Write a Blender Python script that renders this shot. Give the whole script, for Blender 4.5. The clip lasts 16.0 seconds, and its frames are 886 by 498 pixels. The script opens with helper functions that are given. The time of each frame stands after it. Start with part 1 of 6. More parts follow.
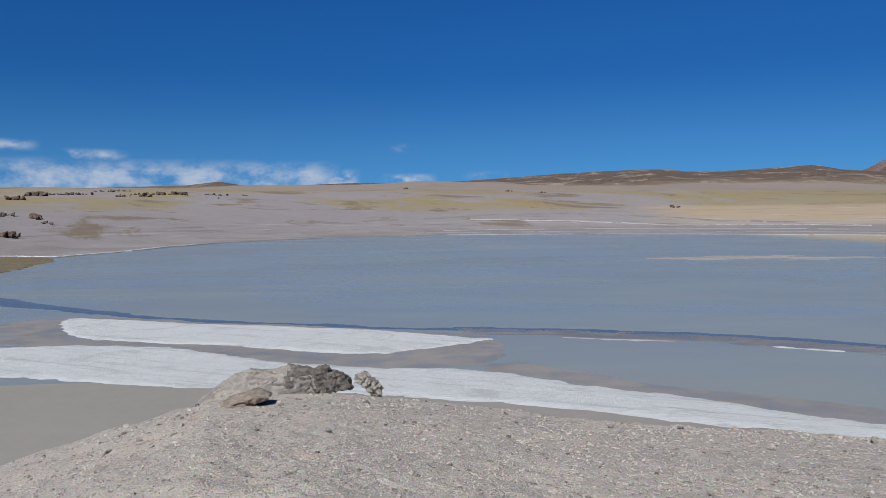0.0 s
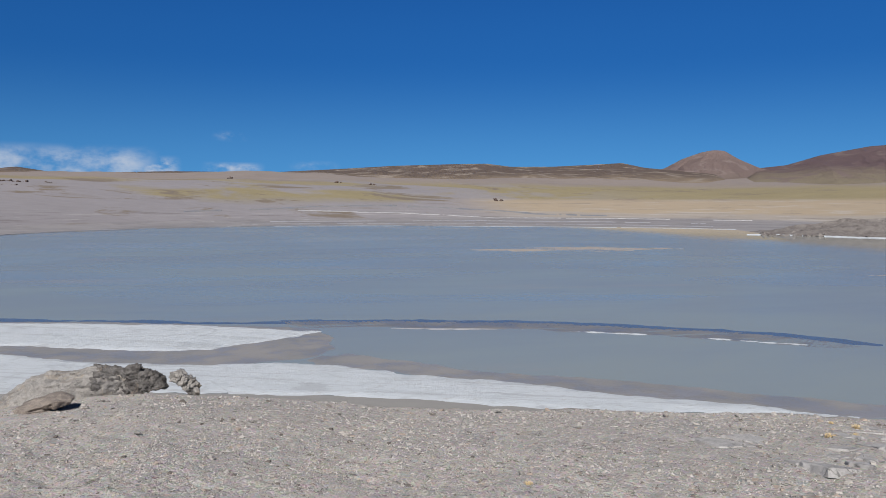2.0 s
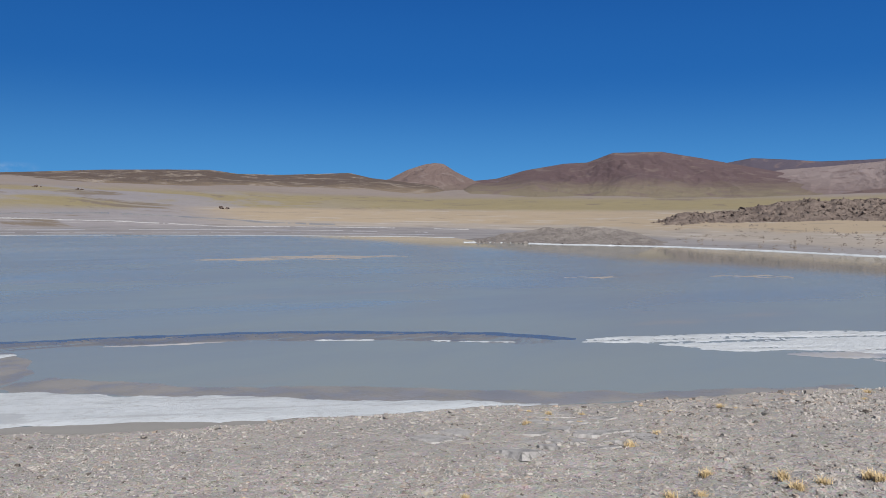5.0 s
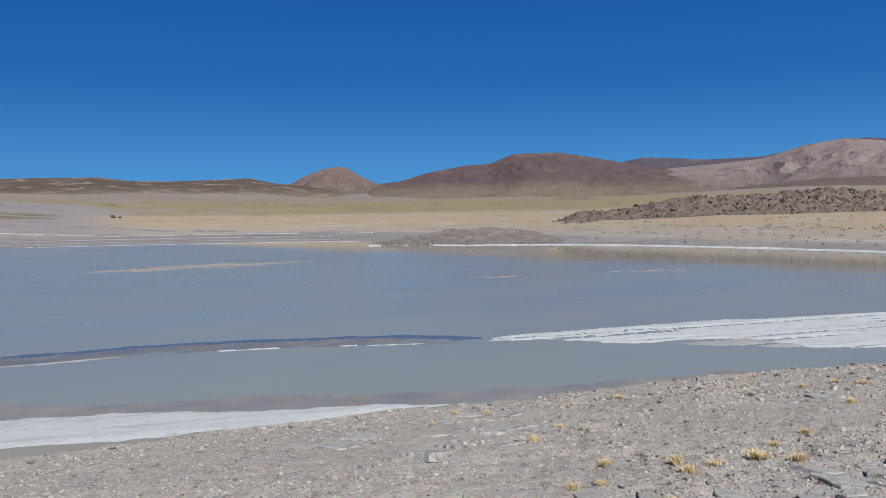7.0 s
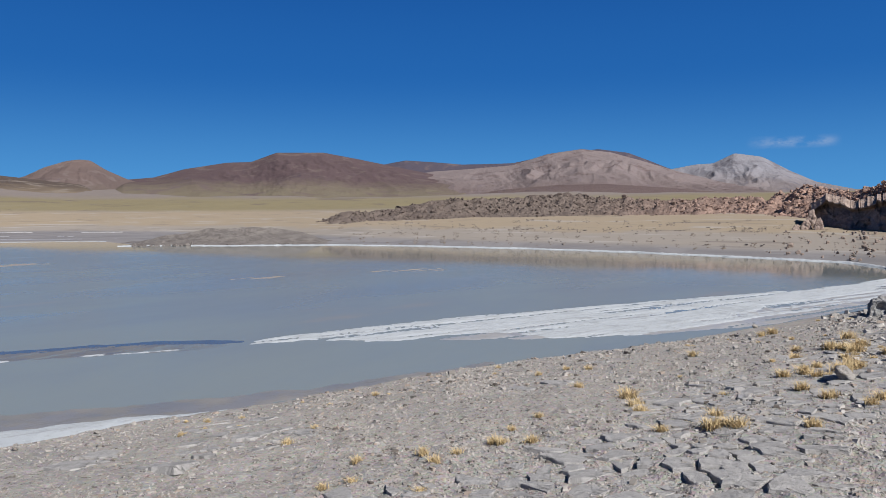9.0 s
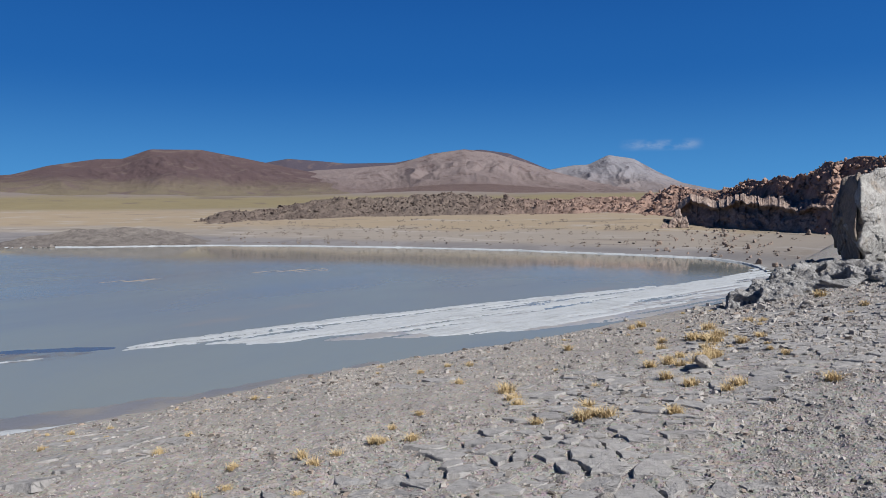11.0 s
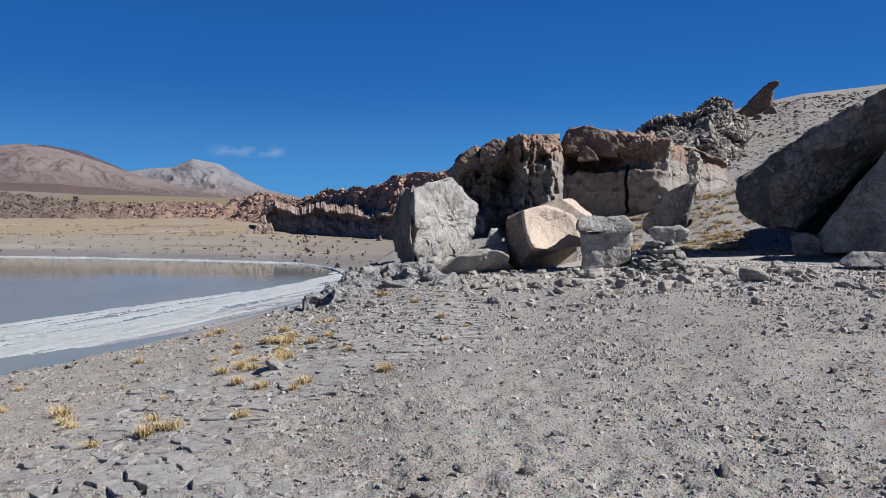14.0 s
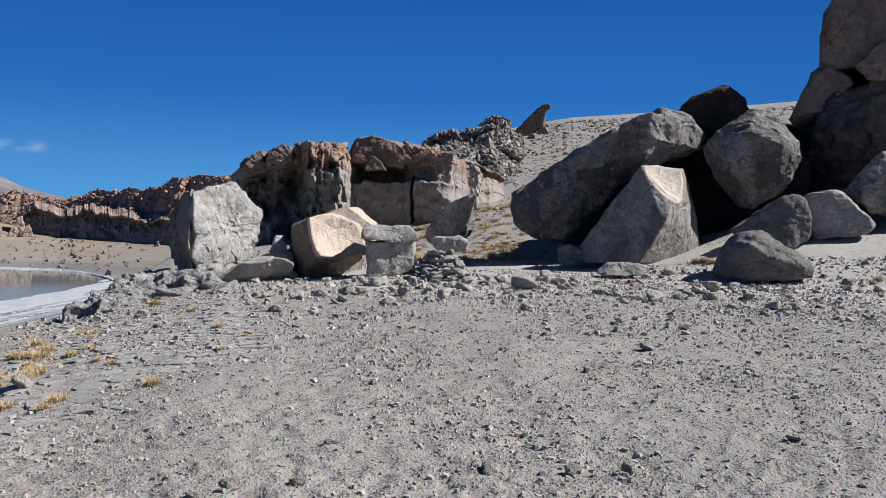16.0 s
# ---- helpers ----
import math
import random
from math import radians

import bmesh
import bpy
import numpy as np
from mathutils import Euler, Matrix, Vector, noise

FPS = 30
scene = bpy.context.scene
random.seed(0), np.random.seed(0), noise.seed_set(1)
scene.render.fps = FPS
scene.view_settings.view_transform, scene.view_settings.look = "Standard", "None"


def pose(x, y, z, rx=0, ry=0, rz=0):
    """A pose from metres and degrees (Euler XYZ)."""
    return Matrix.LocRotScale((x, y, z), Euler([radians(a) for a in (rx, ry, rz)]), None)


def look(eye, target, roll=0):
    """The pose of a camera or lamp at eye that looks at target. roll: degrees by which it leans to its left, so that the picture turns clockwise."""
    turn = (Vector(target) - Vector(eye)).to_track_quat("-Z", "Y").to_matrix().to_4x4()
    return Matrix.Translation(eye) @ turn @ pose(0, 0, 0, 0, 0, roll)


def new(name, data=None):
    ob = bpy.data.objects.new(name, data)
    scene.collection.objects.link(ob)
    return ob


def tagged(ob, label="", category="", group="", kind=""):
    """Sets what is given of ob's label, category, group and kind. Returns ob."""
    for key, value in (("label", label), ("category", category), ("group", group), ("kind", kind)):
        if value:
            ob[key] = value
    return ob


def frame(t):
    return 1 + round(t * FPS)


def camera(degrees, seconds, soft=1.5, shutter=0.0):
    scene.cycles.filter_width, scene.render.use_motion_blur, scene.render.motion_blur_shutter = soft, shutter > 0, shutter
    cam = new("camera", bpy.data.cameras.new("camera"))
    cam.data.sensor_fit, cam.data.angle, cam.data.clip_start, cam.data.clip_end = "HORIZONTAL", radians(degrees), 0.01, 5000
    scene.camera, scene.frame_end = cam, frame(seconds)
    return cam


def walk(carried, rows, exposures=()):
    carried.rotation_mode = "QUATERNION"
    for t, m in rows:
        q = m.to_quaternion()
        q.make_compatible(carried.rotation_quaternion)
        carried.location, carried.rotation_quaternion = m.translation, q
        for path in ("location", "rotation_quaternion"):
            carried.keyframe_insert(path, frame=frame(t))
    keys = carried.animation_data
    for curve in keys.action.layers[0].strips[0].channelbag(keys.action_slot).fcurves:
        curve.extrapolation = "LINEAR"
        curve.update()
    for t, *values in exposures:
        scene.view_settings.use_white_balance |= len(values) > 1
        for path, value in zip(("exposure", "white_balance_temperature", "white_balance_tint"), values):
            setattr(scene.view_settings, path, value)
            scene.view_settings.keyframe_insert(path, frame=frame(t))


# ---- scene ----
EYE = 20.0      # height of the lens above the lake
ARM = 0.36      # the camera swings round a standing body at arm's length

cam = camera(60.48, 16.0, 0.6)


def stand(t, yaw, pitch, roll):
    a = radians(-yaw)
    return t, pose(ARM * math.sin(a), ARM * math.cos(a), EYE, 90 + pitch, roll, yaw)


PATH = [
    (0.0, 0.000, -2.682, 0.406),
    (0.5, -5.709, -2.892, 0.184),
    (1.0, -10.095, -3.267, -0.047),
    (1.5, -10.759, -3.328, -0.244),
    (2.0, -12.807, -3.322, -0.230),
    (2.5, -17.674, -3.252, -0.431),
    (3.0, -19.757, -3.214, -0.399),
    (3.5, -21.680, -3.004, -0.632),
    (4.0, -25.132, -2.821, -0.763),
    (4.5, -29.092, -2.575, -0.775),
    (5.0, -33.005, -2.517, -0.629),
    (7.5, -43.957, -2.247, 0.919),
    (8.0, -49.684, -2.331, 0.857),
    (8.5, -54.818, -2.404, 0.557),
    (9.0, -57.794, -2.415, 0.104),
    (11.5, -69.048, -2.563, 0.269),
    (12.0, -72.759, -2.603, 0.212),
    (12.5, -79.452, -2.486, 0.096),
    (13.0, -85.878, -2.342, -0.247),
    (13.5, -91.016, -2.197, -0.344),
    (14.0, -96.918, -1.971, -0.470),
    (14.5, -102.381, -1.704, -0.666),
    (15.0, -106.516, -1.408, -0.911),
    (15.5, -109.761, -1.184, -1.262),
    (16.0, -112.717, -1.083, -1.563),
]
walk(cam, [stand(*row) for row in PATH], [(0.0, 0.43, 6180, 10), (2.5, 0.46, 6180, 10), (5.0, 0.48, 6180, 10), (9.0, 0.46, 6150, 10), (12.5, 0.38, 6120, 10), (14.5, 0.54, 6130, 10), (16.0, 0.60, 6150, 10)])

# ---- light ----
SUN_AZ, SUN_EL = -159.0, 42.0   # compass degrees from +Y, clockwise
world = bpy.data.worlds.new("sky")
scene.world = world
world.use_nodes = True
wn, wl = world.node_tree.nodes, world.node_tree.links
wn.clear()
sky = wn.new("ShaderNodeTexSky")
sky.sky_type = "NISHITA"
sky.sun_disc = False
sky.sun_elevation, sky.sun_rotation = radians(SUN_EL), radians(SUN_AZ)
sky.altitude, sky.air_density, sky.dust_density, sky.ozone_density = 4300, 1.0, 0.2, 2.5


def wmath(op, a, b=0.0, c=0.0):
    m = wn.new("ShaderNodeMath")
    m.operation = op
    for s, v in zip(m.inputs, (a, b, c)):
        if isinstance(v, bpy.types.NodeSocket):
            wl.new(v, s)
        else:
            s.default_value = v
    return m.outputs[0]


def wramp(v, a, b, lo=0.0, hi=1.0):
    r = wn.new("ShaderNodeMapRange")
    r.interpolation_type = "SMOOTHSTEP"
    for key, x in (("From Min", a), ("From Max", b), ("To Min", lo), ("To Max", hi)):
        r.inputs[key].default_value = x
    wl.new(v, r.inputs["Value"])
    return r.outputs[0]


def wmix(f, a, b, kind="MIX"):
    m = wn.new("ShaderNodeMix")
    m.data_type, m.blend_type = "RGBA", kind
    for s, v in ((m.inputs[0], f), (m.inputs[6], a), (m.inputs[7], b)):
        if isinstance(v, bpy.types.NodeSocket):
            wl.new(v, s)
        else:
            s.default_value = (*v, 1) if isinstance(v, tuple) else v
    return m.outputs[2]


way = wn.new("ShaderNodeTexCoord").outputs["Generated"]
split = wn.new("ShaderNodeSeparateXYZ")
wl.new(way, split.inputs[0])
up = wmath("MULTIPLY", wmath("ARCSINE", split.outputs["Z"]), 57.2958)
around = wmath("MULTIPLY", wmath("ARCTAN2", split.outputs["X"], split.outputs["Y"]), 57.2958)
# the thin, very clear air of a high plateau: a deep saturated blue
deep = wmix(wramp(up, 0.0, 19.0), (0.27, 0.66, 1.02), (0.11, 0.46, 1.0))
blue = wmix(1.0, sky.outputs[0], deep, "MULTIPLY")
clear = wmix(wramp(up, 0.0, 11.0), (1.30, 4.45, 8.9), (0.33, 1.97, 6.0))
clear = wmix(wramp(up, 8.0, 24.0), clear, (0.13, 1.0, 4.15))
clear = wmix(wramp(up, 19.0, 48.0), clear, (0.03, 0.14, 0.62))
blue = wmix(0.92, blue, clear)
# a little darker or lighter with the angle to the sun
tone = wmath("MULTIPLY", wramp(around, -45.0, 25.0, 0.80, 1.0), wmath("MULTIPLY", wramp(around, 80.0, 112.0, 1.0, 1.07), wramp(around, 122.0, 176.0, 1.0, 0.75)))
shade = wn.new("ShaderNodeCombineXYZ")
for socket in shade.inputs:
    wl.new(tone, socket)
blue = wmix(1.0, blue, shade.outputs[0], "MULTIPLY")


def puffs(scale, seed, lo, hi):
    """Fleecy cloud noise in degrees of compass and height."""
    c = wn.new("ShaderNodeCombineXYZ")
    wl.new(wmath("MULTIPLY", around, scale), c.inputs[0])
    wl.new(wmath("MULTIPLY", up, scale * 1.7), c.inputs[1])
    c.inputs[2].default_value = seed
    n = wn.new("ShaderNodeTexNoise")
    n.inputs["Scale"].default_value, n.inputs["Detail"].default_value, n.inputs["Roughness"].default_value = 1.0, 8, 0.6
    wl.new(c.outputs[0], n.inputs["Vector"])
    return wramp(n.outputs["Fac"], lo, hi)


def within(a0, a1, e0, e1, soft_a, soft_e):
    """One where the sky lies inside a stretch of compass and height."""
    f = wmath("MULTIPLY", wramp(around, a0 - soft_a, a0 + soft_a), wramp(around, a1 + soft_a, a1 - soft_a))
    g = wmath("MULTIPLY", wramp(up, e0 - soft_e, e0 + soft_e), wramp(up, e1 + soft_e, e1 - soft_e))
    return wmath("MULTIPLY", f, g)


banks = [(-60, -8.5, 0.5, 3.6, 1.2, 0.55, 0.34, 3.1, 0.34, 0.68), (-8.6, -6.6, 0.5, 3.1, 0.6, 0.4, 0.7, 5.3, 0.36, 0.66), (-4.2, -0.9, 0.5, 2.85, 0.7, 0.25, 0.6, 8.2, 0.36, 0.66),
         (-33, -28.4, 4.5, 4.9, 0.8, 0.3, 0.4, 1.7, 0.3, 0.55), (-26.5, -23, 3.9, 4.4, 1.0, 0.3, 0.4, 9.7, 0.42, 0.7), (-3.4, -1.6, 4.7, 5.1, 0.8, 0.3, 0.5, 2.2, 0.45, 0.8),
         (80.2, 84.6, 4.85, 5.3, 0.9, 0.3, 0.35, 6.4, 0.33, 0.66), (2, 4.5, 2.6, 3.0, 0.8, 0.3, 0.4, 4.4, 0.42, 0.8)]
cover = None
for a0, a1, e0, e1, sa_, se_, sc, sd, lo, hi in banks:
    one = wmath("MULTIPLY", within(a0, a1, e0, e1, sa_, se_), puffs(sc, sd, lo, hi))
    cover = one if cover is None else wmath("MAXIMUM", cover, one)
fleece = wmix(wmath("MULTIPLY", cover, 0.80), blue, (7.6, 8.2, 9.2))
back = wn.new("ShaderNodeBackground")
back.inputs["Strength"].default_value = 0.0505
outw = wn.new("ShaderNodeOutputWorld")
wl.new(fleece, back.inputs["Color"])
wl.new(back.outputs[0], outw.inputs["Surface"])

lamp = bpy.data.lights.new("sun", "SUN")
lamp.energy, lamp.angle, lamp.color = 5.0, radians(0.53), (1.0, 0.955, 0.89)
sa, se = radians(SUN_AZ), radians(SUN_EL)
sun_at = Vector((math.sin(sa) * math.cos(se), math.cos(sa) * math.cos(se), math.sin(se)))
sun = new("sun", lamp)
sun.matrix_world = look(sun_at * 300, (0, 0, 0))


# ---- numbers and noise ----
def hash3(ix, iy, iz, seed):
    h = (ix * 374761393 + iy * 668265263 + iz * 2147483647 + seed * 974711) & 0xFFFFFFFF
    h = ((h ^ (h >> 13)) * 1274126177) & 0xFFFFFFFF
    h = ((h ^ (h >> 16)) * 2246822519) & 0xFFFFFFFF
    return ((h ^ (h >> 15)) & 0xFFFFFF) / float(0xFFFFFF)


def vnoise(p, seed=0):
    """Smooth noise from -1 to 1 at each row of p."""
    p = np.asarray(p, float)
    i = np.floor(p).astype(np.int64)
    f = p - i
    f = f * f * f * (f * (f * 6 - 15) + 10)
    out = 0.0
    for dx in (0, 1):
        wx = f[:, 0] if dx else 1 - f[:, 0]
        for dy in (0, 1):
            wy = f[:, 1] if dy else 1 - f[:, 1]
            for dz in (0, 1):
                wz = f[:, 2] if dz else 1 - f[:, 2]
                out = out + wx * wy * wz * hash3(i[:, 0] + dx, i[:, 1] + dy, i[:, 2] + dz, seed)
    return out * 2 - 1


def fbm(p, octaves=4, seed=0, gain=0.5):
    p = np.asarray(p, float)
    out, a, total = 0.0, 1.0, 0.0
    for k in range(octaves):
        out = out + a * vnoise(p * 2.03 ** k + 17.3 * k, seed + k)
        total += a
        a *= gain
    return out / total


def ridged(p, octaves=4, seed=0):
    out, a, total = 0.0, 1.0, 0.0
    for k in range(octaves):
        out = out + a * (1 - 2 * np.abs(vnoise(np.asarray(p) * 2.07 ** k + 9.1 * k, seed + k)))
        total += a
        a *= 0.5
    return out / total


def dishes(p, seed=0):
    """Shallow dishes with sharp rims, like a surface that has flaked: 0 in their middles, about 1 on the rims."""
    p = np.asarray(p, float)
    i = np.floor(p).astype(np.int64)
    best = np.full(len(p), 9.0)
    for dx in (-1, 0, 1):
        for dy in (-1, 0, 1):
            for dz in (-1, 0, 1):
                c = i + np.array([dx, dy, dz])
                o = np.stack([hash3(c[:, 0], c[:, 1], c[:, 2], seed + k) for k in (0, 57, 91)], -1)
                best = np.minimum(best, ((c + o - p) ** 2).sum(1))
    return np.minimum(best, 1.2)


def flat3(x, y, z=0.0):
    return np.stack([np.asarray(x, float), np.asarray(y, float), np.full(np.shape(x), z) if np.isscalar(z) else z], -1)


def step(a, b, x):
    t = np.clip((np.asarray(x, float) - a) / (b - a), 0, 1)
    return t * t * (3 - 2 * t)


def mesh_of(name, verts, faces, smooth=True):
    """A mesh from an array of places and an array of equal-sided faces."""
    verts, faces = np.asarray(verts, np.float32), np.asarray(faces, np.int32)
    me = bpy.data.meshes.new(name)
    n, k = faces.shape
    me.vertices.add(len(verts))
    me.vertices.foreach_set("co", verts.ravel())
    me.loops.add(n * k)
    me.loops.foreach_set("vertex_index", faces.ravel())
    me.polygons.add(n)
    me.polygons.foreach_set("loop_start", np.arange(0, n * k, k, dtype=np.int32))
    me.polygons.foreach_set("use_smooth", np.full(n, smooth))
    me.update(calc_edges=True)
    me.validate()
    return me


def grid_faces(nu, nv, wrap=False):
    u, v = np.meshgrid(np.arange(nu if wrap else nu - 1), np.arange(nv - 1), indexing="ij")
    u2 = (u + 1) % nu
    return np.stack([u * nv + v, u2 * nv + v, u2 * nv + v + 1, u * nv + v + 1], -1).reshape(-1, 4)


def spot(az, d, z=0.0, turn=0.0):
    """A place by compass degrees and metres from the standing point: X to the right, Y away, Z up."""
    a = radians(az)
    return Matrix.Translation((math.sin(a) * d, math.cos(a) * d, z)) @ Matrix.Rotation(-a + radians(turn), 4, "Z")


# ---- materials ----
ALBEDO_SCALE = 0.81     # scales all colours below, so that less light bounces into the shade


class Nodes:
    def __init__(self, name):
        self.mat = bpy.data.materials.new(name)
        self.mat.use_nodes = True
        self.n, self.l = self.mat.node_tree.nodes, self.mat.node_tree.links
        self.bsdf = self.n["Principled BSDF"]
        self.coord = self.n.new("ShaderNodeTexCoord").outputs["Object"]
        self.geo = self.n.new("ShaderNodeNewGeometry")

    def put(self, socket, value):
        if isinstance(value, bpy.types.NodeSocket):
            self.l.new(value, socket)
        else:
            socket.default_value = value

    def noise(self, scale, detail=6, rough=0.6, stretch=None, distort=0.0, where=None):
        t = self.n.new("ShaderNodeTexNoise")
        t.inputs["Scale"].default_value, t.inputs["Detail"].default_value = scale, detail
        t.inputs["Roughness"].default_value, t.inputs["Distortion"].default_value = rough, distort
        src = where or self.coord
        if stretch:
            m = self.n.new("ShaderNodeMapping")
            m.inputs["Scale"].default_value = stretch
            self.l.new(src, m.inputs["Vector"])
            src = m.outputs[0]
        self.l.new(src, t.inputs["Vector"])
        return t.outputs["Fac"]

    def cells(self, scale, feature="F1", out="Distance", stretch=None):
        t = self.n.new("ShaderNodeTexVoronoi")
        t.feature = feature
        t.inputs["Scale"].default_value = scale
        src = self.coord
        if stretch:
            m = self.n.new("ShaderNodeMapping")
            m.inputs["Scale"].default_value = stretch
            self.l.new(src, m.inputs["Vector"])
            src = m.outputs[0]
        self.l.new(src, t.inputs["Vector"])
        return t.outputs[out]

    def ramp(self, value, a, b, lo=0.0, hi=1.0):
        r = self.n.new("ShaderNodeMapRange")
        r.interpolation_type = "SMOOTHSTEP"
        for k, v in (("From Min", a), ("From Max", b), ("To Min", lo), ("To Max", hi)):
            r.inputs[k].default_value = v
        self.put(r.inputs["Value"], value)
        return r.outputs[0]

    def calc(self, op, a, b=0.0):
        m = self.n.new("ShaderNodeMath")
        m.operation = op
        self.put(m.inputs[0], a)
        self.put(m.inputs[1], b)
        return m.outputs[0]

    def mix(self, fac, a, b, kind="MIX"):
        m = self.n.new("ShaderNodeMix")
        m.data_type, m.blend_type = "RGBA", kind
        self.put(m.inputs[0], fac)
        for socket, v in ((m.inputs[6], a), (m.inputs[7], b)):
            self.put(socket, (*v, 1.0) if isinstance(v, tuple) and len(v) == 3 else v)
        return m.outputs[2]

    def axis(self, which):
        s = self.n.new("ShaderNodeSeparateXYZ")
        self.l.new(self.coord, s.inputs[0])
        return s.outputs[which]

    def steep(self):
        s = self.n.new("ShaderNodeSeparateXYZ")
        self.l.new(self.geo.outputs["Normal"], s.inputs[0])
        return s.outputs["Z"]

    def island(self):
        return self.geo.outputs["Random Per Island"]

    def any_one(self):
        return self.n.new("ShaderNodeObjectInfo").outputs["Random"]

    def bump(self, height, strength, distance):
        b = self.n.new("ShaderNodeBump")
        b.inputs["Strength"].default_value, b.inputs["Distance"].default_value = strength, distance
        self.put(b.inputs["Height"], height)
        before = self.bsdf.inputs["Normal"]
        if before.is_linked:
            self.l.new(before.links[0].from_socket, b.inputs["Normal"])
        self.l.new(b.outputs[0], before)

    def done(self, colour, rough=0.9, spec=0.3):
        self.put(self.bsdf.inputs["Base Color"], self.mix(1.0, colour, (ALBEDO_SCALE, ALBEDO_SCALE, ALBEDO_SCALE), "MULTIPLY"))
        self.put(self.bsdf.inputs["Roughness"], rough)
        self.bsdf.inputs["Specular IOR Level"].default_value = spec
        return self.mat


def rock_material(name, pale, dark, tint, scale=1.0, lump=0.05, north=None):
    """Weathered volcanic rock: two tones in patches, stained and streaked, with fine relief."""
    k = Nodes(name)
    big = k.ramp(k.noise(0.6 * scale, 7, 0.68, distort=0.7), 0.47, 0.56)
    c = k.mix(big, pale, dark)
    c = k.mix(k.ramp(k.noise(1.7 * scale, 8, 0.68, distort=0.8), 0.53, 0.61), c, tint)
    c = k.mix(k.ramp(k.noise(1.1 * scale, 8, 0.7, (1.6, 1.6, 0.35), 0.4), 0.55, 0.7), c, tuple(x * 0.62 for x in dark))
    c = k.mix(k.ramp(k.noise(3.2 * scale, 6, 0.6, distort=1.2), 0.60, 0.68), c, tuple(min(0.62, x * 1.18) for x in pale))
    vein = k.calc("ABSOLUTE", k.calc("SUBTRACT", k.noise(0.9 * scale, 5, 0.6, distort=1.4), 0.5))
    crack = k.calc("MULTIPLY", k.ramp(vein, 0.002, 0.010, 1.0, 0.0), k.ramp(k.noise(0.7 * scale, 3, 0.5, (1, 1, 1.7)), 0.48, 0.56))
    c = k.mix(k.calc("MULTIPLY", crack, 0.75), c, tuple(x * 0.5 for x in dark))
    k.bump(k.calc("SUBTRACT", 1.0, crack), 0.8, lump * 1.2)
    mottle = k.ramp(k.noise(4.2 * scale, 8, 0.74, distort=1.1), 0.47, 0.54)
    c = k.mix(k.calc("MULTIPLY", mottle, 0.5), c, tuple(x * 0.82 for x in dark))
    specks = k.ramp(k.noise(9 * scale, 5, 0.65), 0.60, 0.70)
    c = k.mix(k.calc("MULTIPLY", specks, 0.6), c, tuple(x * 0.6 for x in dark))
    fine = k.noise(22 * scale, 6, 0.7)
    c = k.mix(0.6, c, k.mix(fine, (0.2, 0.2, 0.2), (0.8, 0.8, 0.8)), "OVERLAY")
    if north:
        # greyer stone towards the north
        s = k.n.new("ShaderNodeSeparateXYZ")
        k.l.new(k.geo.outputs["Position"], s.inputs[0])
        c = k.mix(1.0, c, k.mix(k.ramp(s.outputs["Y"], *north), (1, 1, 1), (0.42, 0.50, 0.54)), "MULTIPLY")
    k.bump(k.noise(6 * scale, 8, 0.75), 1.0, lump * 1.5)
    k.bump(fine, 0.5, lump * 0.35)
    k.bump(k.noise(1.8 * scale, 7, 0.65, distort=0.8), 0.7, lump * 2.4)
    return k.done(c, 0.92, 0.25)


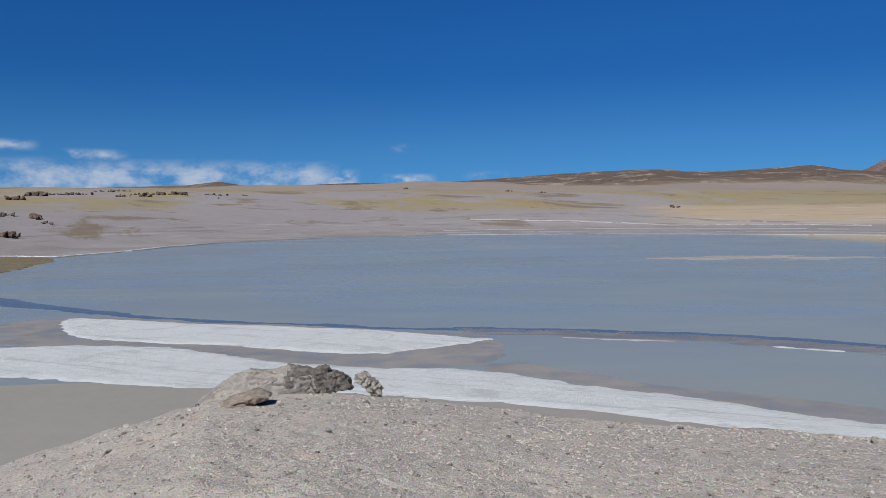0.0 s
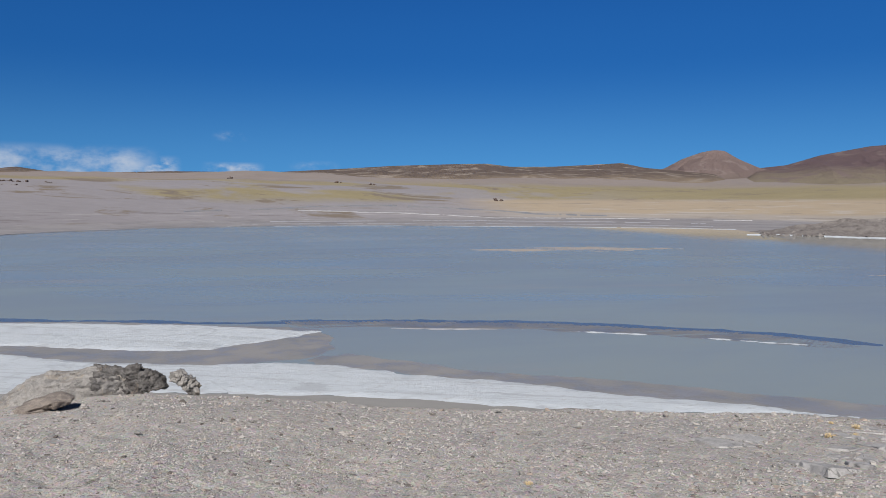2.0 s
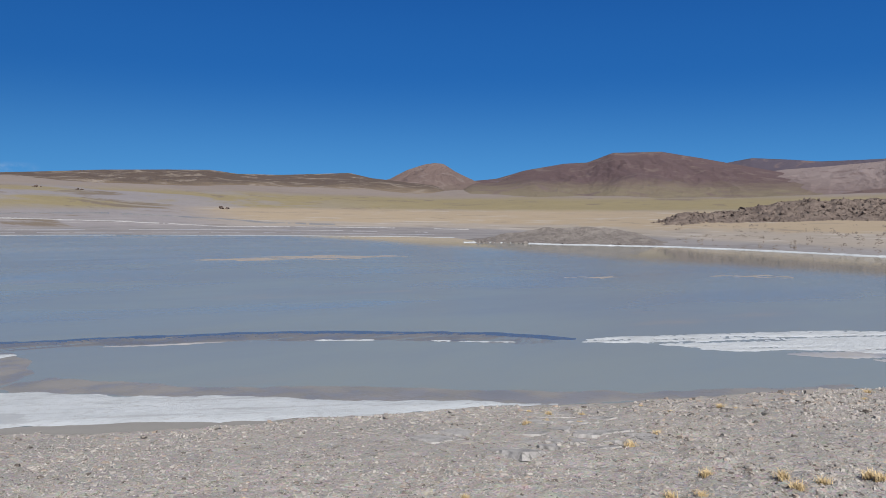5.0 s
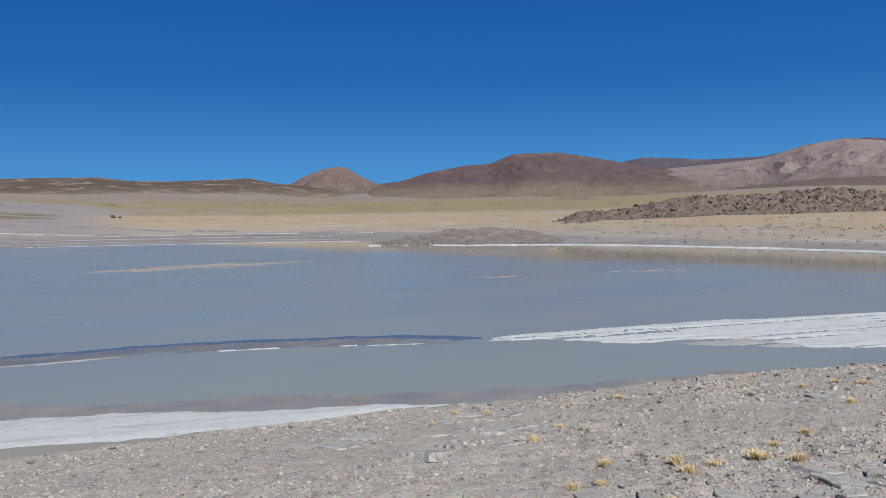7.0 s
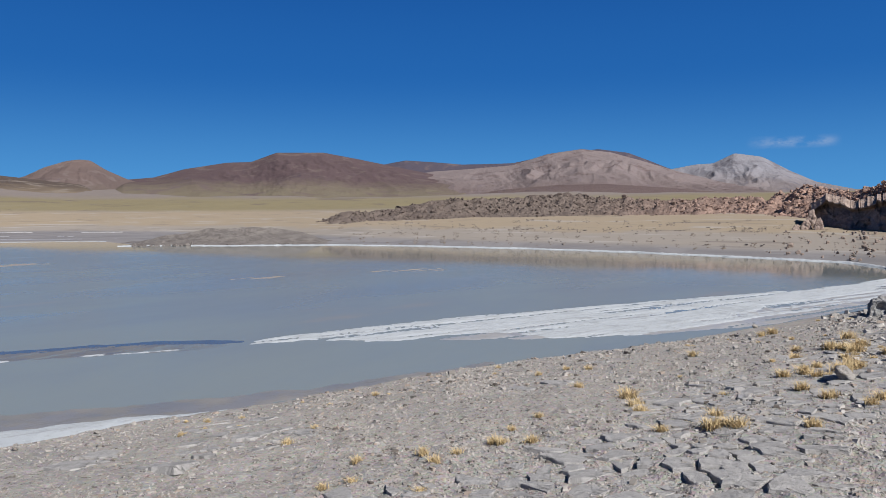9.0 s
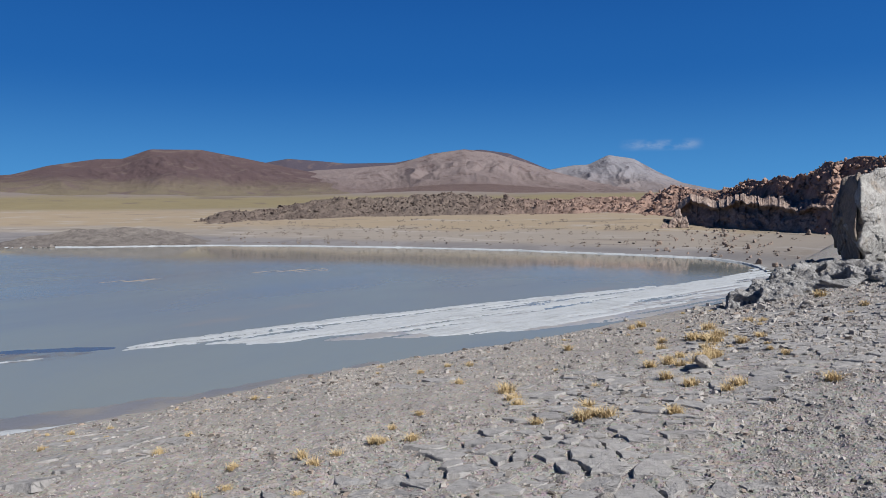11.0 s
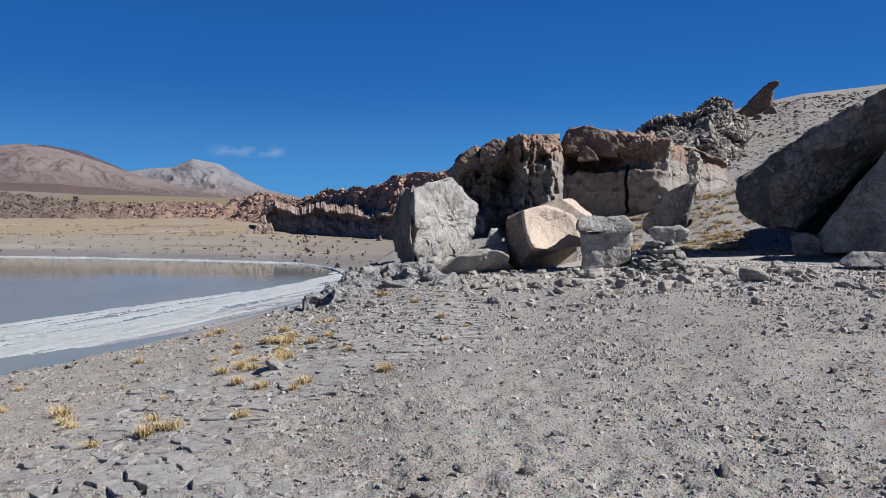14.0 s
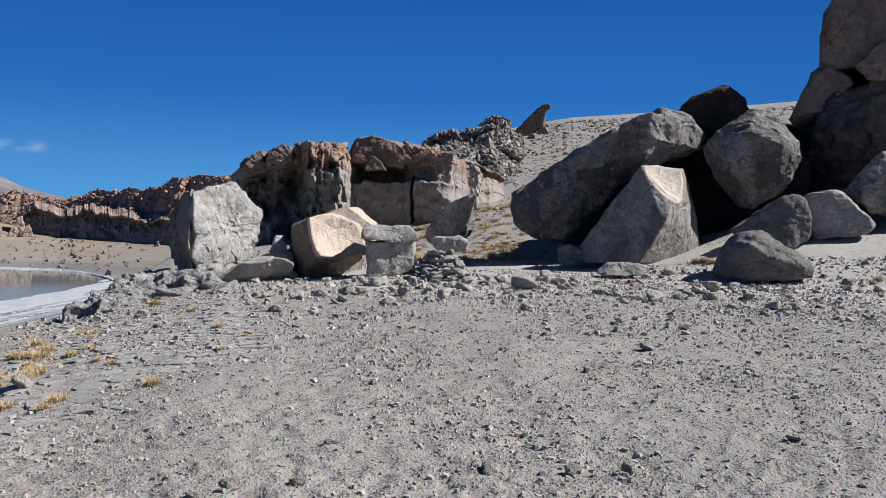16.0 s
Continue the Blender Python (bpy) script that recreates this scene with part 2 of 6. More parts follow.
def land_material():
    """The ground: gravel bank, beach sand, and bands of bare soil and dry grass by height."""
    k = Nodes("land")
    z = k.axis("Z")
    wob = k.noise(0.006, 6, 0.6)
    zw = k.calc("ADD", z, k.calc("MULTIPLY", k.calc("SUBTRACT", wob, 0.5), 26.0))
    streak = k.noise(0.012, 8, 0.65, (1, 1, 6))
    pink = k.mix(streak, (0.222, 0.203, 0.207), (0.278, 0.259, 0.264))
    grass = k.mix(k.noise(0.02, 8, 0.7), (0.222, 0.184, 0.104), (0.285, 0.24, 0.142))
    patchy = k.ramp(k.noise(0.0045, 7, 0.62, (1, 1, 3), 0.5), 0.43, 0.57)
    patchy = k.calc("MAXIMUM", patchy, k.ramp(k.axis("X"), 250, 800))
    far = k.mix(k.calc("MULTIPLY", k.ramp(zw, 20, 33), patchy), pink, grass)
    far = k.mix(k.ramp(k.noise(0.006, 8, 0.7, (1, 1, 5), 1.2), 0.55, 0.63), far, (0.178, 0.145, 0.112))
    far = k.mix(k.ramp(zw, 54, 76), far, k.mix(streak, (0.208, 0.172, 0.152), (0.276, 0.236, 0.208)))
    far = k.mix(0.3, far, k.mix(k.noise(0.06, 8, 0.75), (0.2, 0.2, 0.2), (0.8, 0.8, 0.8)), "OVERLAY")
    sandy = k.mix(k.noise(0.03, 8, 0.7, (1, 1, 4)), (0.285, 0.246, 0.206), (0.355, 0.315, 0.275))
    level = k.noise(0.012, 6, 0.6, (1, 1, 60))
    zs = k.calc("ADD", z, k.calc("MULTIPLY", k.calc("SUBTRACT", k.noise(0.012, 6, 0.65), 0.5), 12.0))
    meadow = k.mix(k.noise(0.05, 8, 0.7), (0.325, 0.255, 0.172), (0.385, 0.31, 0.215))
    sandy = k.mix(k.calc("MULTIPLY", k.ramp(zs, 7.5, 11.5), 0.85), sandy, meadow)
    sandy = k.mix(k.calc("MULTIPLY", k.ramp(level, 0.56, 0.66), 0.7), sandy, (0.41, 0.38, 0.35))
    sandy = k.mix(k.calc("MULTIPLY", k.ramp(level, 0.42, 0.34), 0.55), sandy, (0.19, 0.16, 0.14))
    east = k.calc("MULTIPLY", k.ramp(k.axis("X"), 250, 420), k.ramp(z, 34, 26))
    strand = k.calc("MULTIPLY", k.ramp(z, 16, 9), 0.6)
    far = k.mix(k.calc("MULTIPLY", k.ramp(level, 0.57, 0.65), strand), far, (0.36, 0.34, 0.33))
    far = k.mix(k.calc("MULTIPLY", k.ramp(level, 0.43, 0.36), strand), far, (0.15, 0.13, 0.125))
    far = k.mix(east, far, sandy)
    beach = k.mix(k.noise(0.4, 8, 0.7), (0.235, 0.224, 0.21), (0.29, 0.276, 0.258))
    out = k.n.new("ShaderNodeVectorMath")
    out.operation = "LENGTH"
    k.l.new(k.coord, out.inputs[0])
    flats = k.mix(k.ramp(k.noise(0.014, 8, 0.68, (1, 1, 1), 1.0), 0.42, 0.62), (0.262, 0.245, 0.243), (0.205, 0.192, 0.193))
    flats = k.mix(k.calc("MULTIPLY", k.ramp(k.noise(0.03, 7, 0.7, distort=1.0), 0.60, 0.68), 0.7), flats, (0.36, 0.355, 0.355))
    beach = k.mix(k.ramp(out.outputs["Value"], 240, 420), beach, flats)
    c = k.mix(k.ramp(z, 1.0, 4.0), beach, far)
    # gravel near the standing point
    fine = k.noise(28, 6, 0.75)
    grit = k.cells(34, "F1", "Color")
    patch = k.ramp(k.noise(0.45, 6, 0.65), 0.4, 0.62)
    gravel = k.mix(patch, (0.39, 0.358, 0.325), (0.35, 0.327, 0.303))
    gravel = k.mix(k.ramp(z, 21.5, 25.0), gravel, (0.34, 0.295, 0.25))
    reach = k.n.new("ShaderNodeVectorMath")
    reach.operation = "LENGTH"
    flat_ = k.n.new("ShaderNodeMapping")
    flat_.inputs["Scale"].default_value = (1, 1, 0)
    k.l.new(k.coord, flat_.inputs["Vector"])
    k.l.new(flat_.outputs[0], reach.inputs[0])
    dusty = k.calc("MULTIPLY", k.ramp(reach.outputs["Value"], 15, 20), k.calc("MULTIPLY", k.ramp(k.axis("Y"), -3.5, -6.0), k.ramp(reach.outputs["Value"], 32, 26)))
    # beige crust over the lake, grey grit towards the boulders
    gravel = k.mix(k.ramp(k.axis("Y"), 2.5, -1.5), gravel, k.mix(patch, (0.365, 0.342, 0.318), (0.325, 0.307, 0.289)))
    gravel = k.mix(dusty, gravel, k.mix(patch, (0.50, 0.475, 0.445), (0.45, 0.43, 0.405)))
    # small shadows in the crust's cracks, painted as dark flecks
    shadow_flecks = k.ramp(k.noise(9.0, 6, 0.68, (1, 1, 1), 0.8), 0.585, 0.615)
    gravel = k.mix(k.calc("MULTIPLY", shadow_flecks, 0.8), gravel, (0.15, 0.13, 0.115))
    gravel = k.mix(k.ramp(k.noise(1.6, 6, 0.6), 0.58, 0.75), gravel, (0.40, 0.335, 0.275))
    gravel = k.mix(0.75, gravel, k.mix(fine, (0.2, 0.2, 0.2), (0.8, 0.8, 0.8)), "OVERLAY")
    gravel = k.mix(0.16, gravel, grit, "SOFT_LIGHT")
    xy = k.n.new("ShaderNodeVectorMath")
    xy.operation = "LENGTH"
    k.l.new(k.coord, xy.inputs[0])
    near = k.ramp(xy.outputs["Value"], 340, 230)
    c = k.mix(k.calc("MULTIPLY", near, k.ramp(z, 2.0, 5.0)), c, gravel)
    k.bump(k.noise(14, 8, 0.75), 0.5, 0.03)
    k.bump(k.calc("SUBTRACT", 1.0, k.cells(42, "F1")), 0.5, 0.018)
    return k.done(c, 0.95, 0.15)


def salt_material():
    k = Nodes("salt")
    wet = k.ramp(k.noise(0.12, 8, 0.7, distort=1.0), 0.5, 0.68)
    c = k.mix(wet, (0.495, 0.52, 0.542), (0.40, 0.42, 0.437))
    c = k.mix(k.ramp(k.noise(0.9, 8, 0.75, (1, 1.6, 1)), 0.52, 0.7), c, (0.38, 0.378, 0.372))
    turn = k.n.new("ShaderNodeMapping")
    turn.inputs["Rotation"].default_value = (0, 0, radians(22))
    k.l.new(k.coord, turn.inputs["Vector"])
    line = k.noise(0.9, 7, 0.7, (0.05, 1.0, 1), 0.3, turn.outputs[0])
    c = k.mix(k.calc("MULTIPLY", k.ramp(line, 0.53, 0.62), 0.55), c, (0.33, 0.335, 0.34))
    c = k.mix(k.calc("MULTIPLY", k.ramp(k.noise(0.05, 7, 0.7, distort=1.5), 0.58, 0.64), 0.6), c, (0.34, 0.35, 0.36))
    c = k.mix(k.ramp(k.noise(5.0, 5, 0.7), 0.6, 0.75), c, (0.36, 0.36, 0.37))
    k.bump(k.noise(1.2, 8, 0.75, (0.6, 1.6, 1)), 0.8, 0.22)
    return k.done(c, 0.85, 0.3)


def mud_material(name, a, b):
    k = Nodes(name)
    c = k.mix(k.ramp(k.noise(0.08, 8, 0.65), 0.35, 0.65), a, b)
    k.bump(k.noise(1.5, 6, 0.6), 0.3, 0.05)
    return k.done(c, k.ramp(k.noise(0.2, 5), 0.4, 0.6, 0.35, 0.7), 0.5)


def water_material():
    """Shallow silty water: milky grey-green with ochre patches painted for reflected hills, a ruffled surface and
    calmer slicks.
    """
    k = Nodes("lake_water")
    big = k.noise(0.011, 6, 0.55, (1.0, 2.2, 1), 0.4)
    c = k.mix(k.ramp(big, 0.4, 0.62), (0.240, 0.262, 0.240), (0.222, 0.242, 0.236))
    c = k.mix(k.ramp(k.noise(0.016, 7, 0.62, (0.7, 2.0, 1)), 0.58, 0.74), c, (0.29, 0.26, 0.22))
    slick = k.ramp(k.noise(0.009, 6, 0.6, (0.8, 2.0, 1), 0.5), 0.42, 0.66)
    k.bump(k.noise(1.4, 4, 0.6), 0.05, 0.06)
    k.bsdf.inputs["IOR"].default_value = 1.33
    mat = k.done(c, 0.3, 0.5)
    calm = k.calc("MAXIMUM", k.calc("MULTIPLY", slick, 0.45), k.ramp(k.axis("X"), 210, 320))
    k.put(k.bsdf.inputs["Roughness"], k.calc("SUBTRACT", 0.26, k.calc("MULTIPLY", calm, 0.21)))
    k.put(k.bsdf.inputs["Specular IOR Level"], k.calc("ADD", 0.30, k.calc("MULTIPLY", calm, 0.22)))
    return mat


def hill_material(name, low, high, streaks, z0, z1, size=0.006):
    k = Nodes(name)
    z = k.axis("Z")
    zw = k.calc("ADD", z, k.calc("MULTIPLY", k.calc("SUBTRACT", k.noise(size * 2, 7, 0.65), 0.5), (z1 - z0) * 1.1))
    c = k.mix(k.ramp(zw, z0, z1), low, high)
    c = k.mix(k.ramp(k.noise(size * 1.6, 8, 0.65, distort=0.8), 0.52, 0.66), c, streaks)
    c = k.mix(0.35, c, k.mix(k.noise(size * 14, 8, 0.7), (0.2, 0.2, 0.2), (0.8, 0.8, 0.8)), "OVERLAY")
    k.bump(k.noise(size * 5, 8, 0.7), 0.8, 14.0)
    return k.done(c, 0.95, 0.1)


LAND = land_material()
SALT = salt_material()
MUD = mud_material("brown_mud", (0.245, 0.232, 0.222), (0.205, 0.20, 0.196))
WATER = water_material()
DULL_SALT = mud_material("damp_salt", (0.40, 0.39, 0.385), (0.30, 0.29, 0.285))
TUFF = rock_material("grey_tuff", (0.50, 0.485, 0.46), (0.36, 0.345, 0.33), (0.41, 0.36, 0.31))
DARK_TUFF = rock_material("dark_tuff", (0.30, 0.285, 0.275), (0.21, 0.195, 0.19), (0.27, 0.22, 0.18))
WARM_TUFF = rock_material("warm_tuff", (0.64, 0.52, 0.43), (0.58, 0.48, 0.405), (0.60, 0.47, 0.375), 1.0, 0.025)
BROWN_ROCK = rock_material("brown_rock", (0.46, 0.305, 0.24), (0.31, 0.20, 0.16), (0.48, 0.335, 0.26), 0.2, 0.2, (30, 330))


# ---- the land ----
CREST_AZ = [-180, -90, -45, -31, -24, -17, -8, 0, 5, 11, 19, 30, 43, 50, 58, 67, 75, 82, 87, 89, 91, 93, 97, 104, 112, 127, 135, 180]
CREST_EL = [-14, -14, -17, -16.3, -14.8, -13.3, -13.3, -14, -14.6, -15.1, -15.1, -14.7, -13.6, -12.8, -11.5, -10.2, -8.8, -7.2, -6.0, -5.4, -4.9, -4.4, -3.6, -3.2, -2.5, -2.0, -2.2, -2.0]
CREST_D = [20, 14, 12, 12, 12, 12, 12, 12, 12, 12, 12, 12, 13, 14, 15, 17, 19.5, 23, 25, 25, 25, 25, 25, 25, 25, 25, 24, 25]
SHORE_AZ = [-180, -100, -60, -40, -30.3, -27, -23.5, -16, -8, 0.7, 9, 17, 25, 31, 33, 36, 42, 50, 59.6, 71.6, 80, 85.6, 88, 89, 92, 100, 180]
SHORE_D = [120, 120, 240, 420, 436, 412, 446, 568, 652, 715, 722, 720, 716, 712, 700, 590, 559, 555, 506, 445, 399, 373, 341, 310, 280, 250, 120]
RISE_AZ = [-180, -60, -30, -12, 4, 20, 40, 55, 90, 180]
RISE_M = [110, 90, 88, 108, 124, 132, 115, 100, 100, 130]
RISE_L = [900, 900, 900, 900, 900, 900, 1050, 1300, 1300, 900]


def land(az, d):
    """Height of the ground at compass degrees az and d metres out."""
    x, y = np.sin(np.radians(az)) * d, np.cos(np.radians(az)) * d
    dc = np.interp(az, CREST_AZ, CREST_D)
    zc = EYE + dc * np.tan(np.radians(np.interp(az, CREST_AZ, CREST_EL)))
    ground = EYE - 1.6
    near = ground + (zc - ground) * (np.minimum(d, dc) / dc) ** 1.5
    over = np.maximum(d - dc, 0)
    bank = near - 0.62 * over * over / (over + 2.0)
    beach = np.interp(az, [-180, -45, -31, -17, -6, 4, 30, 50, 90, 180], [120, 92, 84, 75, 64, 60, 52, 50, 60, 60])
    bank = np.maximum(bank, 0.5 - 0.025 * np.maximum(d - beach, 0))
    bank = np.maximum(bank, -0.6)
    ds = np.interp(az, SHORE_AZ, SHORE_D) + 14 * fbm(flat3(az * 0.35, d * 0 + 3.1), 4, 5) * step(60, 300, d)
    dr = np.interp(az, [-31, 0, 20, 32, 42, 52, 60, 72, 86, 95], [436, 900, 1120, 1130, 900, 640, 530, 450, 375, 270])
    dr = np.maximum(np.where(az < -31, ds, np.where(az > 95, ds, dr)), ds)
    rise = np.interp(az, RISE_AZ, RISE_M) * (1 - np.exp(-np.maximum(d - dr, 0) / np.interp(az, RISE_AZ, RISE_L)))
    rise = rise + 0.004 * np.maximum(d - ds, 0)
    rise = rise * (1 + 0.22 * fbm(flat3(x / 420, y / 420), 5, 11) * step(0, 500, d - ds))
    reach = np.maximum(0.02 * ds, 2)
    low = np.where(d > 0.85 * ds, -0.6 + 0.65 * step(-1, 1, (d - ds) / reach) + np.maximum(rise, 0), bank)
    # the headland and hillside beyond the boulders, and all round behind
    h0 = near + 0.02 * np.maximum(d - dc, 0)
    slope = np.interp(az, [88, 97, 108, 116, 122, 137, 150, 180], [0.0, 0.05, 0.10, 0.19, 0.215, 0.235, 0.24, 0.2])
    hill = h0 + slope * np.maximum(d - 33, 0) * (1 - 0.0012 * np.maximum(d - 33, 0))
    side = step(88.0, 91.0, az)
    end = 1 - step(0, 1, (d - np.interp(az, [88, 92, 100, 112, 120, 180], [26, 34, 60, 110, 160, 200])) / np.interp(az, [88, 100, 120], [25, 60, 120]))
    head = np.where(end > 0, hill * end + low * (1 - end), low)
    head = head + 0.22 * step(123, 137, az) * np.clip(d - 21.3, 0, 7) * (1 - step(31, 60, d))
    z = low * (1 - side) + head * side
    back = step(-45, -110, az)
    z = z * (1 - back) + (ground + 0.05 * d) * back
    rough = step(2.0, 6, z) * np.where(d < 200, 1, 0)
    z = z + rough * 0.05 * fbm(flat3(x * 0.8, y * 0.8), 3, 21) * step(0.5, 3, d)
    return z + rough * crumble(x, y) * step(2.0, 3.2, d) * (1 - step(16, 27, d))


def crumble(x, y):
    """Fine relief of the stony bank: low swells, crusts broken into steps, and grit."""
    swell = fbm(flat3(x * 1.7, y * 1.7), 3, 31)
    crust_ = fbm(flat3(x * 2.6, y * 2.6, 4.0), 3, 33) * 4.0
    steps_ = (np.floor(crust_) + step(0.72, 1.0, crust_ - np.floor(crust_))) / 4.0
    out = np.hypot(x, y)
    bent = 0.10 * fbm(flat3(x * 2.1, y * 2.1, 9.0), 2, 38)
    x, y = 0.78 * x + 0.63 * y + bent, 0.78 * y - 0.63 * x - bent
    grit = np.abs(vnoise(flat3(x * 5.6, y * 5.6, 2.0), 35)) * (1 - 0.75 * step(7, 14, out)) + 0.6 * np.abs(vnoise(flat3(x * 11.3, y * 11.3, 7.0), 36)) * (1 - step(4.5, 7, out))
    return 0.020 * swell + 0.030 * steps_ - 0.034 * (grit - 0.45)


def height_at(az, d):
    return float(land(np.array([float(az)]), np.array([float(d)]))[0])


def ground_sheet():
    az = np.concatenate([np.arange(-180, -33, 3.0), np.arange(-33, 145, 0.25), np.arange(147, 179, 3.0)])
    d = np.concatenate([[0.02], np.geomspace(0.5, 3.0, 18)[:-1], np.geomspace(3.0, 26, 330)[:-1], np.geomspace(26, 4900, 230)])
    a, r = np.meshgrid(az, d, indexing="ij")
    z = land(a.ravel(), r.ravel())
    v = np.stack([np.sin(np.radians(a)).ravel() * r.ravel(), np.cos(np.radians(a)).ravel() * r.ravel(), z], -1)
    me = mesh_of("ground", v, grid_faces(len(az), len(d), True)[:, ::-1])
    me.materials.append(LAND)
    return tagged(new("ground", me), "pale stony bank falling to a high plain of bare soil and dry grass", "ground", kind="structure")


ground_sheet()


def water_sheet():
    az = np.arange(-180, 180, 2.0)
    d = np.geomspace(20, 1200, 30)
    a, r = np.meshgrid(np.radians(az), d, indexing="ij")
    v = np.stack([np.sin(a) * r, np.cos(a) * r, np.zeros_like(a)], -1).reshape(-1, 3)
    me = mesh_of("water", v, grid_faces(len(az), len(d), True)[:, ::-1])
    me.materials.append(WATER)
    return tagged(new("water", me), "calm shallow grey-green lagoon water reflecting the sky", "water", kind="structure")


water_sheet()


def smooth_ring(points, per=10, wobble=0.0, seed=0):
    """A closed smooth line through a few points, with a ragged edge."""
    p = np.array(points, float)
    n = len(p)
    out = []
    for i in range(n):
        a, b, c, e = p[i - 1], p[i], p[(i + 1) % n], p[(i + 2) % n]
        for t in np.arange(per) / per:
            out.append(0.5 * (2 * b + (c - a) * t + (2 * a - 5 * b + 4 * c - e) * t * t + (3 * b - a - 3 * c + e) * t ** 3))
    out = np.array(out)
    if wobble:
        out = out + wobble * np.stack([fbm(flat3(out[:, 0] * 0.15, out[:, 1] * 0.15, 1.0), 4, seed), fbm(flat3(out[:, 0] * 0.15, out[:, 1] * 0.15, 7.0), 4, seed)], -1)
    return out


def inside(x, y, ring):
    """How far inside the ring each place lies, in metres (negative outside)."""
    inn = np.zeros(len(x), bool)
    dist = np.full(len(x), 1e9)
    for i in range(len(ring)):
        (x0, y0), (x1, y1) = ring[i - 1], ring[i]
        cross = (y0 > y) != (y1 > y)
        if y1 != y0:
            inn ^= cross & (x < (x1 - x0) * (y - y0) / (y1 - y0) + x0)
        ux, uy = x1 - x0, y1 - y0
        t = np.clip(((x - x0) * ux + (y - y0) * uy) / (ux * ux + uy * uy + 1e-9), 0, 1)
        dist = np.minimum(dist, np.hypot(x - x0 - t * ux, y - y0 - t * uy))
    return np.where(inn, dist, -dist)


def crust(name, points, mat, label, category, top=0.12, cell=0.7, wobble=2.0, seed=0, lumps=0.1, holes=0.0, ripple=0.0, lie=0.0):
    """A low sheet of salt or mud that lies in the shallow lake, with lumps, thin edges and gaps."""
    ring = smooth_ring(points, 8, wobble, seed)
    lo, hi = ring.min(0) - 2, ring.max(0) + 2
    xs, ys = np.arange(lo[0], hi[0], cell), np.arange(lo[1], hi[1], cell)
    gx, gy = np.meshgrid(xs, ys, indexing="ij")
    x, y = gx.ravel(), gy.ravel()
    deep = inside(x, y, ring)
    z = -0.08 + (top + 0.08) * step(-0.6, 2.2, deep + 0.8 * fbm(flat3(x * 0.5, y * 0.5), 3, seed + 3))
    z = z + lumps * np.maximum(fbm(flat3(x * 0.9, y * 0.9), 4, seed + 9), -0.3) * step(0, 2, deep)
    if holes:
        z = z - holes * step(0.07, 0.3, fbm(flat3((x * math.cos(lie) + y * math.sin(lie)) * 0.03, (y * math.cos(lie) - x * math.sin(lie)) * 0.5), 4, seed + 13)) * (top + 0.1)
    if ripple:
        z = z + 0.035 * np.sin((x * 0.95 + y * 0.3 + 0.6 * fbm(flat3(x * 0.2, y * 0.2), 2, seed)) / ripple * 6.283) * step(0.5, 2.0, deep)
    f = grid_faces(len(xs), len(ys))
    f = f[(deep[f] > -1.2).all(1)]
    used, idx = np.unique(f, return_inverse=True)
    me = mesh_of(name, np.stack([x, y, z], -1)[used], idx.reshape(f.shape))
    me.materials.append(mat)
    return tagged(new(name, me), label, category, kind="structure")


crust("mudflat", [(-75, 150), (-40, 142), (-5, 131), (8, 124), (10, 112), (6, 100), (-8, 96), (-30, 103), (-60, 112), (-85, 125)], MUD, "wet brown mudflat between bars of salt", "mudflat", 0.03, 1.2, 2, 3, 0.02)
crust("salt_crust", [(-70, 138), (-73, 149), (-51, 142), (-18, 133), (1, 124), (8, 119), (-7, 109), (-15, 108), (-33, 115), (-59, 123)], SALT, "long white bar of lumpy salt crust", "salt crust", 0.2, 0.45, 1.0, 1, 0.07)
crust("salt_crust", [(-100, 108), (-72, 116), (-46, 116), (-18, 101), (1, 98), (14, 90), (28, 81), (41, 71), (57, 60), (32, 67), (15, 75), (-5, 82), (-32, 87), (-62, 96), (-95, 100)], SALT, "broad white belt of salt crust along the shore", "salt crust", 0.16, 0.45, 1.6, 2, 0.05)
crust("salt_crust", [(84, 89), (93, 91), (128, 79), (186, 50), (253, 18), (310, 8), (338, 12), (318, 2), (240, 2), (158, 26), (119, 45), (114, 62), (100, 72), (88, 86)], SALT, "white streaky spit of salt curving to the far shore", "salt crust", 0.16, 0.6, 1.6, 4, 0.16, 0.72, 0.0, -0.38)
crust("salt_crust", [(104, 66), (126, 40), (160, 20), (235, -3), (300, -5), (250, 9), (170, 38), (128, 62)], DULL_SALT, "damp grey salt along the lower side of the spit", "salt crust", 0.06, 0.7, 2.5, 24, 0.08, 0.9, 0.0, -0.38)
DARK_MUD = mud_material("dark_wet_mud", (0.145, 0.15, 0.165), (0.185, 0.18, 0.18))
DEEP = Nodes("deeper_water")
DEEP.bsdf.inputs["IOR"].default_value = 1.33
DEEP.bump(DEEP.noise(2.0, 4, 0.6), 0.15, 0.1)
DEEP_WATER = DEEP.done(DEEP.mix(DEEP.noise(0.06, 6, 0.6), (0.075, 0.092, 0.125), (0.115, 0.13, 0.155)), 0.2, 0.5)
OCHRE_REFLECTION = mud_material("ochre_reflection", (0.40, 0.33, 0.25), (0.36, 0.31, 0.25))
crust("mudflat", [(2, 133), (21, 130), (47, 122), (72, 108), (84, 94), (78, 90), (63, 102), (44, 113), (17, 121), (5, 124)], DARK_MUD, "dark rippled mud bank rising from the shallow water", "mudflat", 0.04, 0.3, 1.6, 6, 0.04, 0.35, 0.9)
